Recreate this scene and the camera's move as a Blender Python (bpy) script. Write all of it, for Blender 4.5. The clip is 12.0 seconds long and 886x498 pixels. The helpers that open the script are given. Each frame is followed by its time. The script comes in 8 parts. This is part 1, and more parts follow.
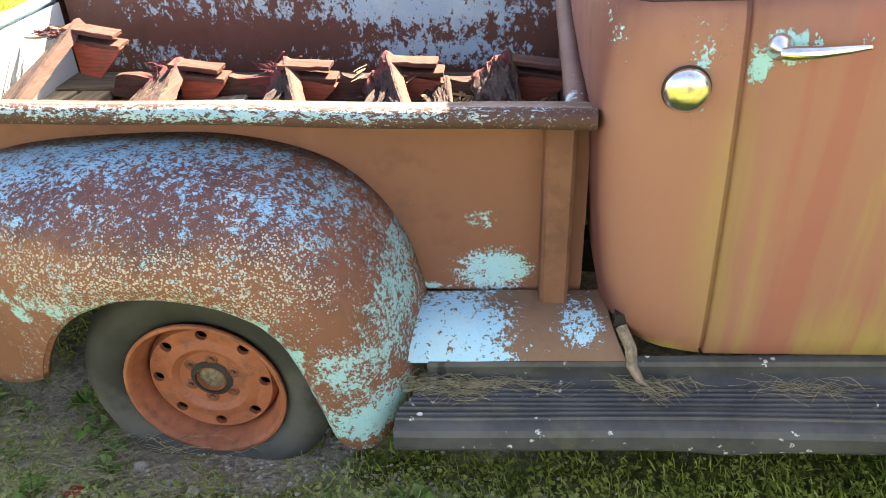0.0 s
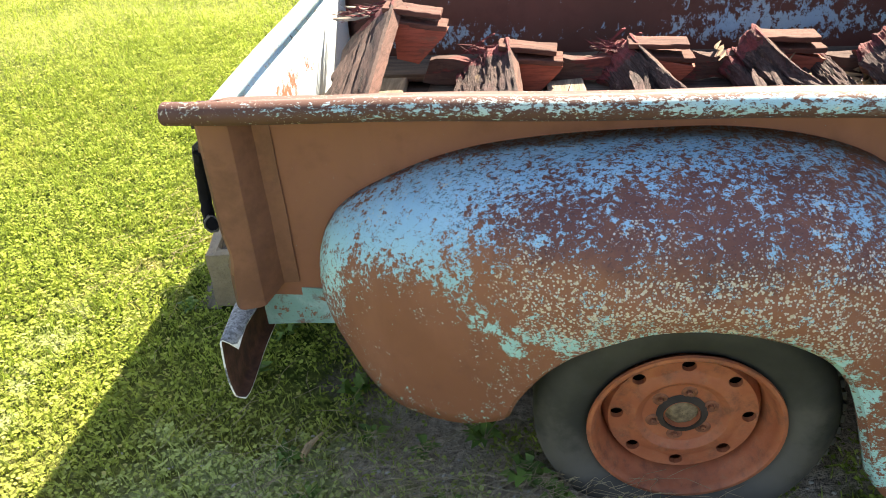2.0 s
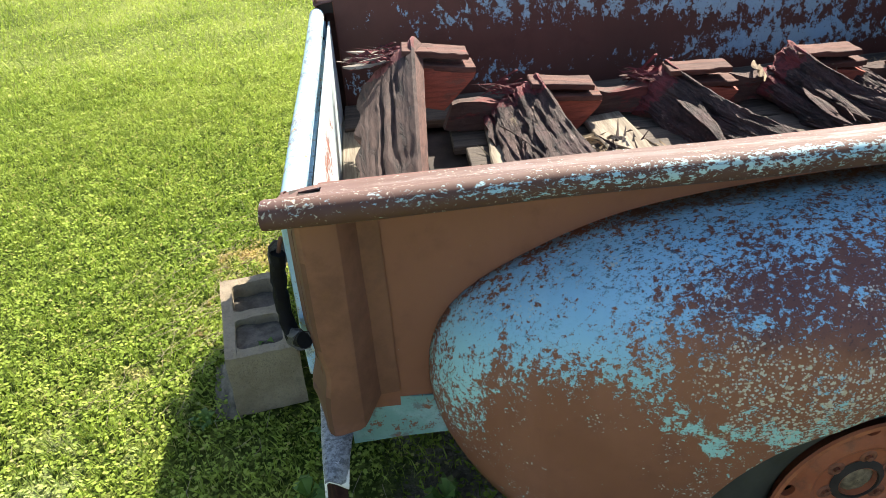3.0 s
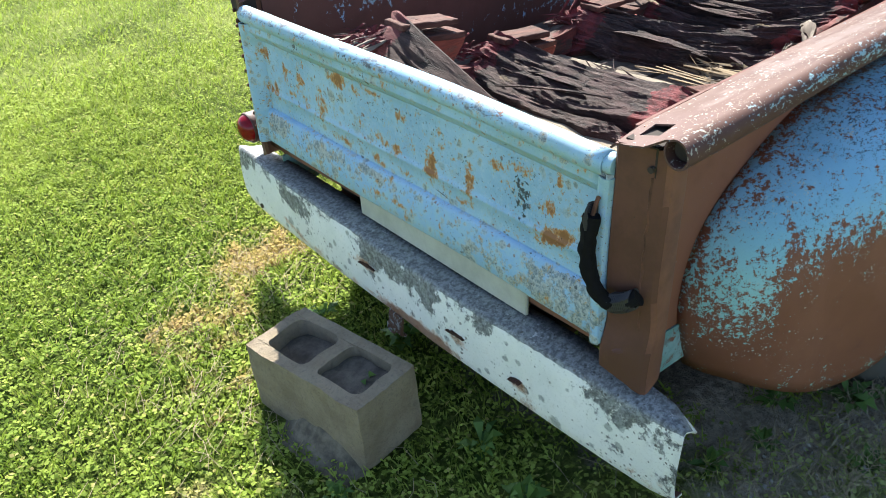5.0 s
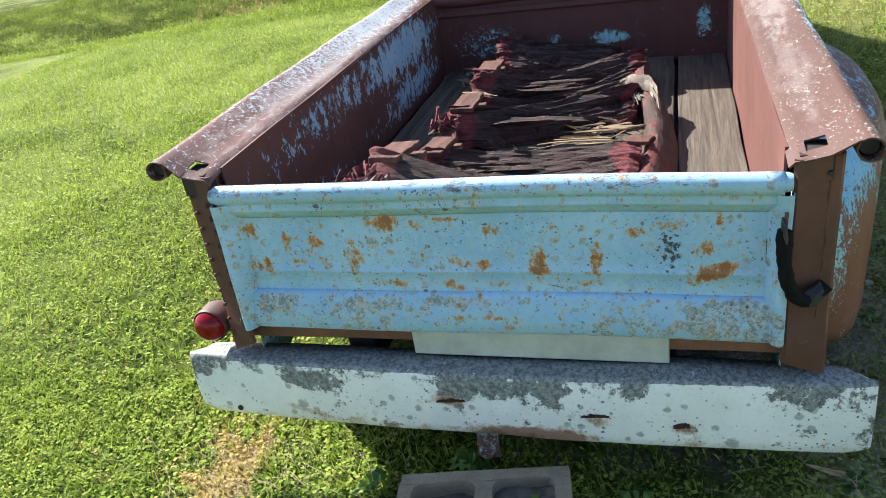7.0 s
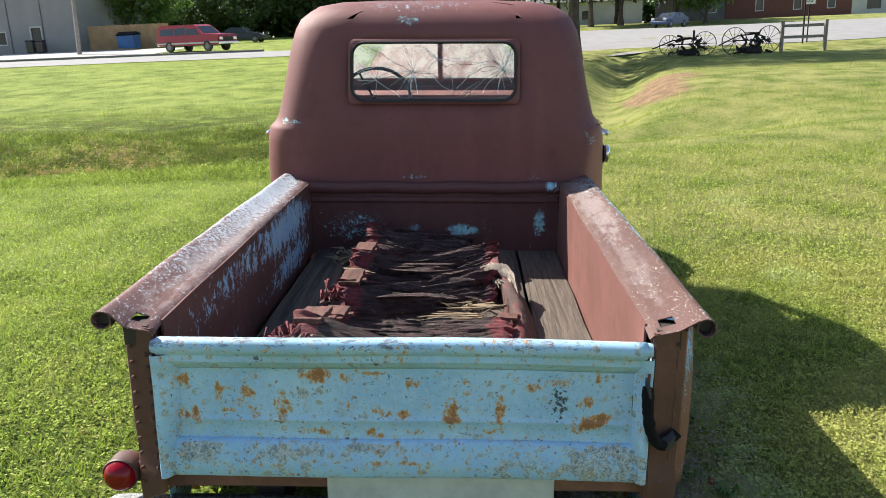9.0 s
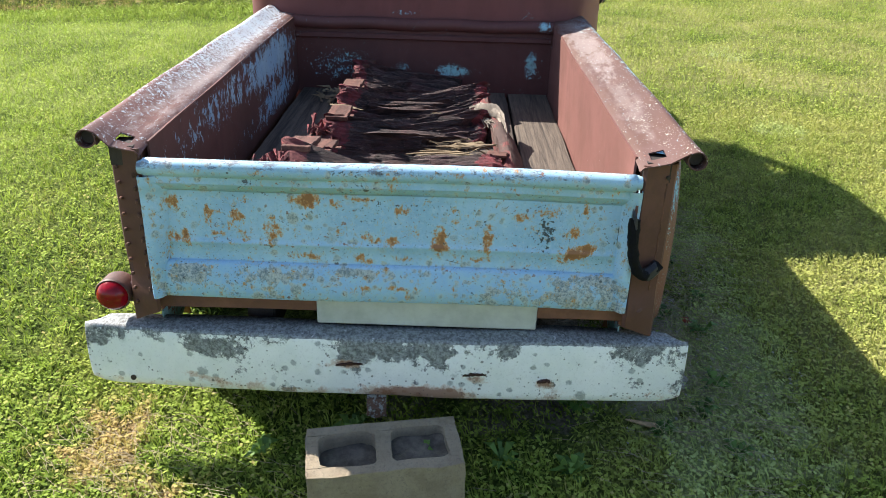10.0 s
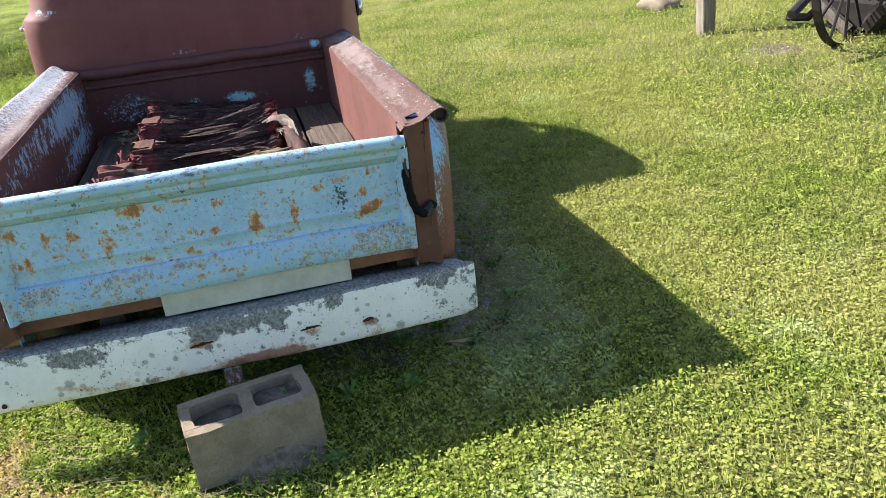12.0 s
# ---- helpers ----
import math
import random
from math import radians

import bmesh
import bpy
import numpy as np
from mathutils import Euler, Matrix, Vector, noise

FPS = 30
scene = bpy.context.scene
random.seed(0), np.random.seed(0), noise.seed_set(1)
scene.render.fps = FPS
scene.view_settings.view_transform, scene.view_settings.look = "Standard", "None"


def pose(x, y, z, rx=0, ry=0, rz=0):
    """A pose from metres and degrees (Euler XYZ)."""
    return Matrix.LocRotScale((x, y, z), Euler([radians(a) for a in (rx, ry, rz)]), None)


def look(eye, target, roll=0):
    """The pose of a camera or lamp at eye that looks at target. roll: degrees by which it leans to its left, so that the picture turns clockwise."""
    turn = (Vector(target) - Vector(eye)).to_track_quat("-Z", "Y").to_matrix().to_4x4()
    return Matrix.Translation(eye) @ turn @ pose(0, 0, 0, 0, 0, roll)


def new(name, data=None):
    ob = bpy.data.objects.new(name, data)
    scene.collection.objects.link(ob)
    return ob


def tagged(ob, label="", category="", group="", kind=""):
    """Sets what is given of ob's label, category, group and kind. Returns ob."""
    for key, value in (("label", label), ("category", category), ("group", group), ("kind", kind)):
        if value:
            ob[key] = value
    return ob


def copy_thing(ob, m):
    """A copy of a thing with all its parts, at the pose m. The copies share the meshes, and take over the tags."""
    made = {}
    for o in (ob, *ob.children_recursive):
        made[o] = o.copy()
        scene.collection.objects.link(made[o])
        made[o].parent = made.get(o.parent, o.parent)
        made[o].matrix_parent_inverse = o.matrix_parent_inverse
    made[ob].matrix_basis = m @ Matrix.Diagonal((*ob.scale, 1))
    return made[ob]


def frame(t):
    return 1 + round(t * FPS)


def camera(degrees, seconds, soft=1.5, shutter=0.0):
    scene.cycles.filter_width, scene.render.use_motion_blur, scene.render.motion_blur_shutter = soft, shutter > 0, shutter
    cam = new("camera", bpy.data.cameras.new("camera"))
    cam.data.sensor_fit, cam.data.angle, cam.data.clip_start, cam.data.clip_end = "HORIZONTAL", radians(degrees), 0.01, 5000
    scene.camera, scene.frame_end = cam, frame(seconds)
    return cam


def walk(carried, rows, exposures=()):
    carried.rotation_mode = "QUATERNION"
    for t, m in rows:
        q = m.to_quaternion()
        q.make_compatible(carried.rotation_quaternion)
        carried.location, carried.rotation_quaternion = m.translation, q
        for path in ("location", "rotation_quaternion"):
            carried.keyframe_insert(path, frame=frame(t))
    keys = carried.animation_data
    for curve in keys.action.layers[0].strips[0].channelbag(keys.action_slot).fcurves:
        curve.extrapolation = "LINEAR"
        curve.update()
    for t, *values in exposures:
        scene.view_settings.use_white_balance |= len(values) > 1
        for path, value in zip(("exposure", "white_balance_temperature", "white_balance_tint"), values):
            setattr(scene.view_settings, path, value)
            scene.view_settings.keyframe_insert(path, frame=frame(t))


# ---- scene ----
cam = camera(59.6, 12.0, soft=0.9)
METRES, EYE, TILT, LEAN, TURN = 5.2294, 1.433, 0.0, 0.0, 9.5
PATH = [
    (0, (-0.073, -0.113, 1.472), (-0.272, 1.616, 0.486), -1.9),
    (0.5, (-0.383, -0.154, 1.466), (-0.64, 1.547, 0.446), -3.5),
    (1, (-0.651, -0.12, 1.463), (-0.911, 1.587, 0.453), -4.0),
    (1.5, (-0.949, -0.005, 1.448), (-1.29, 1.679, 0.424), -5.0),
    (2, (-1.217, 0.082, 1.434), (-1.459, 1.778, 0.402), -3.8),
    (2.5, (-1.469, 0.209, 1.431), (-1.531, 1.937, 0.426), -4.2),
    (3, (-1.753, 0.398, 1.438), (-1.656, 2.121, 0.427), -4.7),
    (3.2, (-1.871, 0.442, 1.418), (-1.666, 2.151, 0.399), -4.3),
    (4.8, (-2.763, 0.866, 1.382), (-1.816, 2.272, 0.32), -5.1),
    (5, (-2.846, 0.909, 1.395), (-1.822, 2.26, 0.334), -5.6),
    (5.5, (-3.007, 1.206, 1.401), (-1.824, 2.444, 0.367), -7.9),
    (6, (-3.176, 1.403, 1.428), (-1.773, 2.44, 0.45), -9.3),
    (6.5, (-3.302, 1.619, 1.45), (-1.739, 2.414, 0.487), -10.3),
    (7, (-3.399, 1.802, 1.491), (-1.722, 2.416, 0.59), -11.4),
    (7.5, (-3.611, 1.91, 1.553), (-1.808, 2.272, 0.769), -10.4),
    (7.7, (-3.661, 1.917, 1.584), (-1.831, 2.215, 0.834), -9.7),
    (9.3, (-3.751, 2.064, 1.6), (-1.823, 2.126, 1.074), -1.5),
    (9.5, (-3.751, 2.063, 1.572), (-1.854, 2.124, 0.94), -1.1),
    (10, (-3.769, 2.072, 1.525), (-1.969, 2.116, 0.655), -0.6),
    (10.5, (-3.839, 2.071, 1.529), (-2.042, 2.111, 0.652), -1.8),
    (11, (-3.99, 2.002, 1.516), (-2.178, 2.096, 0.675), -5.3),
    (11.5, (-4.157, 1.959, 1.534), (-2.34, 1.941, 0.697), -8.0),
    (12, (-4.283, 2.039, 1.525), (-2.506, 1.661, 0.69), -8.0),
]
EXPOSURE = [(0, 2.68, 9100, 19), (1.0, 2.56, 8900, 18), (1.5, 2.26, 8700, 18), (2.5, 1.80, 7550, 14), (3.2, 1.38, 6850, 10), (5.0, 1.40, 6420, 9), (7.5, 1.18, 6400, 10), (9.5, 1.00, 6560, 11), (10.0, 1.20, 6500, 11), (11.0, 1.24, 6480, 12), (12.0, 1.14, 6450, 16)]
walk(cam, [(t, look(eye, target, roll)) for t, eye, target, roll in PATH], EXPOSURE)

# ---- light ----
SUN = Vector((0.48, 0.80, 0.885)).normalized()
world = bpy.data.worlds.new("daylight")
scene.world = world
world.use_nodes = True
wn = world.node_tree.nodes
wn.clear()
sky = wn.new("ShaderNodeTexSky")
sky.sky_type, sky.sun_disc = "NISHITA", False
sky.sun_elevation, sky.sun_rotation = math.asin(SUN.z), math.atan2(SUN.x, SUN.y)
bg = wn.new("ShaderNodeBackground")
bg.inputs["Strength"].default_value = 0.106
wout = wn.new("ShaderNodeOutputWorld")
world.node_tree.links.new(sky.outputs[0], bg.inputs[0])
world.node_tree.links.new(bg.outputs[0], wout.inputs[0])
sun_data = bpy.data.lights.new("sun", "SUN")
sun_data.energy, sun_data.angle, sun_data.color = 5.7, radians(0.53), (1.0, 0.95, 0.86)
sun_lamp = new("sun", sun_data)
sun_lamp.matrix_world = look(SUN * 30, (0, 0, 0))


# ---- materials ----
class Nodes:
    """Short-hand for building node materials."""

    def __init__(self, name):
        self.m = bpy.data.materials.new(name)
        self.m.use_nodes = True
        self.t = self.m.node_tree
        self.t.nodes.clear()
        self.out = self.t.nodes.new("ShaderNodeOutputMaterial")
        self.b = self.t.nodes.new("ShaderNodeBsdfPrincipled")
        self.t.links.new(self.b.outputs[0], self.out.inputs[0])
        self.co = self.t.nodes.new("ShaderNodeTexCoord").outputs["Object"]

    def put(self, sock, v):
        if isinstance(v, bpy.types.NodeSocket):
            self.t.links.new(v, sock)
        elif isinstance(v, (tuple, list)) and len(v) == 3 and sock.type == "RGBA":
            sock.default_value = (*v, 1)
        else:
            sock.default_value = v

    def math(self, op, a, b=0.0, c=0.0, clamp=False):
        n = self.t.nodes.new("ShaderNodeMath")
        n.operation, n.use_clamp = op, clamp
        for s, v in zip(n.inputs, (a, b, c)):
            self.put(s, v)
        return n.outputs[0]

    def add(self, a, b):
        return self.math("ADD", a, b)

    def mul(self, a, b):
        return self.math("MULTIPLY", a, b)

    def vmath(self, op, a, b=(0, 0, 0)):
        n = self.t.nodes.new("ShaderNodeVectorMath")
        n.operation = op
        self.put(n.inputs[0], a)
        self.put(n.inputs[1], b)
        return n.outputs["Value"] if op in ("LENGTH", "DISTANCE", "DOT_PRODUCT") else n.outputs[0]

    def noise(self, scale, detail=6.0, rough=0.6, co=None, stretch=None, distort=0.0):
        n = self.t.nodes.new("ShaderNodeTexNoise")
        co = co or self.co
        if stretch:
            co = self.vmath("MULTIPLY", co, stretch)
        self.put(n.inputs["Vector"], co)
        n.inputs["Scale"].default_value, n.inputs["Detail"].default_value = scale, detail
        n.inputs["Roughness"].default_value, n.inputs["Distortion"].default_value = rough, distort
        return n.outputs["Fac"]

    def cells(self, scale, co=None, out="Distance", feature="F1"):
        n = self.t.nodes.new("ShaderNodeTexVoronoi")
        n.feature = feature
        self.put(n.inputs["Vector"], co or self.co)
        n.inputs["Scale"].default_value = scale
        return n.outputs[out]

    def step(self, v, lo, hi):
        n = self.t.nodes.new("ShaderNodeMapRange")
        n.interpolation_type = "SMOOTHSTEP"
        self.put(n.inputs["Value"], v)
        self.put(n.inputs["From Min"], lo)
        self.put(n.inputs["From Max"], hi)
        return n.outputs["Result"]

    def mix(self, f, a, b):
        n = self.t.nodes.new("ShaderNodeMix")
        n.data_type = "RGBA"
        self.put(n.inputs["Factor"], f)
        self.put(n.inputs[6], a)
        self.put(n.inputs[7], b)
        return n.outputs[2]

    def axis(self, i, co=None):
        n = self.t.nodes.new("ShaderNodeSeparateXYZ")
        self.put(n.inputs[0], co or self.co)
        return n.outputs[i]

    def spot(self, centre, size):
        """1 in the middle of an ellipsoid, falling to 0 at its edge."""
        d = self.vmath("LENGTH", self.vmath("DIVIDE", self.vmath("SUBTRACT", self.co, centre), size))
        return self.math("SUBTRACT", 1.0, self.math("MINIMUM", d, 1.0))

    def random(self, island=False):
        if island:
            return self.t.nodes.new("ShaderNodeNewGeometry").outputs["Random Per Island"]
        return self.t.nodes.new("ShaderNodeObjectInfo").outputs["Random"]

    def done(self, color, rough=0.7, bump=None, strength=0.3, depth=0.004, metal=0.0, **more):
        self.put(self.b.inputs["Base Color"], color)
        self.put(self.b.inputs["Roughness"], rough)
        self.put(self.b.inputs["Metallic"], metal)
        for k, v in more.items():
            self.put(self.b.inputs[k.replace("_", " ")], v)
        if bump is not None:
            n = self.t.nodes.new("ShaderNodeBump")
            n.inputs["Strength"].default_value, n.inputs["Distance"].default_value = strength, depth
            self.put(n.inputs["Height"], bump)
            self.put(self.b.inputs["Normal"], n.outputs[0])
        return self.m


PRIMER, PRIMER_RED = (0.235, 0.105, 0.062), (0.30, 0.125, 0.085)
BLUE, BLUE_DEEP, TURQ = (0.30, 0.56, 0.70), (0.20, 0.43, 0.66), (0.30, 0.62, 0.62)
RUST, RUST_DARK = (0.36, 0.13, 0.03), (0.085, 0.035, 0.022)


def old_paint(name, patches=(), bias=-0.2, base=PRIMER, base2=PRIMER_RED, fine=1.0, lichen=0.0, dark=0.0,
              speckle=0.0, top_blue=0.0, algae=(), gloss=0.45, paint=BLUE, paint2=TURQ, grain=(1, 1, 1), grit=0.55, fade_lift=(), maroon=(), scuff=(), film=0.0, calm=(), streaks=None):
    """Brown primer with remains of sky-blue paint. patches: (centre, size, amount) of paint that has stayed."""
    k = Nodes(name)
    big = k.noise(2.3, 4, 0.6)
    mid = k.noise(9, 6, 0.65)
    tiny = k.noise(160 * fine, 4, 0.7)
    flake = k.noise(26 * fine, 9, 0.78, stretch=grain)
    fleck = k.noise(75 * fine, 5, 0.75, stretch=grain)
    brown = k.mix(k.step(big, 0.35, 0.68), base, base2)
    brown = k.mix(k.mul(k.step(mid, 0.5, 0.75), 0.45), brown, tuple(c * 0.62 for c in base))
    streak = k.noise(7, 4, 0.6, stretch=(1, 1, 0.12))
    brown = k.mix(k.mul(k.step(streak, 0.5, 0.72), 0.3), brown, tuple(c * 1.35 for c in base2))
    if dark:
        brown = k.mix(k.mul(k.step(k.noise(6, 8, 0.7), 0.42, 0.6), dark), brown, RUST_DARK)
    # lighter side: faded paint, plus light bounced off the grass put into the colour
    for c, s, amount in fade_lift:
        a = k.step(k.add(k.spot(c, s), k.mul(k.add(k.noise(4, 5, 0.6, stretch=(1, 1, 0.2)), -0.5), 0.7)), 0.0, 0.5)
        a = k.mul(a, k.step(k.spot(c, s), 0.0, 0.2))
        brown = k.mix(k.mul(a, amount), brown, (0.36, 0.160, 0.108))
    for c, s, amount in maroon:
        a = k.step(k.add(k.spot(c, s), k.mul(k.add(k.noise(13, 7, 0.7), -0.5), 1.1)), 0.05, 0.6)
        brown = k.mix(k.mul(a, amount), brown, (0.085, 0.036, 0.036))
    for c, s, amount in algae:
        a = k.step(k.add(k.spot(c, s), k.mul(k.add(k.noise(9, 5, 0.6, stretch=(1, 1, 0.10)), -0.5), 1.5)), 0.1, 0.8)
        a = k.mul(a, k.step(k.spot(c, s), 0.0, 0.2))
        brown = k.mix(k.mul(a, amount), brown, (0.40, 0.325, 0.085))
    if streaks:
        run = k.noise(9.5, 4, 0.55, stretch=(1, 0.05, 0.05))
        on = k.step(k.spot(*streaks), 0.0, 0.25)
        brown = k.mix(k.mul(on, k.mul(k.step(run, 0.48, 0.60), 0.62)), brown, (0.37, 0.255, 0.095))
        brown = k.mix(k.mul(on, k.mul(k.step(run, 0.46, 0.36), 0.60)), brown, (0.36, 0.110, 0.085))
    amount = k.add(k.mul(k.add(flake, -0.5), 1.7), bias)
    amount = k.add(amount, k.mul(k.add(fleck, -0.5), grit))
    if top_blue:
        nz = k.axis(2, k.t.nodes.new("ShaderNodeNewGeometry").outputs["Normal"])
        amount = k.add(amount, k.mul(k.step(nz, 0.1, 0.9), top_blue))
    for c, s, a in patches:
        amount = k.add(amount, k.mul(k.step(k.spot(c, s), 0.0, 0.75), a))
    has = k.step(amount, 0.0, 0.035)
    blue = k.mix(k.step(k.noise(5, 5, 0.6), 0.38, 0.62), paint, paint2)
    blue = k.mix(k.mul(k.step(mid, 0.45, 0.7), 0.5), blue, (0.44, 0.62, 0.70))
    blue = k.mix(k.mul(k.step(tiny, 0.52, 0.72), 0.35), blue, tuple(c * 0.6 for c in paint))
    if film:
        brown = k.mix(k.mul(k.step(amount, -0.55, 0.0), k.mul(k.step(tiny, 0.35, 0.6), film)), brown, (0.36, 0.40, 0.44))
    color = k.mix(has, brown, blue)
    edge = k.mul(k.step(amount, -0.10, -0.01), k.math("SUBTRACT", 1.0, has))
    color = k.mix(k.mul(edge, 0.5), color, RUST_DARK)
    if speckle:
        grit_ = k.add(k.mul(k.add(k.noise(150, 5, 0.7), -0.5), 3.8), k.add(k.mul(k.add(k.noise(9, 5, 0.65), -0.5), 1.8), speckle - 0.86))
        blot = k.add(k.mul(k.add(k.noise(75, 6, 0.7), -0.5), 3.6), k.add(k.mul(k.add(k.noise(6, 4, 0.6), -0.5), 1.8), speckle - 1.06))
        for c_, s_, a_ in calm:
            q = k.mul(k.step(k.spot(c_, s_), 0.0, 0.5), -a_)
            grit_, blot = k.add(grit_, q), k.add(blot, q)
        color = k.mix(k.mul(k.step(grit_, 0.0, 0.06), 0.75), color, (0.50, 0.49, 0.41))
        color = k.mix(k.mul(k.step(blot, 0.0, 0.07), 0.75), color, (0.42, 0.50, 0.44))
    if lichen:
        d = k.noise(16, 9, 0.8)
        color = k.mix(k.mul(k.step(d, 0.66 - lichen * 0.2, 0.70 - lichen * 0.18), 0.8), color, (0.15, 0.17, 0.17))
    for c, s, amount in scuff:
        a = k.add(k.spot(c, s), k.mul(k.add(k.noise(34, 8, 0.75, stretch=(0.35, 1, 1)), -0.5), 2.2))
        color = k.mix(k.mul(k.step(a, 0.25, 0.85), amount), color, (0.44, 0.40, 0.385))
    rough = k.add(k.mul(k.math("SUBTRACT", 1.0, has), 0.12), k.add(k.mul(mid, 0.25), gloss))
    height = k.add(k.mul(has, 0.25), k.add(k.mul(tiny, 0.10), k.mul(mid, 0.35)))
    return k.done(color, rough, height, 0.35, 0.003)


def plain(name, color, rough=0.6, metal=0.0, vary=0.25, scale=12, bump=0.2, depth=0.002, **more):
    k = Nodes(name)
    n, f = k.noise(scale, 7, 0.65), k.noise(scale * 11, 4, 0.7)
    c = k.mix(k.step(n, 0.3, 0.7), tuple(x * (1 - vary) for x in color), tuple(min(1, x * (1 + vary)) for x in color))
    c = k.mix(k.mul(k.step(f, 0.5, 0.7), vary), c, tuple(x * 0.6 for x in color))
    return k.done(c, k.add(k.mul(n, 0.2), rough - 0.1), k.add(n, k.mul(f, 0.5)), bump, depth, metal, **more)


def weathered_wood(name, pale, dark, along=(0.06, 1, 1), red=0.0, split=0.55, scale=34, red_color=(0.25, 0.045, 0.035), red_spots=()):
    """Grey weathered timber, its grain along the axis with the small factor, with remains of red paint."""
    k = Nodes(name)
    rnd = k.random()
    co = k.vmath("ADD", k.co, (7.1, 3.3, 5.7))
    g = k.noise(scale, 8, 0.7, co, along, 0.6)
    f = k.noise(scale * 4, 6, 0.75, co, along)
    b = k.noise(5, 5, 0.6, co)
    c = k.mix(k.step(g, 0.33, 0.66), dark, pale)
    c = k.mix(k.mul(k.step(f, 0.5, 0.68), 0.6), c, tuple(x * 0.45 for x in dark))
    c = k.mix(k.mul(k.step(b, 0.45, 0.7), 0.45), c, tuple(x * 0.55 for x in pale))
    c = k.mix(k.mul(rnd, 0.25), c, dark)
    crack = k.step(g, split - 0.16, split - 0.24)
    c = k.mix(k.mul(crack, 0.85), c, (0.012, 0.009, 0.008))
    if red or red_spots:
        amount = k.add(k.mul(k.add(k.noise(11, 8, 0.75, co, tuple(0.3 + 0.7 * a for a in along)), -0.5), 1.6), red - 0.5)
        for ce, si, a in red_spots:
            amount = k.add(amount, k.mul(k.step(k.spot(ce, si), 0.0, 0.7), a))
        rc = k.mix(k.step(f, 0.4, 0.65), red_color, tuple(x * 0.6 for x in red_color))
        c = k.mix(k.mul(k.step(amount, 0.0, 0.08), 0.92), c, rc)
    h = k.add(k.mul(g, 1.0), k.add(k.mul(f, 0.4), k.mul(crack, -0.8)))
    return k.done(c, 0.85, h, 0.8, 0.006)


# ---- mesh helpers ----
def link_mesh(name, bm, mat, parent=None, label="", smooth=False, sharp=35):
    me = bpy.data.meshes.new(name)
    bmesh.ops.recalc_face_normals(bm, faces=bm.faces)
    bm.to_mesh(me)
    bm.free()
    if smooth:
        me.polygons.foreach_set("use_smooth", [True] * len(me.polygons))
        me.set_sharp_from_angle(angle=radians(sharp))
    for m in mat if isinstance(mat, (list, tuple)) else [mat]:
        me.materials.append(m)
    ob = new(name, me)
    if parent:
        ob.parent = parent
    if label:
        tagged(ob, label)
    return ob


def part(name, bm, material, parent, label="", smooth=False, sharp=35):
    return link_mesh(name, bm, material, parent, label, smooth, sharp)


def thing(name, label, category, m=None, group="", kind=""):
    ob = new(name)
    ob.empty_display_size = 0.1
    if m is not None:
        ob.matrix_world = m
    return tagged(ob, label, category, group, kind)


def box(bm, x0, x1, y0, y1, z0, z1, bevel=0.0, m=None, seg=1):
    mat = Matrix.Translation(((x0 + x1) / 2, (y0 + y1) / 2, (z0 + z1) / 2)) @ Matrix.Diagonal((abs(x1 - x0), abs(y1 - y0), abs(z1 - z0), 1))
    r = bmesh.ops.create_cube(bm, size=1, matrix=mat)
    vs = r["verts"]
    if bevel:
        es = list({e for v in vs for e in v.link_edges})
        rb = bmesh.ops.bevel(bm, geom=es, offset=bevel, segments=seg, affect="EDGES", profile=0.5)
        vs = list({v for f in rb["faces"] for v in f.verts} | {v for v in vs if v.is_valid})
    if m is not None:
        bmesh.ops.transform(bm, matrix=m, verts=vs)
    return vs


def prism(bm, pts, a, b, axis="x", cuts=1):
    """A closed outline drawn out along an axis from a to b. The outline's two numbers are the other axes in order."""
    def place(p, s):
        return {"x": (s, p[0], p[1]), "y": (p[0], s, p[1]), "z": (p[0], p[1], s)}[axis]
    rings = [[bm.verts.new(place(p, a + (b - a) * i / cuts)) for p in pts] for i in range(cuts + 1)]
    n = len(pts)
    for r0, r1 in zip(rings, rings[1:]):
        for i in range(n):
            bm.faces.new((r0[i], r0[(i + 1) % n], r1[(i + 1) % n], r1[i]))
    bm.faces.new(rings[0])
    bm.faces.new(rings[-1][::-1])
    return [v for r in rings for v in r]


def sheet(pts, thick):
    """The closed outline of a bent sheet whose one face follows pts."""
    out = []
    for i, p in enumerate(pts):
        a, b = Vector(pts[max(i - 1, 0)]), Vector(pts[min(i + 1, len(pts) - 1)])
        d = (b - a).normalized()
        out.append((p[0] - d.y * thick, p[1] + d.x * thick))
    return list(pts) + out[::-1]


def arc(cx, cy, r, a0, a1, n):
    return [(cx + r * math.cos(radians(a0 + (a1 - a0) * i / n)), cy + r * math.sin(radians(a0 + (a1 - a0) * i / n))) for i in range(n + 1)]


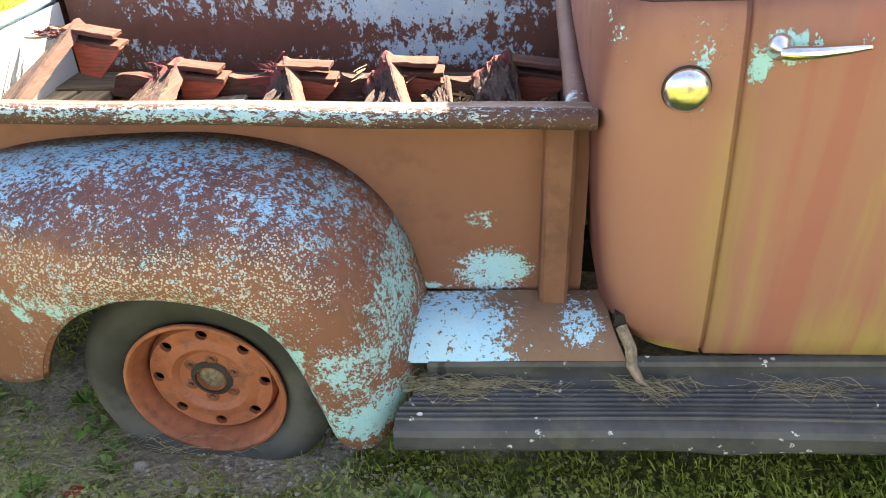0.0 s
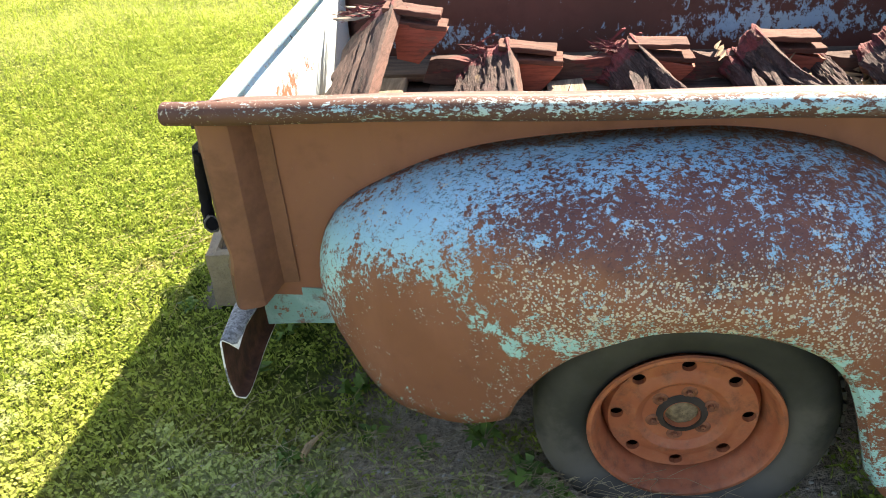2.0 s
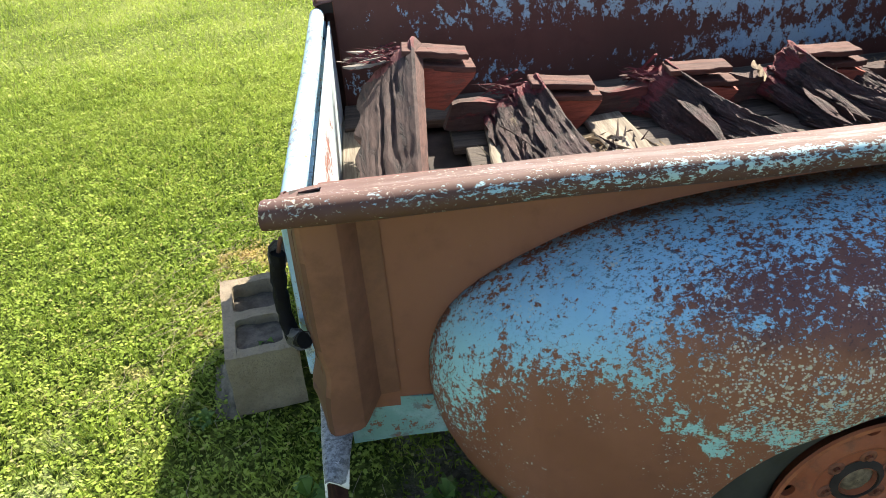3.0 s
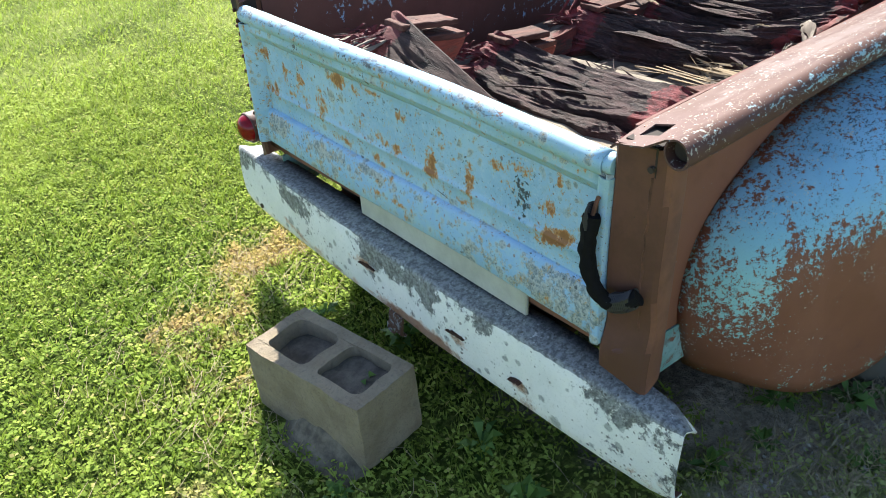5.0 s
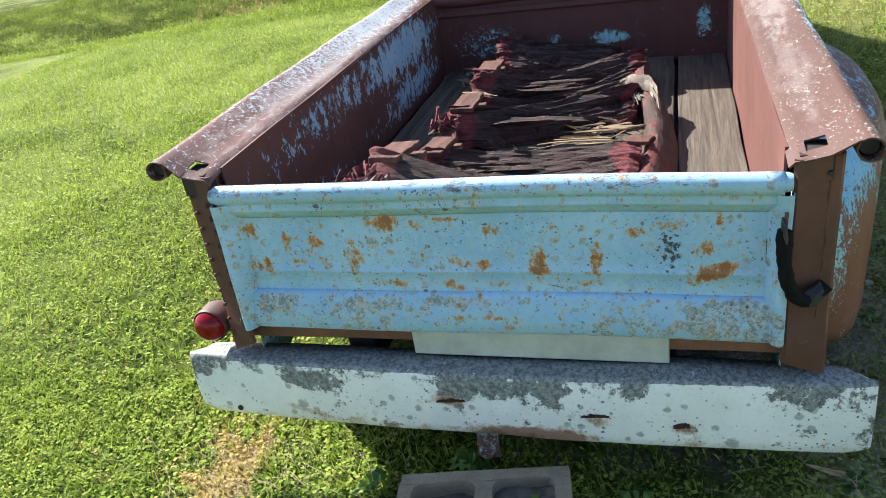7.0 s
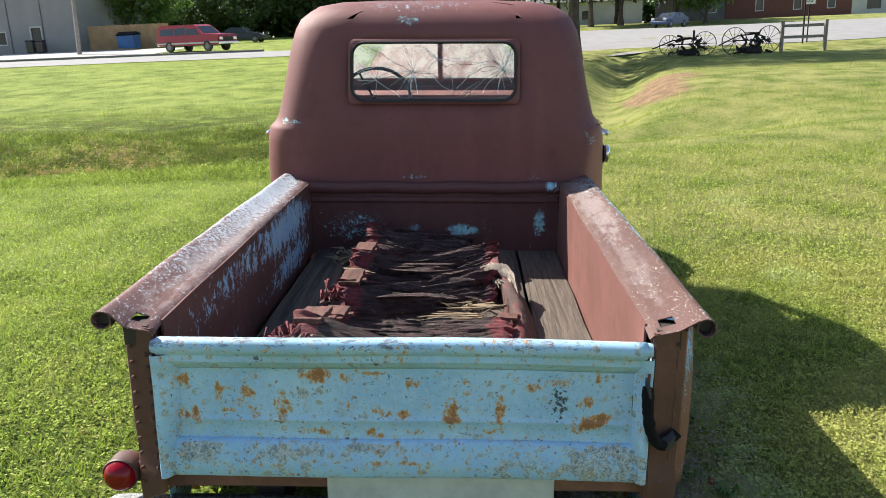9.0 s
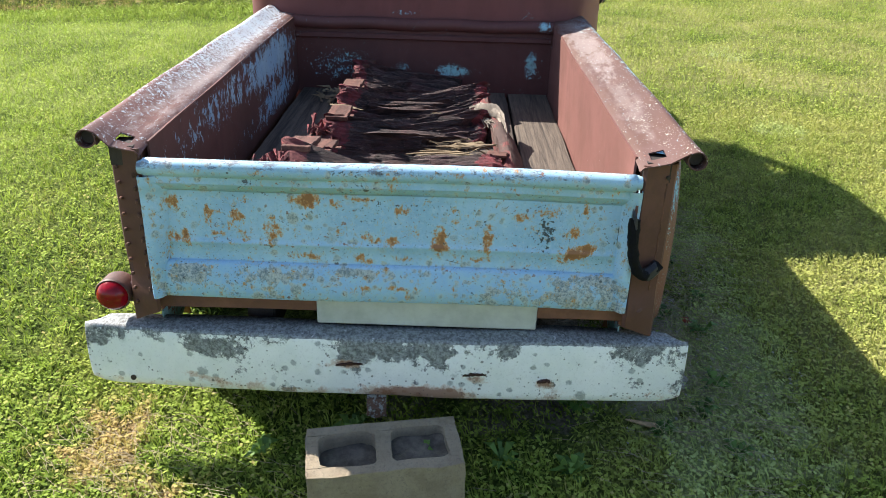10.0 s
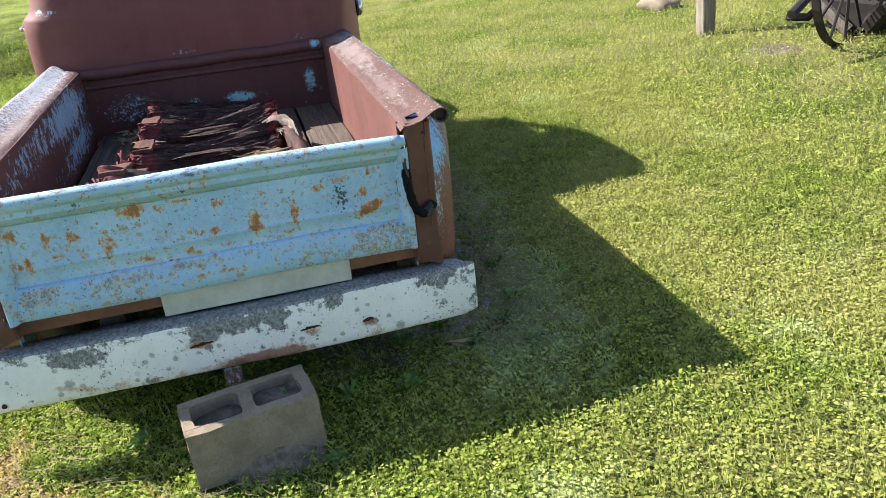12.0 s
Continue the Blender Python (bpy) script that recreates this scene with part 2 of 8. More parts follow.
def tube(bm, pts, r, n=10, close=True):
    """A round tube along points; r is a number or one for each point."""
    pts = [Vector(p) for p in pts]
    rs = r if isinstance(r, (list, tuple)) else [r] * len(pts)
    up, rings = None, []
    for i, p in enumerate(pts):
        d = (pts[min(i + 1, len(pts) - 1)] - pts[max(i - 1, 0)]).normalized()
        if up is None:
            up = d.orthogonal().normalized()
        up = (up - d * up.dot(d)).normalized()
        side = d.cross(up)
        rings.append([bm.verts.new(p + (up * math.cos(2 * math.pi * j / n) + side * math.sin(2 * math.pi * j / n)) * rs[i]) for j in range(n)])
    for a, b in zip(rings, rings[1:]):
        for j in range(n):
            bm.faces.new((a[j], a[(j + 1) % n], b[(j + 1) % n], b[j]))
    if close:
        bm.faces.new(rings[0][::-1])
        bm.faces.new(rings[-1])
    return [v for q in rings for v in q]


def lathe(bm, prof, centre=(0, 0, 0), n=48, axis="y", close=False):
    """Turns (radius, along) pairs about an axis."""
    cx, cy, cz = centre
    rings = []
    for r, s in prof:
        ring = []
        for j in range(n):
            a = 2 * math.pi * j / n
            u, v = r * math.cos(a), r * math.sin(a)
            q = {"y": (u, s, v), "x": (s, u, v), "z": (u, v, s)}[axis]
            ring.append(bm.verts.new((cx + q[0], cy + q[1], cz + q[2])))
        rings.append(ring)
    for a, b in zip(rings, rings[1:]):
        for j in range(n):
            bm.faces.new((a[j], a[(j + 1) % n], b[(j + 1) % n], b[j]))
    if close:
        bm.faces.new(rings[0])
        bm.faces.new(rings[-1][::-1])
    return [v for q in rings for v in q]


def grid(bm, rows):
    vs = [[bm.verts.new(p) for p in r] for r in rows]
    for a, b in zip(vs, vs[1:]):
        for j in range(len(a) - 1):
            bm.faces.new((a[j], a[j + 1], b[j + 1], b[j]))
    return vs


def resample(pts, n):
    pts = [Vector(p) for p in pts]
    seg = [(b - a).length for a, b in zip(pts, pts[1:])]
    total, out = sum(seg), []
    for i in range(n):
        s, k = total * i / (n - 1), 0
        while k < len(seg) - 1 and s > seg[k]:
            s -= seg[k]
            k += 1
        out.append(pts[k].lerp(pts[k + 1], min(1, s / seg[k])))
    return out


def smooth_line(pts, passes=2):
    for _ in range(passes):
        pts = [pts[0]] + [(pts[i - 1] + pts[i] * 2 + pts[i + 1]) / 4 for i in range(1, len(pts) - 1)] + [pts[-1]]
    return pts


def thicken(ob, t, offset=-1):
    m = ob.modifiers.new("thickness", "SOLIDIFY")
    m.thickness, m.offset = t, offset
    return ob


def rough_up(bm, amount, scale, verts=None, only=None):
    """Moves vertices by a smooth noise, for dents and wear."""
    for v in verts or bm.verts:
        d = noise.noise_vector(v.co * scale) * amount
        v.co += Vector((d.x * only[0], d.y * only[1], d.z * only[2])) if only else d


# ---- paints of the truck ----
def make_fender_paint():
    """Brown primer; crisp remains of sky-blue paint, dark mottling on the crown, cream lichen flecks on the flank."""
    k = Nodes("fender_paint")
    big, mid, tiny = k.noise(2.3, 4, 0.6), k.noise(9, 6, 0.65), k.noise(230, 4, 0.7)
    flake = k.noise(42, 10, 0.78, stretch=(1, 1, 0.8))
    chip = k.noise(120, 8, 0.78, stretch=(0.8, 1, 1))
    smear = k.noise(13, 6, 0.65, stretch=(1, 1, 0.5))
    brown = k.mix(k.step(big, 0.35, 0.68), (0.205, 0.082, 0.048), (0.250, 0.104, 0.066))
    brown = k.mix(k.mul(k.step(mid, 0.48, 0.72), 0.35), brown, (0.150, 0.062, 0.040))
    brown = k.mix(k.mul(k.step(k.noise(9, 4, 0.6, stretch=(1, 1, 0.15)), 0.5, 0.7), 0.3), brown, (0.29, 0.130, 0.085))
    dark = k.mul(k.add(k.noise(16, 8, 0.72), -0.5), 1.5)
    for c, s, a in (((-0.92, -0.90, 0.77), (0.60, 0.4, 0.19), 0.62), ((-0.50, -0.85, 0.66), (0.26, 0.4, 0.26), 0.30), ((-1.25, -0.90, 0.76), (0.25, 0.3, 0.10), 0.30)):
        dark = k.add(dark, k.mul(k.step(k.spot(c, s), 0.0, 0.8), a))
    brown = k.mix(k.mul(k.step(dark, 0.05, 0.75), 0.85), brown, (0.105, 0.043, 0.044))
    brown = k.mix(k.mul(k.mul(k.step(dark, 0.15, 0.6), k.step(chip, 0.52, 0.60)), 0.75), brown, (0.040, 0.024, 0.034))
    paint = k.add(k.add(k.mul(k.add(flake, -0.5), 4.0), k.mul(k.add(chip, -0.5), 4.2)), k.add(k.mul(k.add(smear, -0.5), 1.4), -0.47))
    for c, s, a in (((-1.54, -0.84, 0.72), (0.34, 0.34, 0.18), 1.95), ((-1.32, -0.80, 0.80), (0.40, 0.3, 0.12), 0.95), ((-1.395, -0.95, 0.605), (0.060, 0.2, 0.075), 1.15), ((-1.345, -0.95, 0.545), (0.055, 0.2, 0.045), 0.95),
                    ((-1.17, -0.95, 0.515), (0.25, 0.2, 0.050), 0.85), ((-1.26, -0.95, 0.475), (0.05, 0.15, 0.032), 1.4), ((-1.08, -0.96, 0.565), (0.20, 0.2, 0.07), 0.42), ((-1.229, -0.93, 0.722), (0.055, 0.2, 0.022), 1.0),
                    ((-1.69, -0.80, 0.60), (0.11, 0.36, 0.27), 1.45), ((-1.655, -0.87, 0.655), (0.055, 0.10, 0.085), -1.5), ((-1.70, -0.80, 0.33), (0.12, 0.3, 0.10), -1.2), ((-1.72, -0.80, 0.30), (0.05, 0.1, 0.03), 1.6), ((-0.98, -0.72, 0.845), (0.80, 0.2, 0.11), 1.15), ((-0.80, -0.86, 0.76), (0.46, 0.30, 0.17), 0.40), ((-0.52, -0.80, 0.74), (0.30, 0.4, 0.16), 0.55),
                    ((-0.905, -0.95, 0.62), (0.055, 0.2, 0.15), 0.80), ((-0.86, -0.96, 0.55), (0.08, 0.2, 0.06), 0.80), ((-0.74, -0.97, 0.52), (0.06, 0.2, 0.06), 1.0), ((-0.66, -0.97, 0.46), (0.06, 0.2, 0.11), 1.6), ((-0.61, -0.97, 0.38), (0.065, 0.2, 0.11), 1.75),
                    ((-0.37, -0.80, 0.55), (0.085, 0.4, 0.36), 1.20), ((-0.47, -0.90, 0.36), (0.13, 0.3, 0.12), 1.5), ((-0.44, -0.90, 0.21), (0.19, 0.3, 0.10), 2.1), ((-0.58, -0.97, 0.27), (0.06, 0.2, 0.07), 1.3), ((-0.50, -0.92, 0.55), (0.12, 0.2, 0.10), -0.5),
                    ((-1.48, -0.92, 0.40), (0.26, 0.3, 0.19), -1.1), ((-0.98, -0.95, 0.66), (0.30, 0.2, 0.10), -0.12)):
        paint = k.add(paint, k.mul(k.step(k.spot(c, s), 0.0, 0.9), a * 0.54))
    has = k.step(paint, 0.0, 0.09)
    high = k.step(k.axis(2), 0.50, 0.72)
    blue = k.mix(high, (0.29, 0.58, 0.60), (0.22, 0.47, 0.68))
    blue = k.mix(k.mul(k.step(k.noise(6, 5, 0.6), 0.40, 0.62), 0.55), blue, k.mix(high, (0.34, 0.60, 0.62), (0.28, 0.53, 0.72)))
    blue = k.mix(k.mul(k.step(tiny, 0.55, 0.72), 0.30), blue, (0.16, 0.30, 0.40))
    blue = k.mix(k.mul(k.step(k.noise(55, 7, 0.75), 0.60, 0.68), 0.5), blue, (0.30, 0.30, 0.32))
    fleck = k.mul(k.step(k.noise(135, 7, 0.76, stretch=(0.7, 1, 1)), 0.535, 0.575), k.step(k.add(dark, k.mul(k.step(k.axis(2), 0.70, 0.80), 0.25)), 0.0, 0.30))
    blue = k.mix(k.mul(fleck, 0.85), blue, (0.040, 0.036, 0.058))
    c = k.mix(has, brown, blue)
    rim = k.mul(k.step(paint, -0.16, -0.02), k.math("SUBTRACT", 1.0, has))
    c = k.mix(k.mul(rim, 0.30), c, (0.085, 0.038, 0.026))
    # lichen flecks: cream on the flank, smaller and paler towards the crown
    wob = k.mul(k.add(k.noise(200, 5, 0.75), -0.5), 0.75)
    swarm = k.add(k.add(k.mul(k.add(k.noise(9, 7, 0.75), -0.5), 2.6), k.mul(k.add(k.noise(60, 4, 0.7), -0.5), 1.6)), -0.34)
    for ce, si, a in (((-0.98, -0.95, 0.585), (0.38, 0.3, 0.15), 0.75), ((-0.70, -0.95, 0.60), (0.26, 0.3, 0.20), 0.50), ((-1.2, -0.95, 0.63), (0.22, 0.3, 0.10), 0.22), ((-0.9, -0.93, 0.53), (0.45, 0.3, 0.05), 0.30), ((-1.48, -0.92, 0.40), (0.28, 0.3, 0.20), -0.30)):
        swarm = k.add(swarm, k.mul(k.step(k.spot(ce, si), 0.0, 0.8), a))
    for scale, size, keep, shift, tone in ((50, 0.30, 0.56, -0.06, (0.52, 0.48, 0.38)), (92, 0.36, 0.48, 0.06, (0.55, 0.52, 0.43)), (170, 0.42, 0.44, 0.20, (0.52, 0.51, 0.47)), (120, 0.34, 0.54, 0.30, (0.46, 0.53, 0.54))):
        spot = k.mul(k.step(k.add(k.cells(scale), wob), size, size - 0.10), k.step(k.cells(scale, out="Color"), keep, keep + 0.03))
        c = k.mix(k.mul(k.mul(spot, k.step(k.add(swarm, shift), 0.0, 0.22)), 0.85), c, tone)
    # thin greenish film near the bed side and along the arch
    film = k.step(k.add(k.spot((-0.9, -0.66, 0.83), (0.9, 0.06, 0.25)), k.mul(k.add(mid, -0.5), 0.8)), 0.15, 0.55)
    c = k.mix(k.mul(film, 0.6), c, (0.055, 0.062, 0.045))
    return k.done(c, k.add(k.mul(mid, 0.22), 0.52), k.add(k.mul(has, 0.35), k.add(k.mul(tiny, 0.12), k.mul(mid, 0.3))), 0.4, 0.003, Specular_IOR_Level=0.35)


M_fender = make_fender_paint()
M_fender_far = old_paint("fender_paint_far", [((-1.2, 0.8, 0.8), (0.6, 0.4, 0.2), 0.4)], bias=-0.25, dark=0.4)
M_side = old_paint("bed_side_paint", [((-0.150, -0.645, 0.445), (0.16, 0.1, 0.11), 0.66), ((-0.10, -0.645, 0.47), (0.09, 0.1, 0.07), 0.25), ((-0.34, -0.645, 0.395), (0.12, 0.1, 0.022), 0.72),
    ((-0.17, -0.645, 0.60), (0.08, 0.1, 0.05), 0.45)], bias=-0.50, base=(0.225, 0.090, 0.055), base2=(0.25, 0.10, 0.062), fine=1.8, grit=1.9)
# the wall's base colours carry part of the shade inside the bed
M_side_in = old_paint("shaded_bed_inside_paint", [((-0.95, 0.63, 0.82), (1.3, 0.2, 0.13), 0.32), ((-0.35, 0.63, 0.75), (0.6, 0.2, 0.25), 0.30),
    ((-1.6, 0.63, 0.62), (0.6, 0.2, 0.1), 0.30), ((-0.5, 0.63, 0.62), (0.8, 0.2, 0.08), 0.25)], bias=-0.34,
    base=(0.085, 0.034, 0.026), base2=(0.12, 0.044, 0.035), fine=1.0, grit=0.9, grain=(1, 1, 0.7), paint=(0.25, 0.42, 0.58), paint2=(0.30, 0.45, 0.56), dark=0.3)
# long rim patch: paint remains, plus the rim's pale sheen as paint
M_rail = old_paint("rail_paint", [((-1.0, -0.770, 0.930), (1.25, 0.038, 0.036), 0.33), ((-0.5, -0.78, 0.925), (0.7, 0.05, 0.04), 0.10),
    ((-0.15, -0.73, 0.93), (0.35, 0.06, 0.1), 0.25)], bias=-0.36, base=(0.078, 0.035, 0.028), base2=(0.100, 0.047, 0.039), fine=2.2, grit=1.9, dark=0.7, speckle=0.32, scuff=[((-0.5, -0.69, 0.92), (1.0, 0.10, 0.1), 0.30), ((-1.4, -0.68, 0.93), (0.7, 0.06, 0.1), 0.16)],
    paint=(0.24, 0.46, 0.56), paint2=(0.34, 0.50, 0.52), grain=(0.5, 1, 1), gloss=0.5)
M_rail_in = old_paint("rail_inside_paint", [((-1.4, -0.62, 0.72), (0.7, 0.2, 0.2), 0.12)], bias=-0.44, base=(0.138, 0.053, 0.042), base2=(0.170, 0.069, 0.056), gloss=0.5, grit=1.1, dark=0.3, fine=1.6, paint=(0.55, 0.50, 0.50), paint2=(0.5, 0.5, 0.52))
M_rail_far = old_paint("rail_paint_far", [((-0.7, 0.72, 0.92), (1.6, 0.08, 0.1), 0.22), ((-0.3, 0.70, 0.92), (0.9, 0.1, 0.1), 0.16), ((-1.0, 0.77, 0.93), (1.3, 0.03, 0.1), 0.3)], scuff=[((-0.9, 0.68, 0.92), (1.5, 0.12, 0.1), 0.32), ((-1.2, 0.66, 0.92), (0.9, 0.1, 0.1), 0.2)], bias=-0.22,
    base=(0.10, 0.045, 0.04), base2=(0.15, 0.065, 0.052), fine=2.2, grit=1.3, paint=(0.44, 0.50, 0.56), paint2=(0.38, 0.43, 0.50))
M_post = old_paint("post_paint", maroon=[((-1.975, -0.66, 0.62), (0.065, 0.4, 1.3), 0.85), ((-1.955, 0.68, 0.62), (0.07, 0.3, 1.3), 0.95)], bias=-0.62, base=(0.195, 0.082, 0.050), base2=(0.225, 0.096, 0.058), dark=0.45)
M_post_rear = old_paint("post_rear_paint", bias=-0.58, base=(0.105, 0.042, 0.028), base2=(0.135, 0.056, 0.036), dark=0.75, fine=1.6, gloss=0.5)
# bulkhead browns are lowered to deepen the shade behind the cab
M_bulk = old_paint("shaded_bulkhead_paint", [((0.05, -0.53, 0.70), (0.1, 0.05, 0.10), 0.5), ((0.05, -0.15, 0.66), (0.1, 0.13, 0.05), 0.52), ((0.05, 0.10, 0.67), (0.1, 0.06, 0.04), 0.40), ((0.05, 0.40, 0.68), (0.1, 0.22, 0.12), 0.28),
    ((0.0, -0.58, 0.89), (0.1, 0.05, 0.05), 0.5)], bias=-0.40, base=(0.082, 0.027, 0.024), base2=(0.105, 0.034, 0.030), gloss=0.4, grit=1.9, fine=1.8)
M_cab = old_paint("cab_paint", [((0.27, -0.86, 1.12), (0.11, 0.2, 0.09), 0.30), ((0.12, -0.86, 1.10), (0.05, 0.2, 0.08), 0.22), ((0.27, -0.86, 0.98), (0.04, 0.2, 0.18), 0.24),
    ((0.42, -0.87, 1.105), (0.09, 0.2, 0.06), 0.62), ((0.365, -0.87, 1.06), (0.035, 0.2, 0.05), 0.62), ((0.55, -0.87, 1.12), (0.03, 0.2, 0.04), 0.3),
    ((0.3, 0.1, 1.76), (0.3, 0.55, 0.08), 0.30), ((0.15, 0.12, 1.68), (0.2, 0.12, 0.05), 0.40),
    ((0.1, 0.1, 0.93), (0.1, 0.16, 0.03), 0.34), ((0.1, -0.5, 0.93), (0.1, 0.12, 0.05), 0.3), ((0.1, 0.72, 1.2), (0.2, 0.12, 0.03), 0.45), ((0.1, -0.75, 1.13), (0.1, 0.08, 0.1), 0.24)],
    bias=-0.47, base=(0.135, 0.043, 0.040), base2=(0.16, 0.052, 0.047), gloss=0.42, fine=1.6, grit=1.3, fade_lift=[((0.45, -0.90, 0.75), (0.9, 0.20, 0.70), 1.0)], streaks=((0.85, -0.88, 0.65), (0.62, 0.14, 0.80)),
    algae=[((0.85, -0.87, 0.40), (0.40, 0.12, 0.22), 0.8), ((0.28, -0.84, 0.345), (0.12, 0.12, 0.08), 0.75), ((0.33, -0.86, 0.80), (0.03, 0.12, 0.30), 0.15)])
M_apron = old_paint("apron_paint", [((-0.24, -0.8, 0.31), (0.27, 0.3, 0.30), 0.66), ((0.08, -0.77, 0.375), (0.10, 0.2, 0.06), 0.52), ((0.0, -0.84, 0.30), (0.15, 0.1, 0.02), 0.3)], bias=-0.42, grit=1.7,
    base=(0.21, 0.115, 0.07), base2=(0.24, 0.13, 0.085), paint=(0.30, 0.60, 0.78), paint2=(0.33, 0.63, 0.80), fine=1.2)
M_pan = old_paint("rear_pan_paint", bias=0.16, paint=(0.15, 0.32, 0.32), paint2=(0.19, 0.37, 0.36), lichen=0.5, grit=1.2)
M_dark = plain("underside_metal", (0.035, 0.026, 0.021), 0.85, vary=0.5)
M_rust = plain("rusty_iron", (0.11, 0.048, 0.030), 0.85, vary=0.5, scale=22, bump=0.5)
M_chrome = plain("pitted_chrome", (0.72, 0.74, 0.76), 0.18, 1.0, vary=0.15, scale=40, bump=0.1)
M_hose = plain("black_rubber_hose", (0.005, 0.005, 0.006), 0.85, vary=0.4, scale=60, bump=0.6, Specular_IOR_Level=0.2)
M_spring = plain("coil_spring_steel", (0.055, 0.055, 0.06), 0.5, 0.5)


def specks(k, scale, size, keep, where):
    """Small ragged spots: cells of a given scale, of which only some are kept, gathered in loose swarms."""
    d = k.add(k.cells(scale), k.mul(k.add(k.noise(scale * 3, 4, 0.7), -0.5), size * 2.4))
    on = k.mul(k.step(d, size, size * 0.7), k.step(k.cells(scale, out="Color"), keep, keep + 0.02))
    return k.mul(on, k.mul(k.step(k.noise(4, 5, 0.65), where, where + 0.08), 0.85))


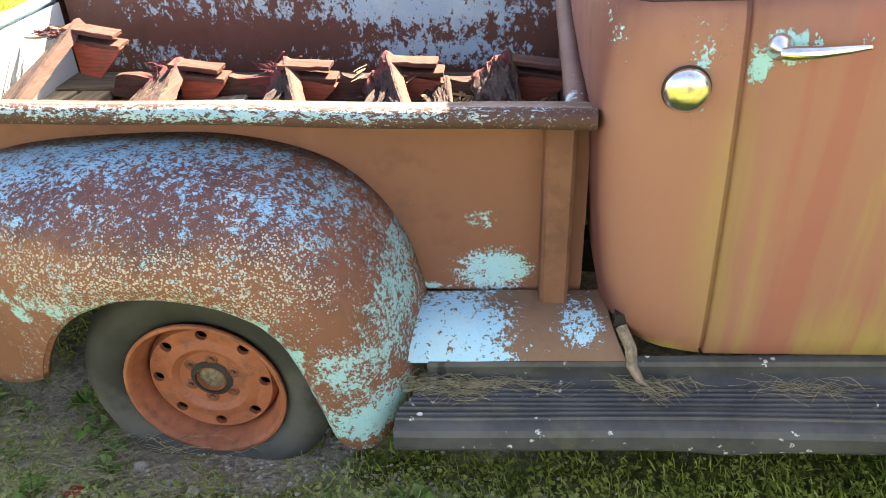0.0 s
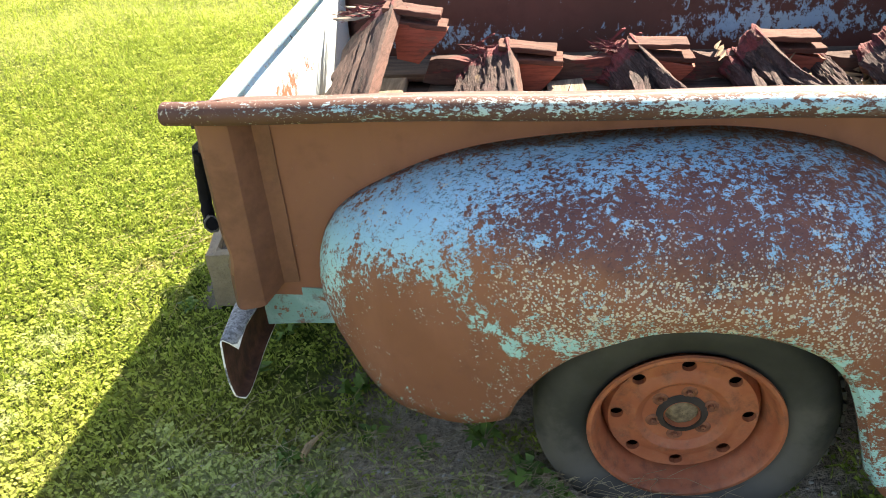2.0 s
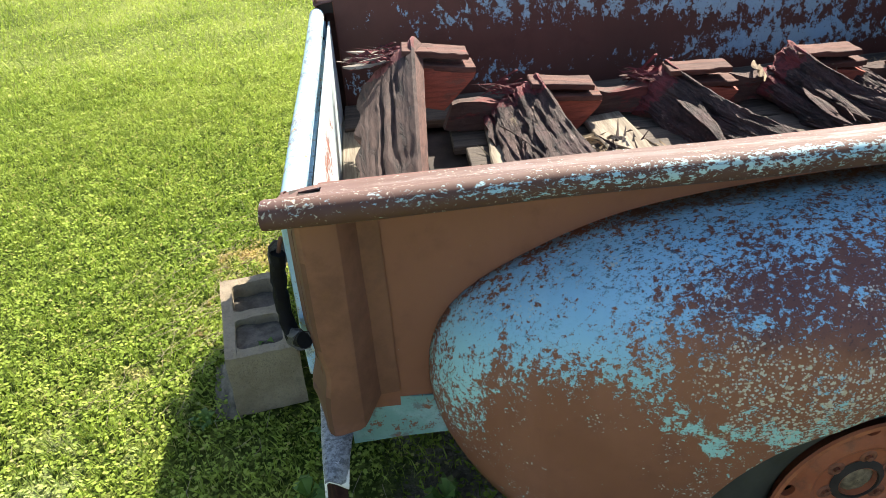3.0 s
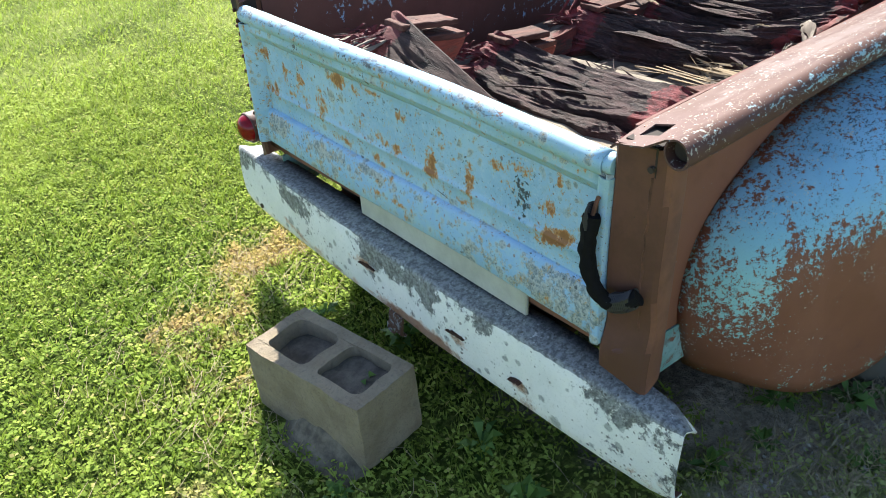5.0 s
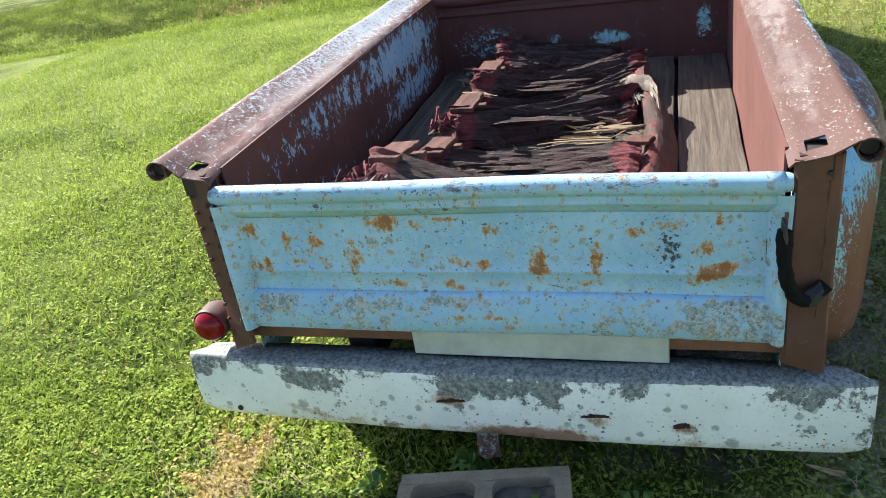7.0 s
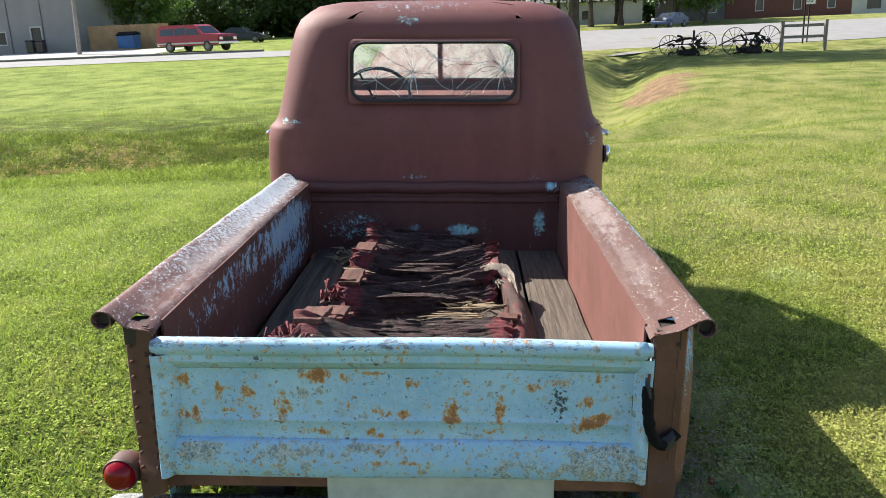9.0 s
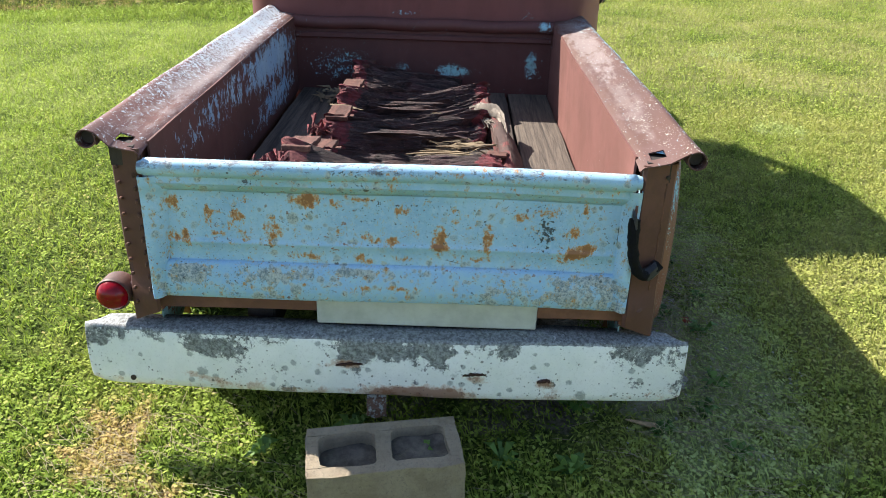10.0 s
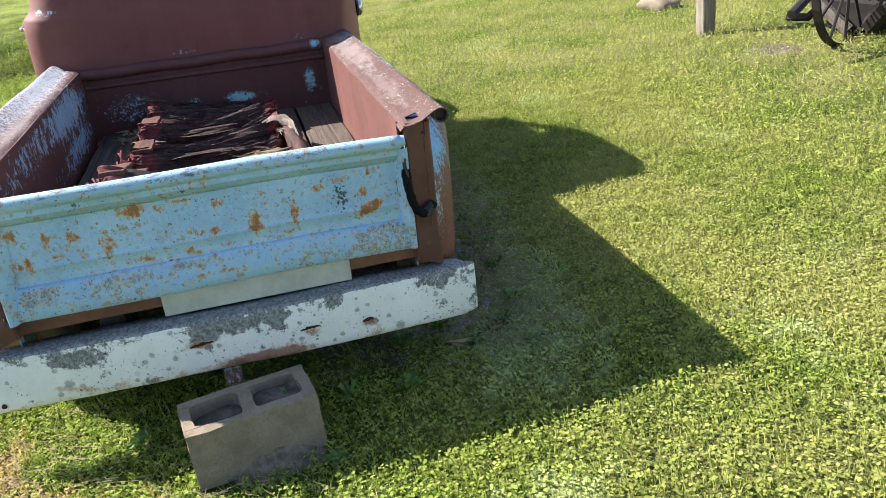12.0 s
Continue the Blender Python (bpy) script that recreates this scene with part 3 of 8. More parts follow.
def make_tailgate_paint():
    k = Nodes("tailgate_paint")
    z, y = k.axis(2), k.axis(1)
    mid, tiny = k.noise(7, 6, 0.65), k.noise(130, 4, 0.7)
    c = k.mix(k.step(k.noise(3.2, 5, 0.6), 0.36, 0.64), (0.27, 0.48, 0.70), (0.37, 0.58, 0.77))
    c = k.mix(k.mul(k.step(k.noise(24, 7, 0.75), 0.50, 0.68), 0.35), c, (0.45, 0.62, 0.76))
    c = k.mix(k.mul(k.step(k.noise(85, 6, 0.8), 0.50, 0.66), 0.45), c, (0.52, 0.67, 0.80))
    c = k.mix(k.mul(k.step(k.noise(60, 7, 0.8), 0.54, 0.68), 0.55), c, (0.16, 0.28, 0.42))
    green = k.mul(k.step(k.noise(6, 5, 0.6, stretch=(1, 0.35, 1.2)), 0.36, 0.62), k.step(z, 0.76, 0.80))
    c = k.mix(k.mul(green, 0.62), c, (0.24, 0.40, 0.36))
    c = k.mix(k.mul(k.mul(k.step(z, 0.845, 0.860), k.step(mid, 0.4, 0.6)), 0.5), c, (0.34, 0.60, 0.84))
    low = k.step(z, 0.586, 0.578)
    c = k.mix(k.mul(low, 0.60), c, (0.25, 0.47, 0.72))
    c = k.mix(k.mul(k.mul(low, k.step(k.noise(18, 7, 0.75), 0.42, 0.60)), 0.7), c, (0.36, 0.56, 0.66))
    grain_ = k.noise(110, 6, 0.8)
    lich = k.mix(k.step(grain_, 0.38, 0.62), (0.50, 0.52, 0.50), (0.10, 0.13, 0.14))
    lm = k.add(k.mul(k.add(k.noise(13, 9, 0.78), -0.5), 2.1), k.add(k.mul(low, 0.34), -0.46))
    for ce, si, a in (((-1.95, -0.50, 0.555), (0.2, 0.22, 0.12), 0.20), ((-1.95, 0.30, 0.555), (0.2, 0.12, 0.03), 0.35), ((-1.95, 0.52, 0.555), (0.2, 0.10, 0.04), 0.40), ((-1.95, 0.10, 0.575), (0.2, 0.08, 0.03), 0.45), ((-1.95, -0.18, 0.80), (0.2, 0.30, 0.03), 0.25), ((-1.95, 0.30, 0.81), (0.2, 0.3, 0.03), 0.22)):
        lm = k.add(lm, k.mul(k.step(k.spot(ce, si), 0.0, 0.8), a))
    c = k.mix(k.mul(k.step(lm, 0.0, 0.10), 0.85), c, lich)
    # grey lichen rosettes, paler at the rim
    wob = k.mul(k.add(k.noise(90, 5, 0.75), -0.5), 0.5)
    for sc, keep, much in ((19, 0.58, 0.75), (31, 0.50, 0.75), (52, 0.54, 0.65)):
        d = k.add(k.cells(sc), wob)
        on = k.mul(k.step(k.cells(sc, out="Color"), keep, keep + 0.04), k.step(k.add(k.noise(3.2, 3, 0.5), k.mul(low, 0.16)), 0.47, 0.58))
        c = k.mix(k.mul(k.mul(k.step(d, 0.40, 0.33), on), 0.35), c, (0.52, 0.56, 0.53))
        c = k.mix(k.mul(k.mul(k.step(d, 0.34, 0.24), on), much), c, lich)
    # rust in the remains of the pressed letters: ochre halo, orange, dark core
    wear = k.add(k.mul(k.add(k.noise(75, 9, 0.80, stretch=(1, 1, 0.75)), -0.5), 6.4), k.mul(k.add(k.noise(26, 5, 0.65), -0.5), 3.6))
    where = -0.78
    for yc, zc, sy, sz, a in ((-0.470, 0.634, 0.030, 0.018, 0.90), (-0.500, 0.648, 0.030, 0.018, 0.95), (-0.530, 0.662, 0.022, 0.014, 0.80), (-0.480, 0.700, 0.022, 0.022, 0.72), (-0.505, 0.765, 0.014, 0.022, 0.60), (-0.40, 0.755, 0.040, 0.014, 0.50), (-0.335, 0.742, 0.022, 0.014, 0.62), (-0.258, 0.672, 0.016, 0.045, 0.75),
                              (-0.130, 0.668, 0.022, 0.036, 0.82), (-0.145, 0.645, 0.035, 0.010, 0.50), (-0.010, 0.662, 0.020, 0.018, 0.80), (0.040, 0.662, 0.018, 0.010, 0.50), (0.062, 0.675, 0.012, 0.016, 0.45), (-0.06, 0.690, 0.012, 0.030, 0.35), (-0.03, 0.748, 0.028, 0.010, 0.48), (-0.03, 0.610, 0.03, 0.009, 0.62), (0.08, 0.615, 0.02, 0.009, 0.55),
                              (-0.235, 0.615, 0.028, 0.010, 0.55), (-0.37, 0.605, 0.03, 0.008, 0.45), (0.305, 0.678, 0.026, 0.044, 0.80), (0.395, 0.718, 0.020, 0.022, 0.72), (0.385, 0.665, 0.022, 0.020, 0.60), (0.418, 0.690, 0.010, 0.018, 0.50), (0.475, 0.712, 0.010, 0.036, 0.60), (0.455, 0.668, 0.024, 0.008, 0.55), (0.455, 0.728, 0.022, 0.008, 0.50),
                              (0.535, 0.655, 0.012, 0.026, 0.66), (0.575, 0.655, 0.026, 0.020, 0.50), (0.565, 0.750, 0.024, 0.026, 0.78), (0.22, 0.765, 0.045, 0.020, 0.78), (0.205, 0.778, 0.03, 0.010, 0.50), (0.14, 0.762, 0.02, 0.014, 0.50), (0.08, 0.775, 0.035, 0.007, 0.60), (0.37, 0.765, 0.014, 0.016, 0.5), (0.22, 0.610, 0.04, 0.010, 0.55), (0.07, 0.602, 0.03, 0.008, 0.50), (0.0, 0.53, 0.10, 0.010, 0.40)):
        where = k.add(where, k.mul(k.step(k.spot((-1.935, yc, zc), (0.2, sy * 1.55, sz * 1.55)), 0.0, 0.9), a * 1.82))
    pit = k.add(wear, where)
    c = k.mix(k.mul(k.step(pit, -0.34, 0.02), 0.55), c, (0.46, 0.40, 0.20))
    c = k.mix(k.mul(k.step(pit, 0.02, 0.25), 0.88), c, (0.50, 0.205, 0.045))
    c = k.mix(k.mul(k.step(pit, 0.50, 0.75), 0.60), c, (0.16, 0.055, 0.025))
    swarm = k.add(k.mul(k.add(k.noise(5, 6, 0.7), -0.5), 1.1), k.mul(k.spot((-1.95, 0, 0.70), (0.3, 0.9, 0.25)), 0.12))
    tone = k.mix(k.step(k.noise(13, 3, 0.5), 0.44, 0.54), (0.27, 0.11, 0.045), (0.050, 0.050, 0.055))
    for sc, lim in ((95, 0.672), (150, 0.672), (48, 0.680)):
        c = k.mix(k.mul(k.step(k.add(k.noise(sc, 4, 0.6, stretch=(1, 0.8, 1)), k.mul(swarm, 0.20)), lim, lim + 0.025), 0.85), c, tone)
    c = k.mix(k.mul(specks(k, 34, 0.17, 0.76, 0.44), 0.8), c, tone)
    # dark chips in a loose column beside the worn lettering
    col = k.step(k.add(k.spot((-1.95, -0.405, 0.70), (0.2, 0.035, 0.075)), k.mul(k.add(k.noise(95, 4, 0.65), -0.5), 4.2)), 0.72, 0.85)
    c = k.mix(k.mul(col, 0.9), c, (0.018, 0.020, 0.022))
    top = k.mul(k.step(z, 0.848, 0.860), k.step(k.add(k.noise(60, 6, 0.8, stretch=(1, 0.35, 1)), k.mul(k.add(k.noise(5, 3, 0.5), -0.5), 0.35)), 0.55, 0.58))
    c = k.mix(k.mul(top, 0.8), c, (0.12, 0.13, 0.17))
    return k.done(c, k.add(k.mul(mid, 0.25), 0.42), k.add(k.mul(mid, 0.5), k.add(k.mul(tiny, 0.25), k.mul(k.step(pit, 0.0, 0.2), -0.3))), 0.3, 0.003)


def make_bumper_paint():
    k = Nodes("bumper_paint")
    nz = k.axis(2, k.t.nodes.new("ShaderNodeNewGeometry").outputs["Normal"])
    mid, tiny, z = k.noise(6, 6, 0.65), k.noise(140, 5, 0.75), k.axis(2)
    c = k.mix(k.step(mid, 0.35, 0.65), (0.78, 0.81, 0.78), (0.90, 0.91, 0.89))
    c = k.mix(k.mul(k.step(k.noise(12, 7, 0.72), 0.52, 0.74), 0.45), c, (0.50, 0.51, 0.45))
    c = k.mix(k.mul(k.step(tiny, 0.55, 0.70), 0.35), c, (0.36, 0.37, 0.35))
    lich = k.add(k.add(k.mul(k.add(k.noise(8, 10, 0.75), -0.5), 2.0), k.mul(k.step(nz, 0.2, 0.9), 0.75)), -0.17)
    lich = k.add(lich, k.mul(k.step(z, 0.29, 0.38), 0.14))
    for ce, si, a in (((-1.97, -0.68, 0.3), (0.3, 0.16, 0.12), 0.16), ((-2, 0.08, 0.35), (0.2, 0.17, 0.06), 0.40), ((-2, -0.12, 0.33), (0.2, 0.08, 0.07), 0.25), ((-2, 0.5, 0.33), (0.2, 0.1, 0.05), 0.3)):
        lich = k.add(lich, k.mul(k.spot(ce, si), a))
    grain_ = k.noise(95, 6, 0.8)
    grey = k.mix(k.step(grain_, 0.40, 0.60), (0.25, 0.27, 0.275), (0.030, 0.035, 0.038))
    grey = k.mix(k.step(k.noise(60, 5, 0.7), 0.62, 0.68), grey, (0.52, 0.54, 0.54))
    c = k.mix(k.mul(k.step(lich, -0.04, 0.05), 0.90), c, grey)
    wob = k.mul(k.add(k.noise(80, 5, 0.75), -0.5), 0.55)
    for sc, keep in ((17, 0.66), (30, 0.62)):
        ring = k.mul(k.step(k.add(k.cells(sc), wob), 0.34, 0.20), k.step(k.cells(sc, out="Color"), keep, keep + 0.05))
        body = k.mix(k.step(grain_, 0.42, 0.62), (0.36, 0.39, 0.37), (0.16, 0.185, 0.18))
        c = k.mix(k.mul(ring, 0.75), c, body)
    r = k.add(k.add(k.mul(k.add(k.noise(12, 9, 0.77), -0.5), 1.9), k.mul(k.step(z, 0.27, 0.19), 0.26)), -0.34)
    for ce, si, a in (((-2, 0.0, 0.215), (0.2, 0.30, 0.05), 0.42), ((-2, -0.15, 0.22), (0.2, 0.10, 0.05), 0.35), ((-2, 0.45, 0.22), (0.2, 0.15, 0.04), 0.3), ((-2, -0.24, 0.268), (0.2, 0.06, 0.030), 0.62), ((-2, -0.43, 0.255), (0.2, 0.045, 0.028), 0.66), ((-2, 0.13, 0.303), (0.2, 0.08, 0.02), 0.5), ((-2, 0.56, 0.25), (0.2, 0.04, 0.02), 0.45), ((-2, -0.03, 0.20), (0.2, 0.09, 0.04), 0.5)):
        r = k.add(r, k.mul(k.spot(ce, si), a))
    c = k.mix(k.mul(k.step(r, -0.08, 0.12), 0.6), c, (0.50, 0.31, 0.19))
    c = k.mix(k.mul(k.step(r, 0.10, 0.22), 0.7), c, (0.22, 0.08, 0.035))
    c = k.mix(specks(k, 40, 0.18, 0.68, 0.43), c, (0.10, 0.085, 0.075))
    c = k.mix(specks(k, 85, 0.24, 0.58, 0.42), c, (0.06, 0.055, 0.05))
    return k.done(c, k.add(k.mul(mid, 0.2), 0.50), k.add(k.mul(k.step(lich, 0, 0.1), 0.5), k.mul(tiny, 0.4)), 0.6, 0.004)


M_tailgate, M_bumper = make_tailgate_paint(), make_bumper_paint()


def make_rim_paint():
    k = Nodes("rim_orange_paint")
    n, f = k.noise(9, 7, 0.65), k.noise(70, 4, 0.7)
    c = k.mix(k.step(n, 0.32, 0.68), (0.33, 0.090, 0.040), (0.42, 0.135, 0.062))
    c = k.mix(k.mul(k.step(k.noise(16, 7, 0.72), 0.47, 0.66), 0.7), c, (0.15, 0.060, 0.038))
    c = k.mix(k.mul(k.step(f, 0.55, 0.7), 0.3), c, (0.30, 0.17, 0.10))
    return k.done(c, 0.62, k.add(n, k.mul(f, 0.4)), 0.4, 0.002)


def make_tyre_rubber():
    k = Nodes("old_tyre_rubber")
    n, f = k.noise(6, 6, 0.6), k.noise(80, 4, 0.7)
    low = k.step(k.axis(2), 0.22, -0.12)
    c = k.mix(k.step(n, 0.35, 0.65), (0.024, 0.026, 0.022), (0.046, 0.047, 0.041))
    c = k.mix(k.mul(k.step(k.add(k.mul(low, 0.5), k.mul(k.add(n, -0.5), 1.2)), 0.2, 0.5), 0.45), c, (0.14, 0.13, 0.11))
    return k.done(c, 0.75, k.add(n, k.mul(f, 0.3)), 0.3, 0.002)


def make_board_rubber():
    k = Nodes("running_board_rubber")
    n, f = k.noise(5, 6, 0.65), k.noise(60, 5, 0.7)
    c = k.mix(k.step(n, 0.35, 0.65), (0.045, 0.047, 0.050), (0.085, 0.085, 0.083))
    c = k.mix(k.mul(k.step(k.noise(9, 6, 0.7), 0.5, 0.7), 0.6), c, (0.12, 0.115, 0.075))
    s = k.mul(k.step(k.add(k.cells(38), k.mul(k.add(f, -0.5), 0.5)), 0.30, 0.22), k.step(k.add(k.noise(7, 5, 0.7), k.mul(k.spot((0.5, -1.02, 0.21), (0.9, 0.08, 0.08)), 0.12)), 0.575, 0.62))
    c = k.mix(k.mul(s, 0.9), c, (0.62, 0.64, 0.62))
    return k.done(c, k.add(k.mul(n, 0.3), 0.4), k.add(n, k.mul(f, 0.5)), 0.4, 0.002)


M_rim, M_tyre, M_board = make_rim_paint(), make_tyre_rubber(), make_board_rubber()

# ---- the pickup truck ----
LEAN_X = 2.1
TRUCK = pose(0, 2.28, 0, LEAN_X, 0, 0)
truck = thing("pickup_truck", "abandoned brown-primed vintage pickup truck with flaking sky-blue paint, parked on grass", "pickup truck", TRUCK)


def bed_side(s):
    """One side of the cargo bed: wall, flared rail with a rolled edge, stake pockets. s: -1 near, 1 far."""
    wall = bmesh.new()
    box(wall, -1.895, 0.085, s * 0.640, s * 0.646, 0.385, 0.905)
    bmesh.ops.subdivide_edges(wall, edges=[e for e in wall.edges if abs((e.verts[0].co - e.verts[1].co).x) > 1], cuts=40)
    rough_up(wall, 0.006, 2.2, only=(0, 1, 0))
    w = part("bed_side_outer", wall, M_side, truck, "brown-primed sheet-metal bed side with small blue paint remains", True)
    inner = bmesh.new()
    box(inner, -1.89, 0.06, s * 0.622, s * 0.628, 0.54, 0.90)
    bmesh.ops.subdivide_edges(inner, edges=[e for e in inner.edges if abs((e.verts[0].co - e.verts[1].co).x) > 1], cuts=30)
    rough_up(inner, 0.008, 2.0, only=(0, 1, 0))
    part("bed_side_inner", inner, M_side_in if s > 0 else M_rail_in, truck, "rusty inner wall with grey-blue flakes, darkened for shade" if s > 0 else "", True)
    rail = bmesh.new()
    yc, zc = (0.754, 0.920) if s < 0 else (0.743, 0.927)
    prof = [(0.624, 0.892), (0.634, 0.903), (0.655, 0.907), (0.692, 0.918), (yc - 0.020, zc + 0.014)]
    prof += arc(yc, zc, 0.0205, 125, -215, 22)[:]
    out = sheet(prof, 0.0035)
    cuts = [-1.962, -1.955, -1.922, -1.882]
    for j in range(31):
        cuts.append(-1.85 + 1.935 * j / 30)
    rings = []
    for x in cuts:
        bend = 0.012 * math.exp(-((x + 1.96) / 0.05) ** 2)
        rings.append([rail.verts.new((x + (0.013 * (0.70 - p[0]) / 0.1 if x < -1.95 else 0), s * p[0],
                                      p[1] - (bend if p[0] < 0.72 else 0) - 0.006 * max(0, x + 1.1) * (p[0] > 0.68) + 0.002 * math.sin(9 * x + 3 * p[0]))) for p in out])
    n = len(out)
    for c, (a, b) in enumerate(zip(rings, rings[1:])):
        for i in range(n):
            if c == 2 and i in (2, n - 4):
                continue
            rail.faces.new((a[i], a[(i + 1) % n], b[(i + 1) % n], b[i]))
    for u, v in ((2, n - 3), (3, n - 4)):
        rail.faces.new((rings[2][u], rings[3][u], rings[3][v], rings[2][v]))
    for c in (2, 3):
        rail.faces.new((rings[c][2], rings[c][3], rings[c][n - 4], rings[c][n - 3]))
    rail.faces.new(rings[0])
    rail.faces.new(rings[-1][::-1])
    r = part("rail", rail, M_rail if s < 0 else M_rail_far, truck, "flared bed rail with a rolled tubular edge, paint worn through", True, 50)
    # dark box under the hole paints the pocket's inner shade
    pocket = bmesh.new()
    box(pocket, -1.938, -1.864, s * 0.642, s * 0.703, 0.85, 0.901)
    part("stake_hole_shade", pocket, M_dark, r, "dark box for the shade inside the stake pocket")
    # solid dark plug stands for the shade in the hollow rail end
    lip = bmesh.new()
    tube(lip, [(x, s * yc, zc) for x in (-1.950, -1.80)], 0.0168, 14)
    part("rail_hollow_shade", lip, M_dark, r, "dark plug for the shade inside the rolled edge")
    # stake pockets
    front = bmesh.new()
    prism(front, sheet([(-0.026, s * 0.647), (-0.021, s * 0.706), (-0.013, s * 0.714), (0.040, s * 0.714), (0.048, s * 0.706), (0.053, s * 0.648)], 0.004), 0.374, 0.895, "z")
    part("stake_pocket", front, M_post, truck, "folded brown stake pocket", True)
    rear = bmesh.new()
    prism(rear, sheet([(-1.795, s * 0.648), (-1.836, s * 0.651), (-1.858, s * 0.698), (-1.865, s * 0.708), (-1.874, s * 0.712), (-1.912, s * 0.719), (-1.921, s * 0.719), (-1.928, s * 0.714), (-1.933, s * 0.703), (-1.936, s * 0.688), (-1.944, s * 0.660), (-1.950, s * 0.640), (-1.944, s * 0.634)], 0.004), 0.436, 0.898, "z", 24)
    for v in rear.verts:
        if v.co.x < -1.85:
            v.co.x -= 0.014 * (0.9 - v.co.z)
        # the post is cut off at a slant, lower at its outer edge, and dished beside the hinge
        f = max(0, min(1, (0.48 - v.co.z) / 0.044))
        v.co.z -= f * 0.040 * max(0, (abs(v.co.y) - 0.64) / 0.08)
        if v.co.x < -1.925:
            v.co.x += 0.010 * math.exp(-((v.co.z - 0.545) / 0.05) ** 2) - 0.012 * math.exp(-((v.co.z - 0.485) / 0.035) ** 2 - ((abs(v.co.y) - 0.665) / 0.03) ** 2)
        if s > 0:
            v.co.y *= 0.985
    rough_up(rear, 0.0015, 9)
    bmesh.ops.recalc_face_normals(rear, faces=rear.faces)
    # faces at the back take the darker paint
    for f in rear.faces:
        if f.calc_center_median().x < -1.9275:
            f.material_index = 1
    p = part("corner_post", rear, [M_post, M_post_rear], truck, "folded brown corner post, darker at the back", True, 16)
    for i in range(10 if s > 0 else 0):
        b = bmesh.new()
        z = 0.46 + 0.043 * i
        bmesh.ops.create_uvsphere(b, u_segments=8, v_segments=5, radius=0.0055, matrix=Matrix.Translation((-1.939 - 0.014 * (0.9 - z), s * 0.690, z)))
        part("rivet", b, M_rust, p)
    return p


near_post, far_post = bed_side(-1), bed_side(1)

# weld bead and hook on the near corner post
bm = bmesh.new()
tube(bm, [(-1.9365 - 0.014 * (0.05 + 0.012 * i) + 0.010 * math.exp(-((0.85 - 0.012 * i - 0.545) / 0.05) ** 2), -0.697 + 0.003 * noise.noise(Vector((i * 0.5, 1, 2))), 0.85 - 0.012 * i) for i in range(27)], [0.0028 + 0.0022 * abs(noise.noise(Vector((i * 0.7, 4, 0)))) for i in range(27)], 6)
rough_up(bm, 0.002, 90)
part("weld_bead", bm, M_rust, near_post, "ragged rusty weld seam", True)
for y, z, r in ((-0.672, 0.772, 0.0042), (-0.697, 0.865, 0.0055)):
    bm = bmesh.new()
    tube(bm, [(-1.946, y, z), (-1.930, y, z)], r, 10)
    part("bolt_hole", bm, M_dark, near_post, "small dark bolt hole")
bm = bmesh.new()
lathe(bm, [(0.001, -1.965), (0.018, -1.955), (0.03, -1.935), (0.042, -1.908), (0.05, -1.895)], (0.004, -0.665, 0.487), 20, "x")
part("hinge_cup", bm, M_post, near_post, "pressed brown hinge cup", True)

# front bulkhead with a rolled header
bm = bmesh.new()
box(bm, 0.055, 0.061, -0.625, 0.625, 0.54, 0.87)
bulk = part("bulkhead", bm, M_bulk, truck, "red-brown front wall of the bed, darkened for shade")
bm = bmesh.new()
tube(bm, [(0.055, -0.64 + 1.28 * i / 20, 0.877 + 0.003 * math.sin(i)) for i in range(21)], 0.030, 16)
box(bm, 0.035, 0.056, -0.622, 0.622, 0.805, 0.832, 0.006)
part("header_roll", bm, M_bulk, bulk, "rolled top edge", True)

# bed floor boards with gaps; wood colours lowered for the shade in the bed
M_floor = weathered_wood("shaded_bed_floor_wood", (0.155, 0.122, 0.094), (0.036, 0.028, 0.023), (0.05, 1, 1), split=0.5, scale=40)
M_floor_pale = weathered_wood("loose_board_wood", (0.36, 0.31, 0.23), (0.14, 0.11, 0.08), (1, 0.06, 1), split=0.46, scale=38)
widths = [0.205, 0.20, 0.21, 0.20, 0.205, 0.205]
y = -0.621
for i, w in enumerate(widths):
    bm = bmesh.new()
    x0 = -1.55 - 0.03 * (i % 3) if i in (1, 2, 3, 4) else -1.90
    box(bm, x0, 0.05, y + 0.004, y + w - 0.010, 0.530, 0.556 + 0.003 * (i % 2), 0.003)
    bmesh.ops.subdivide_edges(bm, edges=[e for e in bm.edges if abs((e.verts[0].co - e.verts[1].co).x) > 1], cuts=24)
    rough_up(bm, 0.004, 3.5 + i)
    part("floor_board", bm, M_floor, truck)
    y += w
bm = bmesh.new()
box(bm, -1.895, 0.05, -0.62, 0.62, 0.495, 0.512)
part("bed_frame", bm, M_dark, truck, "dark rusty framing under the boards")


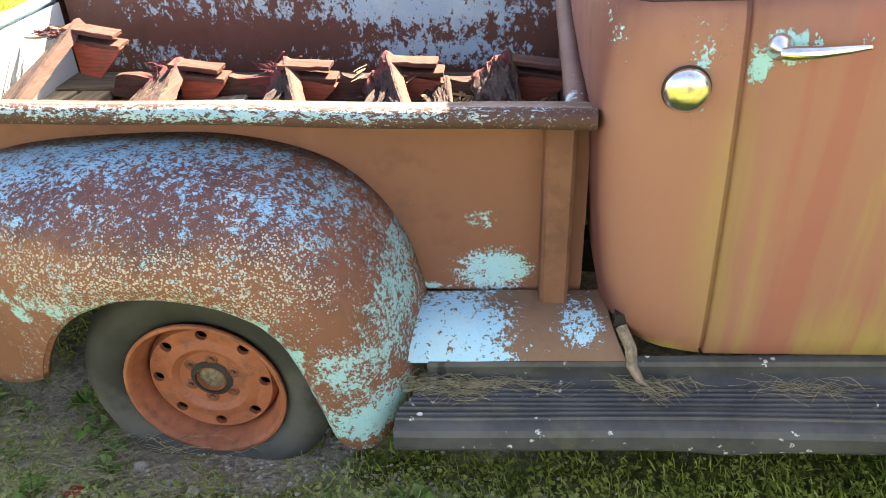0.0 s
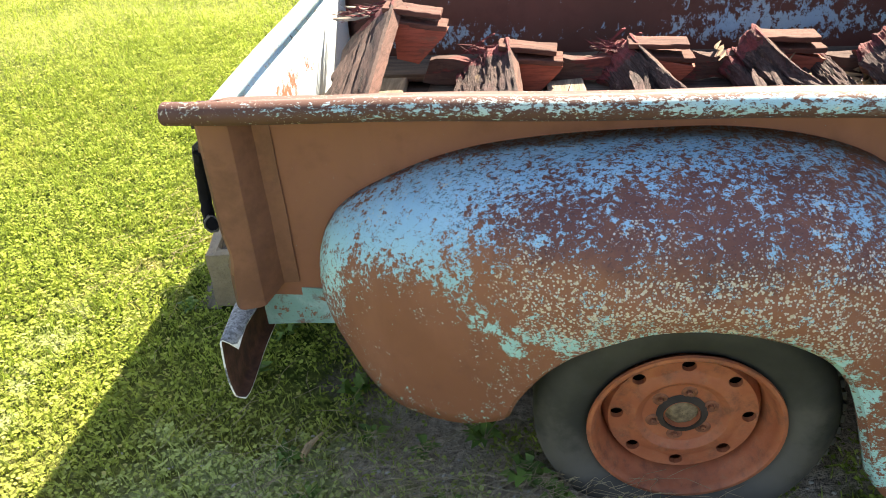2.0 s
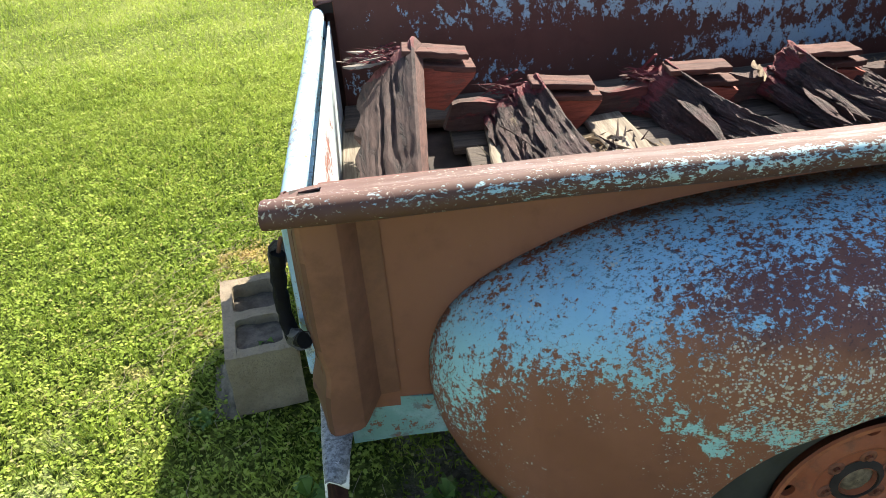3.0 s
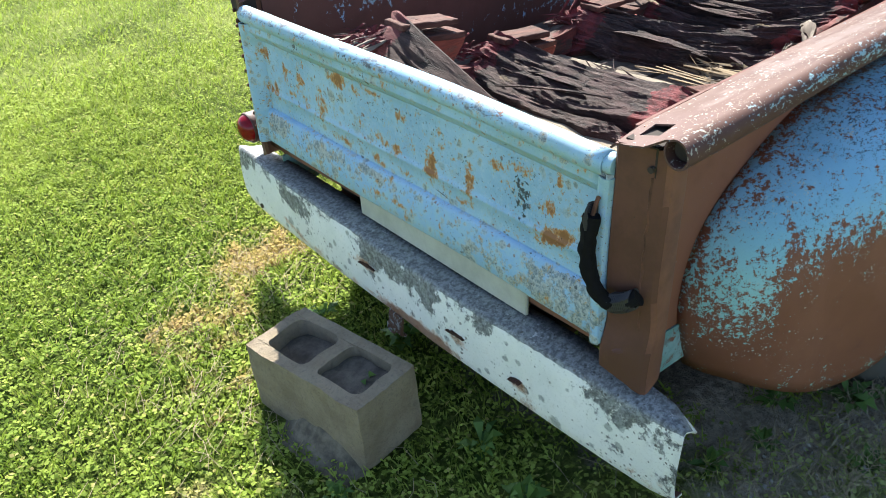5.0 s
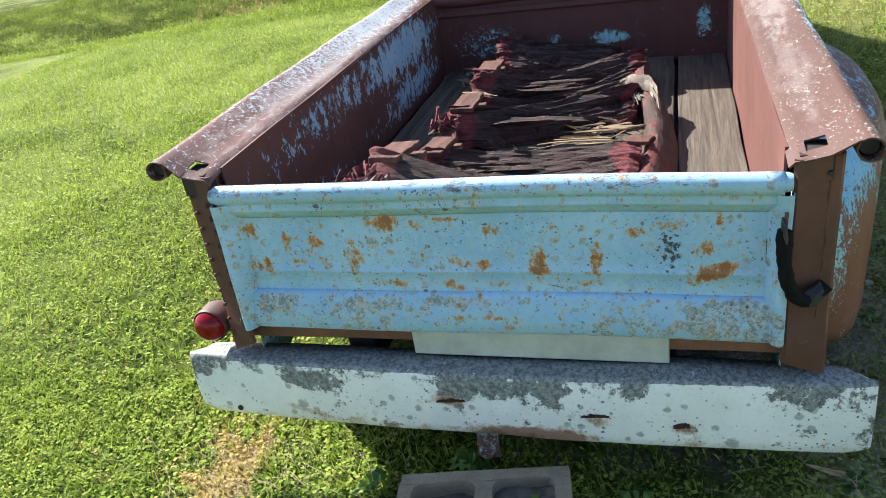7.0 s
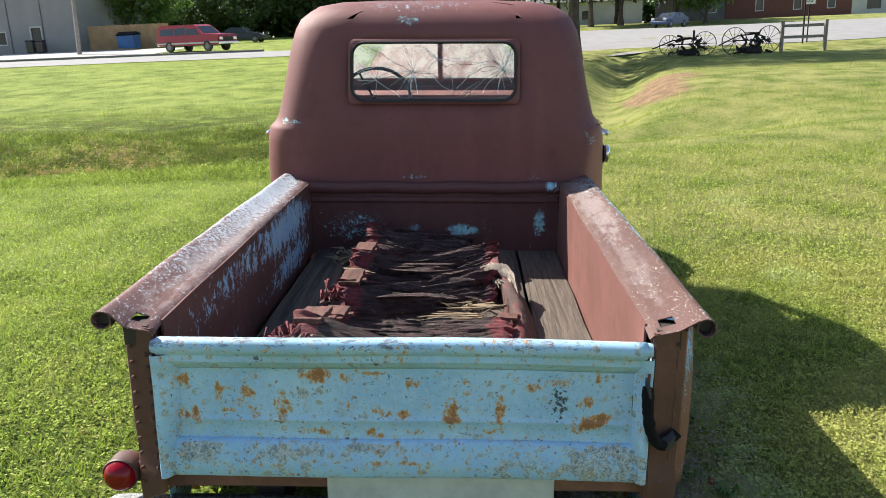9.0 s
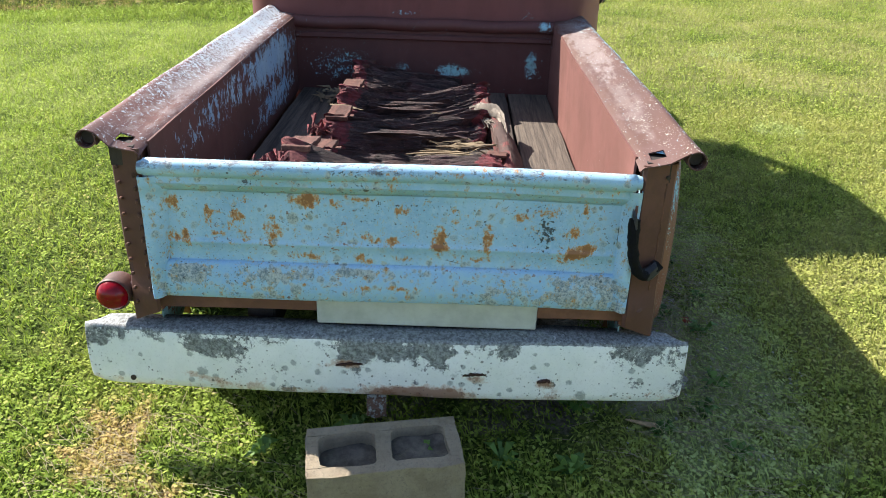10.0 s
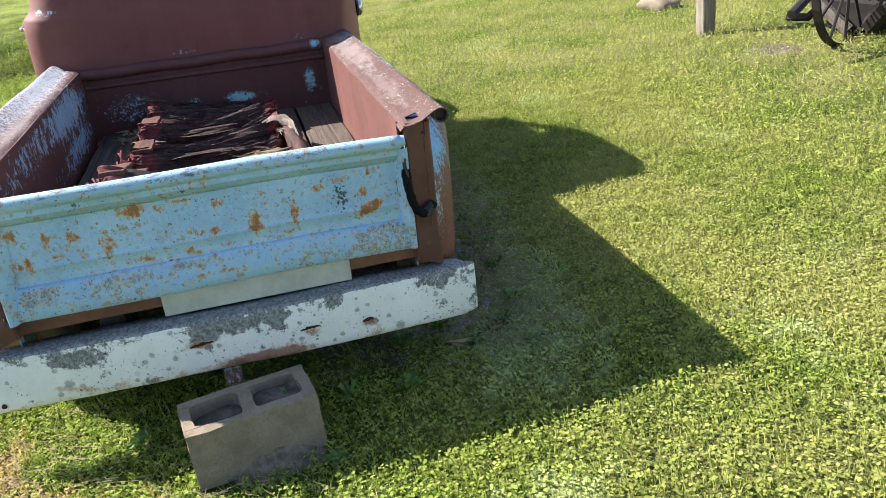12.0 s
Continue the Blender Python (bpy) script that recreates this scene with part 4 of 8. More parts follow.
def fender(s, mat):
    """A pontoon rear fender; s: -1 near, 1 far."""
    outer = [(-1.680, 0.270), (-1.722, 0.36), (-1.740, 0.49), (-1.718, 0.605), (-1.648, 0.698), (-1.515, 0.775), (-1.365, 0.834), (-1.20, 0.858),
             (-1.04, 0.871), (-0.852, 0.874), (-0.690, 0.862), (-0.580, 0.832), (-0.495, 0.775), (-0.425, 0.692), (-0.372, 0.592),
             (-0.338, 0.466), (-0.316, 0.332), (-0.312, 0.240), (-0.336, 0.162)]
    arch = [(-1.286, 0.272), (-1.262, 0.33), (-1.215, 0.41), (-1.16, 0.475), (-1.09, 0.525), (-1.0, 0.554), (-0.91, 0.563), (-0.82, 0.558), (-0.74, 0.540),
            (-0.66, 0.500), (-0.605, 0.440), (-0.572, 0.360), (-0.548, 0.275), (-0.524, 0.192)]
    outer = [(x, z - 0.044 * max(0, min(1, (z - 0.45) / 0.38))) for x, z in outer]
    N = 54
    O = smooth_line(resample(outer, N), 3)
    W = smooth_line(resample(arch, N), 2)
    rows = []
    for i in range(N):
        o, w = O[i], W[i]
        d = (w - o)
        u = d.normalized()
        reach = d.length
        delta = min(0.20, reach * 0.62)
        end = min(1.0, min(i, N - 1 - i) / 6)
        row = []
        for j in range(13):
            a = radians(90 * j / 12)
            q = o + u * delta * (1 - math.cos(a)) * (1.0 if j else 0)
            yy = 0.645 + 0.335 * math.sin(a) ** 0.92
            row.append([q.x, yy, q.y])
        q0 = o + u * delta
        for j in range(1, 11):
            f = j / 10
            q = q0.lerp(w, f)
            row.append([q.x, 0.980 + 0.012 * math.sin(math.pi * f), q.y])
        row.append([w.x, 0.976, w.y])
        row.append([w.x + u.x * 0.012, 0.968, w.y + u.y * 0.012])
        row.append([w.x + u.x * 0.010, 0.945, w.y + u.y * 0.010])
        for p in row:
            taper = 0.26 * max(0, -1.08 - p[0]) + 0.16 * max(0, p[0] + 0.52)
            p[1] -= taper * (p[1] - 0.645) / 0.335
        # drooping lower edges
        for p in row:
            if i < 8:
                p[2] -= 0.05 * (1 - i / 8) * math.sin(math.pi * max(0, min(1, (p[0] + 1.66) / 0.40)))
            if i > N - 7:
                p[2] -= 0.07 * (1 - (N - 1 - i) / 6) * math.sin(math.pi * max(0, min(1, (p[0] + 0.545) / 0.20)))
        rows.append([(p[0], s * p[1], p[2]) for p in row])
    bm = bmesh.new()
    grid(bm, rows)
    rough_up(bm, 0.006, 4.0)
    ob = part("rear_fender", bm, mat, truck, "bulbous rear fender with mottled sky-blue flakes over brown primer" if s < 0 else "bulbous rear fender", True, 60)
    return thicken(ob, 0.004, -1)


fender(-1, M_fender)
fender(1, M_fender_far)


def wheel(s, x=-0.886, z=0.199):
    """Flat tyre on an orange disc wheel with eight vent holes and six studs."""
    e = new("wheel")
    e.parent = truck
    e.empty_display_size = 0.1
    e.location = (x, s * 0.799, z)
    tyre = bmesh.new()
    prof = [(0.205, -0.055), (0.235, -0.075), (0.275, -0.085), (0.305, -0.078), (0.326, -0.062), (0.336, -0.048), (0.339, -0.015), (0.339, 0.015), (0.336, 0.048), (0.326, 0.062), (0.305, 0.078), (0.275, 0.085), (0.235, 0.075), (0.205, 0.055)]
    lathe(tyre, prof, n=96)
    for v in tyre.verts:
        ground = -0.249
        if v.co.z < -0.12:
            sq = max(0, (-0.12 - v.co.z) / 0.21)
            v.co.y *= 1 + 0.30 * sq
            v.co.z = max(v.co.z, ground - 0.03 * sq)
    t = part("tyre", tyre, M_tyre, e, "flat weathered black tyre", True, 40)
    treads = bmesh.new()
    for i in range(60):
        a = 2 * math.pi * i / 60
        if math.sin(a) < -0.6:
            continue
        for sy in (-1, 1):
            box(treads, -0.009, 0.009, sy * 0.030 - 0.016, sy * 0.030 + 0.016, 0.332, 0.3445, m=Matrix.Rotation(a, 4, "Y") @ Matrix.Rotation(0.3 * sy, 4, "Z"))
    for v in treads.verts:
        if v.co.z < -0.20:
            v.co.z = -0.20
    tagged(part("tread", treads, M_tyre, t), kind="stuff")
    rim = bmesh.new()
    o = s
    pr = [(0.200, 0.066), (0.213, 0.073), (0.218, 0.078), (0.216, 0.084), (0.208, 0.085), (0.202, 0.080), (0.198, 0.070), (0.194, 0.056), (0.188, 0.047), (0.183, 0.030), (0.180, 0.005), (0.178, -0.02), (0.200, -0.05)]
    lathe(rim, [(r, o * q) for r, q in pr], n=64)
    r = part("rim", rim, M_rim, e, "rust-orange painted steel rim", True, 40)
    disc = bmesh.new()

    def dish(rad):
        return o * (0.018 + 0.020 * max(0, 1 - abs(rad - 0.115) / 0.07) - (0.012 if rad < 0.085 else 0))
    hub = [(0.179, o * -0.005), (0.172, o * 0.022), (0.166, o * 0.034)]
    lathe(disc, hub, n=64)
    for i in range(8):
        a0, a1 = 2 * math.pi * (i - 0.5) / 8, 2 * math.pi * (i + 0.5) / 8
        r0, r1, m = 0.128, 0.166, 8
        edge = [(r1, a0 + (a1 - a0) * j / m) for j in range(m)] + [(r1 + (r0 - r1) * j / m, a1) for j in range(m)]
        edge += [(r0, a1 + (a0 - a1) * j / m) for j in range(m)] + [(r0 + (r1 - r0) * j / m, a0) for j in range(m)]
        ac, rc, hole = (a0 + a1) / 2, 0.147, []
        ring = [disc.verts.new((q * math.cos(b), o * (0.034 - 0.1 * (q - 0.166) * 0), q * math.sin(b))) for q, b in edge]
        for q, b in edge:
            v = Vector((q * math.cos(b) - rc * math.cos(ac), q * math.sin(b) - rc * math.sin(ac))).normalized() * 0.0158
            hole.append(disc.verts.new((rc * math.cos(ac) + v.x, o * 0.032, rc * math.sin(ac) + v.y)))
        inner = [disc.verts.new((v.co.x, o * 0.018, v.co.z)) for v in hole]
        for A, B in ((ring, hole), (hole, inner)):
            for j in range(len(A)):
                disc.faces.new((A[j], A[(j + 1) % len(A)], B[(j + 1) % len(B)], B[j]))
    lathe(disc, [(0.128, o * 0.034), (0.118, o * 0.040), (0.105, o * 0.041), (0.096, o * 0.036), (0.088, o * 0.028), (0.060, o * 0.026), (0.044, o * 0.028), (0.039, o * 0.034), (0.037, o * 0.020)], n=64)
    bmesh.ops.remove_doubles(disc, verts=disc.verts, dist=0.0006)
    d = part("wheel_disc", disc, M_rim, e, "rust-orange wheel disc with round vent holes", True, 30)
    back = bmesh.new()
    lathe(back, [(0.001, o * -0.01), (0.178, o * -0.01)], n=32)
    part("brake_drum", back, M_dark, e, "dark drum behind the disc")
    cap = bmesh.new()
    lathe(cap, [(0.001, o * 0.030), (0.020, o * 0.029), (0.032, o * 0.024), (0.045, o * 0.016)], n=24)
    rough_up(cap, 0.005, 60)
    ring_ = bmesh.new()
    lathe(ring_, [(0.040, o * 0.016), (0.043, o * 0.0365), (0.051, o * 0.0335), (0.058, o * 0.0285)], n=32)
    part("hub_ring", ring_, M_dark, e, "dark ring round the hub", True)
    part("hub_end", cap, M_hubdirt, e, "dirt-caked hub end", True)
    for i in range(6):
        a = 2 * math.pi * (i + 0.35) / 6
        stud = bmesh.new()
        lathe(stud, [(0.001, 0.036), (0.0065, 0.035), (0.007, 0.026)], n=6)
        lathe(stud, [(0.0072, 0.0288), (0.013, 0.0305), (0.0185, 0.0278)], n=16)
        for v in stud.verts:
            v.co = Vector((v.co.x + 0.066 * math.cos(a), o * v.co.y, v.co.z + 0.066 * math.sin(a)))
        part("wheel_nut", stud, M_nut, d)
    return e


M_nut = plain("dull_orange_nut", (0.21, 0.075, 0.040), 0.75, vary=0.4, scale=60)
M_hubdirt = plain("caked_hub_dirt", (0.19, 0.14, 0.085), 0.9, vary=0.5, scale=60, bump=0.8)
wheel(-1)
wheel(1)
bm = bmesh.new()
tube(bm, [(-0.887, -0.74, 0.195), (-0.887, 0.74, 0.195)], 0.045, 14)
box(bm, -1.85, 2.3, -0.42, -0.34, 0.30, 0.42, 0.006)
box(bm, -1.85, 2.3, 0.34, 0.42, 0.30, 0.42, 0.006)
for x in (-1.7, -1.1, -0.4, 0.9):
    box(bm, x, x + 0.07, -0.6, 0.6, 0.40, 0.495)
part("chassis_frame", bm, M_dark, truck, "dark rusty frame rails and rear axle")
for s in (-1, 1):
    bm = bmesh.new()
    for i in range(5):
        tube(bm, [(-0.887 + t * 0.5, s * 0.50, 0.27 + 0.10 * t * t - i * 0.012) for t in [-1, -0.6, -0.2, 0.2, 0.6, 1]][(i > 2):6 - (i > 2)], 0.006, 6)
    box(bm, -1.6, -0.3, s * 0.55, s * 0.64, 0.38, 0.40)
    part("leaf_spring", bm, M_rust, truck)

# tailgate: pressed panel with rolled top, end caps and a sloping lower band
tg = bmesh.new()
H = 0.629
xr = -1.948
prof = [(xr + 0.012, 0.832)] + arc(xr + 0.004, 0.850, 0.019, -20, 250, 14) + [(xr + 0.0, 0.826), (xr - 0.004, 0.812), (xr + 0.006, 0.798), (xr + 0.016, 0.788), (xr + 0.022, 0.787), (xr + 0.022, 0.7855), (xr + 0.018, 0.782), (xr + 0.018, 0.780)]
prof += [(xr + 0.019, 0.74), (xr + 0.019, 0.655), (xr + 0.018, 0.645), (xr + 0.0145, 0.642), (xr + 0.0145, 0.638), (xr + 0.018, 0.635), (xr + 0.018, 0.600), (xr + 0.018, 0.589), (xr + 0.025, 0.587), (xr + 0.025, 0.584), (xr + 0.009, 0.581), (xr + 0.004, 0.574), (xr - 0.002, 0.52), (xr - 0.004, 0.492), (xr + 0.002, 0.484), (xr + 0.014, 0.484)]
cols = [-H + 0.012 + (2 * H - 0.024) * j / 48 for j in range(49)]
gridv = grid(tg, [[(p[0] + 0.0015 * math.sin(5 * yy + 9 * p[1]), yy, p[1] + 0.004 * math.cos(2.4 * yy) - 0.002 * math.sin(7 * yy)) for yy in cols] for p in prof])
tailgate = new("tailgate")
tailgate.parent = truck
tailgate.empty_display_size = 0.1
tagged(tailgate, "sky-blue steel tailgate, closed, with rust-pitted worn lettering")
p = part("panel", tg, M_tailgate, tailgate, "", True, 50)
thicken(p, 0.004, 1)
for s in (-1, 1):
    bm = bmesh.new()
    w_ = 0.062 if s > 0 else 0.036
    prism(bm, sheet([(xr + 0.020, s * (H - w_)), (xr + 0.0135, s * (H - w_ + 0.001)), (xr + 0.004, s * (H - w_ * 0.86)), (xr - 0.012, s * (H - w_ * 0.55)), (xr - 0.019, s * (H - w_ * 0.30)), (xr - 0.020, s * (H - 0.004)), (xr - 0.018, s * (H + 0.002)), (xr - 0.006, s * (H + 0.004)), (xr + 0.02, s * (H + 0.003))], 0.003 * s), 0.484, 0.830, "z", 16)
    for v in bm.verts:
        f = (0.830 - v.co.z) / 0.346
        v.co.y += s * (H - abs(v.co.y)) * (0.50 if s > 0 else 0.12) * f
        v.co.x += 0.006 * (1 - f) ** 3
    rough_up(bm, 0.003, 8)
    part("end_flange", bm, M_tailgate, tailgate, "", True, 50)
    bm = bmesh.new()
    lathe(bm, [(0.001, s * (H + 0.004)), (0.017, s * (H + 0.003)), (0.0195, s * (H - 0.006)), (0.0195, s * (H - 0.02))], (xr + 0.004, 0, 0.850), 18, "y")
    part("top_cap", bm, M_tailgate, tailgate, "", True)
# dark tubes draw the flange seam's grime and gap shade
for s in (-1, 1):
    w_, shrink = (0.062, 0.5) if s > 0 else (0.036, 0.12)
    bm = bmesh.new()
    tube(bm, [(xr + 0.016 + 0.001 * math.sin(9 * f), s * (H - w_ * (1 - shrink * f) - 0.001), 0.800 - 0.205 * f) for f in [i / 10 for i in range(11)]], [0.0016 + 0.0012 * abs(noise.noise(Vector((i * 0.8, s, 3)))) for i in range(11)], 5)
    part("seam", bm, M_dark, tailgate, "thin dark line for grime and shade in the seam")
# broken rust-brown tubes darken the creases as shade would
for y0, y1, z in ((0.56, 0.30, 0.786), (0.16, -0.02, 0.787), (-0.32, -0.50, 0.786), (0.58, 0.40, 0.5845), (0.28, 0.12, 0.5845), (-0.02, -0.14, 0.5845), (-0.30, -0.46, 0.5845)):
    bm = bmesh.new()
    tube(bm, [(xr + 0.0215, y0 + (y1 - y0) * i / 12, z + 0.004 * math.cos(2.4 * (y0 + (y1 - y0) * i / 12)) - 0.002 * math.sin(7 * (y0 + (y1 - y0) * i / 12))) for i in range(13)], [0.0004 + 0.0022 * abs(noise.noise(Vector((i * 0.9, y0 * 9, z * 20)))) for i in range(13)], 5)
    part("seam", bm, M_rust, tailgate, "rust-dark line for the shade of the pressed crease")
bm = bmesh.new()
box(bm, xr + 0.034, xr + 0.040, -H + 0.02, H - 0.02, 0.50, 0.835, 0.002)
part("inner_skin", bm, old_paint("tailgate_inside_paint", [((-1.93, -0.2, 0.72), (0.1, 0.5, 0.1), -0.35)], bias=0.36, paint=(0.62, 0.68, 0.68), paint2=(0.55, 0.66, 0.68), base=(0.36, 0.10, 0.05), base2=(0.42, 0.13, 0.06)), tailgate, "pale blue inner skin with red rust")
# worn pressed letters: raised pads too weathered to read
for yc, w in [(0.47, 0.06), (0.35, 0.07), (0.24, 0.07), (0.13, 0.07), (0.02, 0.06), (-0.08, 0.07), (-0.19, 0.07), (-0.29, 0.06), (-0.38, 0.05)]:
    bm = bmesh.new()
    box(bm, xr + 0.0165, xr + 0.022, yc - w / 2, yc + w / 2, 0.668, 0.748, 0.0022)
    part("worn_letter_pad", bm, M_tailgate, tailgate, "faint pressed pad, worn away")

# rubber-sleeved spring that holds the near end of the tailgate
hold = new("tailgate_spring")
hold.parent = truck
hold.empty_display_size = 0.05
bm = bmesh.new()
line = [(-1.972, -0.622, 0.800), (-1.978, -0.620, 0.785), (-1.988, -0.618, 0.745), (-1.993, -0.620, 0.700), (-1.993, -0.628, 0.655), (-1.988, -0.643, 0.622), (-1.978, -0.664, 0.607), (-1.965, -0.686, 0.612), (-1.953, -0.704, 0.628)]
fine = smooth_line([Vector(q) for q in resample(line, 40)], 3)
tube(bm, fine[5:], [0.0145 + 0.003 * noise.noise(q * 60) for q in fine[5:]], 12)
rough_up(bm, 0.003, 70)
part("rubber_sleeve", bm, M_hose, hold, "perished black rubber sleeve", True)
for k0, k1 in ((4, 8), (32, 39)):
    bm, coil = bmesh.new(), []
    seg = fine[k0:k1]
    for i in range((len(seg) - 1) * 14):
        f = i / 14
        q = seg[int(f)].lerp(seg[min(int(f) + 1, len(seg) - 1)], f % 1)
        a = i * 2 * math.pi / 7
        coil.append(q + Vector((math.cos(a) * 0.018, math.sin(a) * 0.006, math.sin(a) * 0.017)))
    tube(bm, coil, 0.0022, 5)
    part("coil", bm, M_spring, hold, "bare coil end")
bm = bmesh.new()
tube(bm, [fine[0], fine[2], fine[5]], 0.004, 6)
part("hook", bm, M_rust, hold)

# sill under the tailgate, with a white painted board
bm = bmesh.new()
box(bm, -1.908, -1.868, -0.70, 0.70, 0.425, 0.486, 0.004)
bmesh.ops.subdivide_edges(bm, edges=[e for e in bm.edges if abs((e.verts[0].co - e.verts[1].co).y) > 1], cuts=20)
rough_up(bm, 0.004, 5)
part("rear_sill", bm, M_post, truck, "brown rear sill")
bm = bmesh.new()
box(bm, -1.921, -1.910, -0.405, 0.205, 0.395, 0.480, 0.003)
part("white_board", bm, plain("white_board_paint", (0.46, 0.475, 0.43), 0.6, vary=0.15, scale=9), truck, "dirty white board under the tailgate")
for s in (-1, 1):
    bm = bmesh.new()
    prism(bm, sheet([(-1.905, s * 0.640), (-1.80, s * 0.645), (-1.66, s * 0.66)], 0.004), 0.285, 0.408, "z")
    for v in bm.verts:
        if v.co.z < 0.3:
            v.co.z += 0.10 * (v.co.x + 1.905)
    part("rear_apron", bm, M_pan, truck, "blue-green painted apron panel")

# rear bumper: bowed channel with a broad lichen-covered top
bm = bmesh.new()
rows = []
HB = 0.838
for j in range(61):
    f = -1 + j / 30
    yy = HB * f + 0.010
    bow = -1.979 + 0.026 * abs(f) ** 2.4
    endr = max(0, abs(f) - 0.93) / 0.07
    zt = 0.384 + 0.004 * abs(f)
    wide = 0.085 * (1 - 0.45 * max(0, (abs(f) - 0.62) / 0.38) ** 1.4)
    zb = 0.192 - 0.004 * (f < 0) * abs(f) + 0.016 * endr ** 2
    row = [(bow + wide, zt + 0.005 - 0.030 * endr), (bow + 0.55 * wide, zt + 0.004 - 0.012 * endr), (bow + 0.010, zt), (bow + 0.003, zt - 0.003), (bow, zt - 0.011)]
    for q in range(1, 9):
        row.append((bow - 0.004 * math.sin(math.pi * q / 9), zt - 0.011 + (zb + 0.012 - zt + 0.011) * q / 9))
    row += [(bow + 0.002, zb + 0.008), (bow + 0.010, zb), (bow + 0.03, zb - 0.001)]
    rows.append([(p[0], yy, p[1]) for p in row])
grid(bm, rows)
rough_up(bm, 0.004, 6)
M_slot = plain("dark_rust_hollow", (0.045, 0.018, 0.010), 0.95, vary=0.5, scale=60)
bumper = part("rear_bumper", bm, [M_bumper, M_rust], truck, "dented white-painted rear bumper, top covered in grey lichen", True, 50)
thicken(bumper, 0.005, -1).modifiers[0].material_offset = 1
for yc, zc, w in ((-0.238, 0.281, 0.066), (-0.431, 0.266, 0.036), (0.110, 0.303, 0.075)):
    bm = bmesh.new()
    pts = [(yc - w / 2 + w * i / 12, zc + 0.006 * (0.5 - i / 12) + 0.0045 * noise.noise(Vector((i * 0.9, yc * 9, 0)))) for i in range(13)]
    up = [(q[0], q[1] + (0.005 + 0.009 * abs(noise.noise(Vector((i * 1.3, yc * 7, 2))))) * math.sin(math.pi * (i + 0.5) / 13)) for i, q in enumerate(pts)]
    prism(bm, pts + up[::-1], -1.989, -1.972, "x")
    part("bolt_slot", bm, M_slot, bumper, "ragged rusted bolt slot")
bm = bmesh.new()
tube(bm, [(-1.968, 0.728, 0.222), (-1.955, 0.728, 0.222)], 0.008, 10)
part("bolt_hole", bm, M_dark, bumper, "round bolt hole")
bm = bmesh.new()
prism(bm, sheet([(-1.72, 0.185), (-1.93, 0.185), (-1.962, 0.172), (-1.970, 0.118), (-1.955, 0.105)], 0.008), 0.010, 0.066, "y")
lathe(bm, [(0.012, -1.978), (0.016, -1.980), (0.020, -1.977), (0.012, -1.975)], (0, 0.04, 0.135), 16, "x")
part("tow_hitch", bm, old_paint("hitch_paint", bias=-0.05, paint=(0.45, 0.45, 0.42), paint2=(0.36, 0.36, 0.33), base=(0.14, 0.075, 0.05), base2=(0.18, 0.10, 0.065), fine=2.0), truck, "white-painted rusty tow bracket with a bolt hole")
for yb in (-0.38, 0.38):
    bm = bmesh.new()
    box(bm, -1.95, -1.75, yb - 0.03, yb + 0.03, 0.26, 0.36, 0.004)
    part("bumper_bracket", bm, M_rust, truck)

# tail lamp on the far side
lamp = new("tail_lamp")
lamp.parent = truck
lamp.empty_display_size = 0.05
bm = bmesh.new()
lathe(bm, [(0.001, -1.868), (0.036, -1.872), (0.045, -1.89), (0.047, -1.935), (0.048, -1.942), (0.046, -1.946), (0.042, -1.944)], (0, 0.757, 0.476), 28, "x")
box(bm, -1.915, -1.90, 0.70, 0.76, 0.44, 0.50, 0.003)
part("housing", bm, plain("dull_lamp_metal", (0.085, 0.045, 0.038), 0.6, vary=0.4, scale=30), lamp, "rusty round lamp housing", True)
bm = bmesh.new()
lathe(bm, [(0.001, -1.974), (0.015, -1.973), (0.028, -1.968), (0.038, -1.958), (0.044, -1.942)], (0, 0.757, 0.476), 28, "x")
part("lens", bm, plain("red_lamp_lens", (0.20, 0.002, 0.008), 0.12, vary=0.25, scale=30, Specular_IOR_Level=0.35), lamp, "glossy dark red lens", True)
for i in range(10):
    bm = bmesh.new()
    box(bm, -1.962, -1.950, 0.640, 0.648, 0.50 + 0.036 * i, 0.514 + 0.036 * i, 0.003, None)
    part("chain_link", bm, M_rust, far_post)

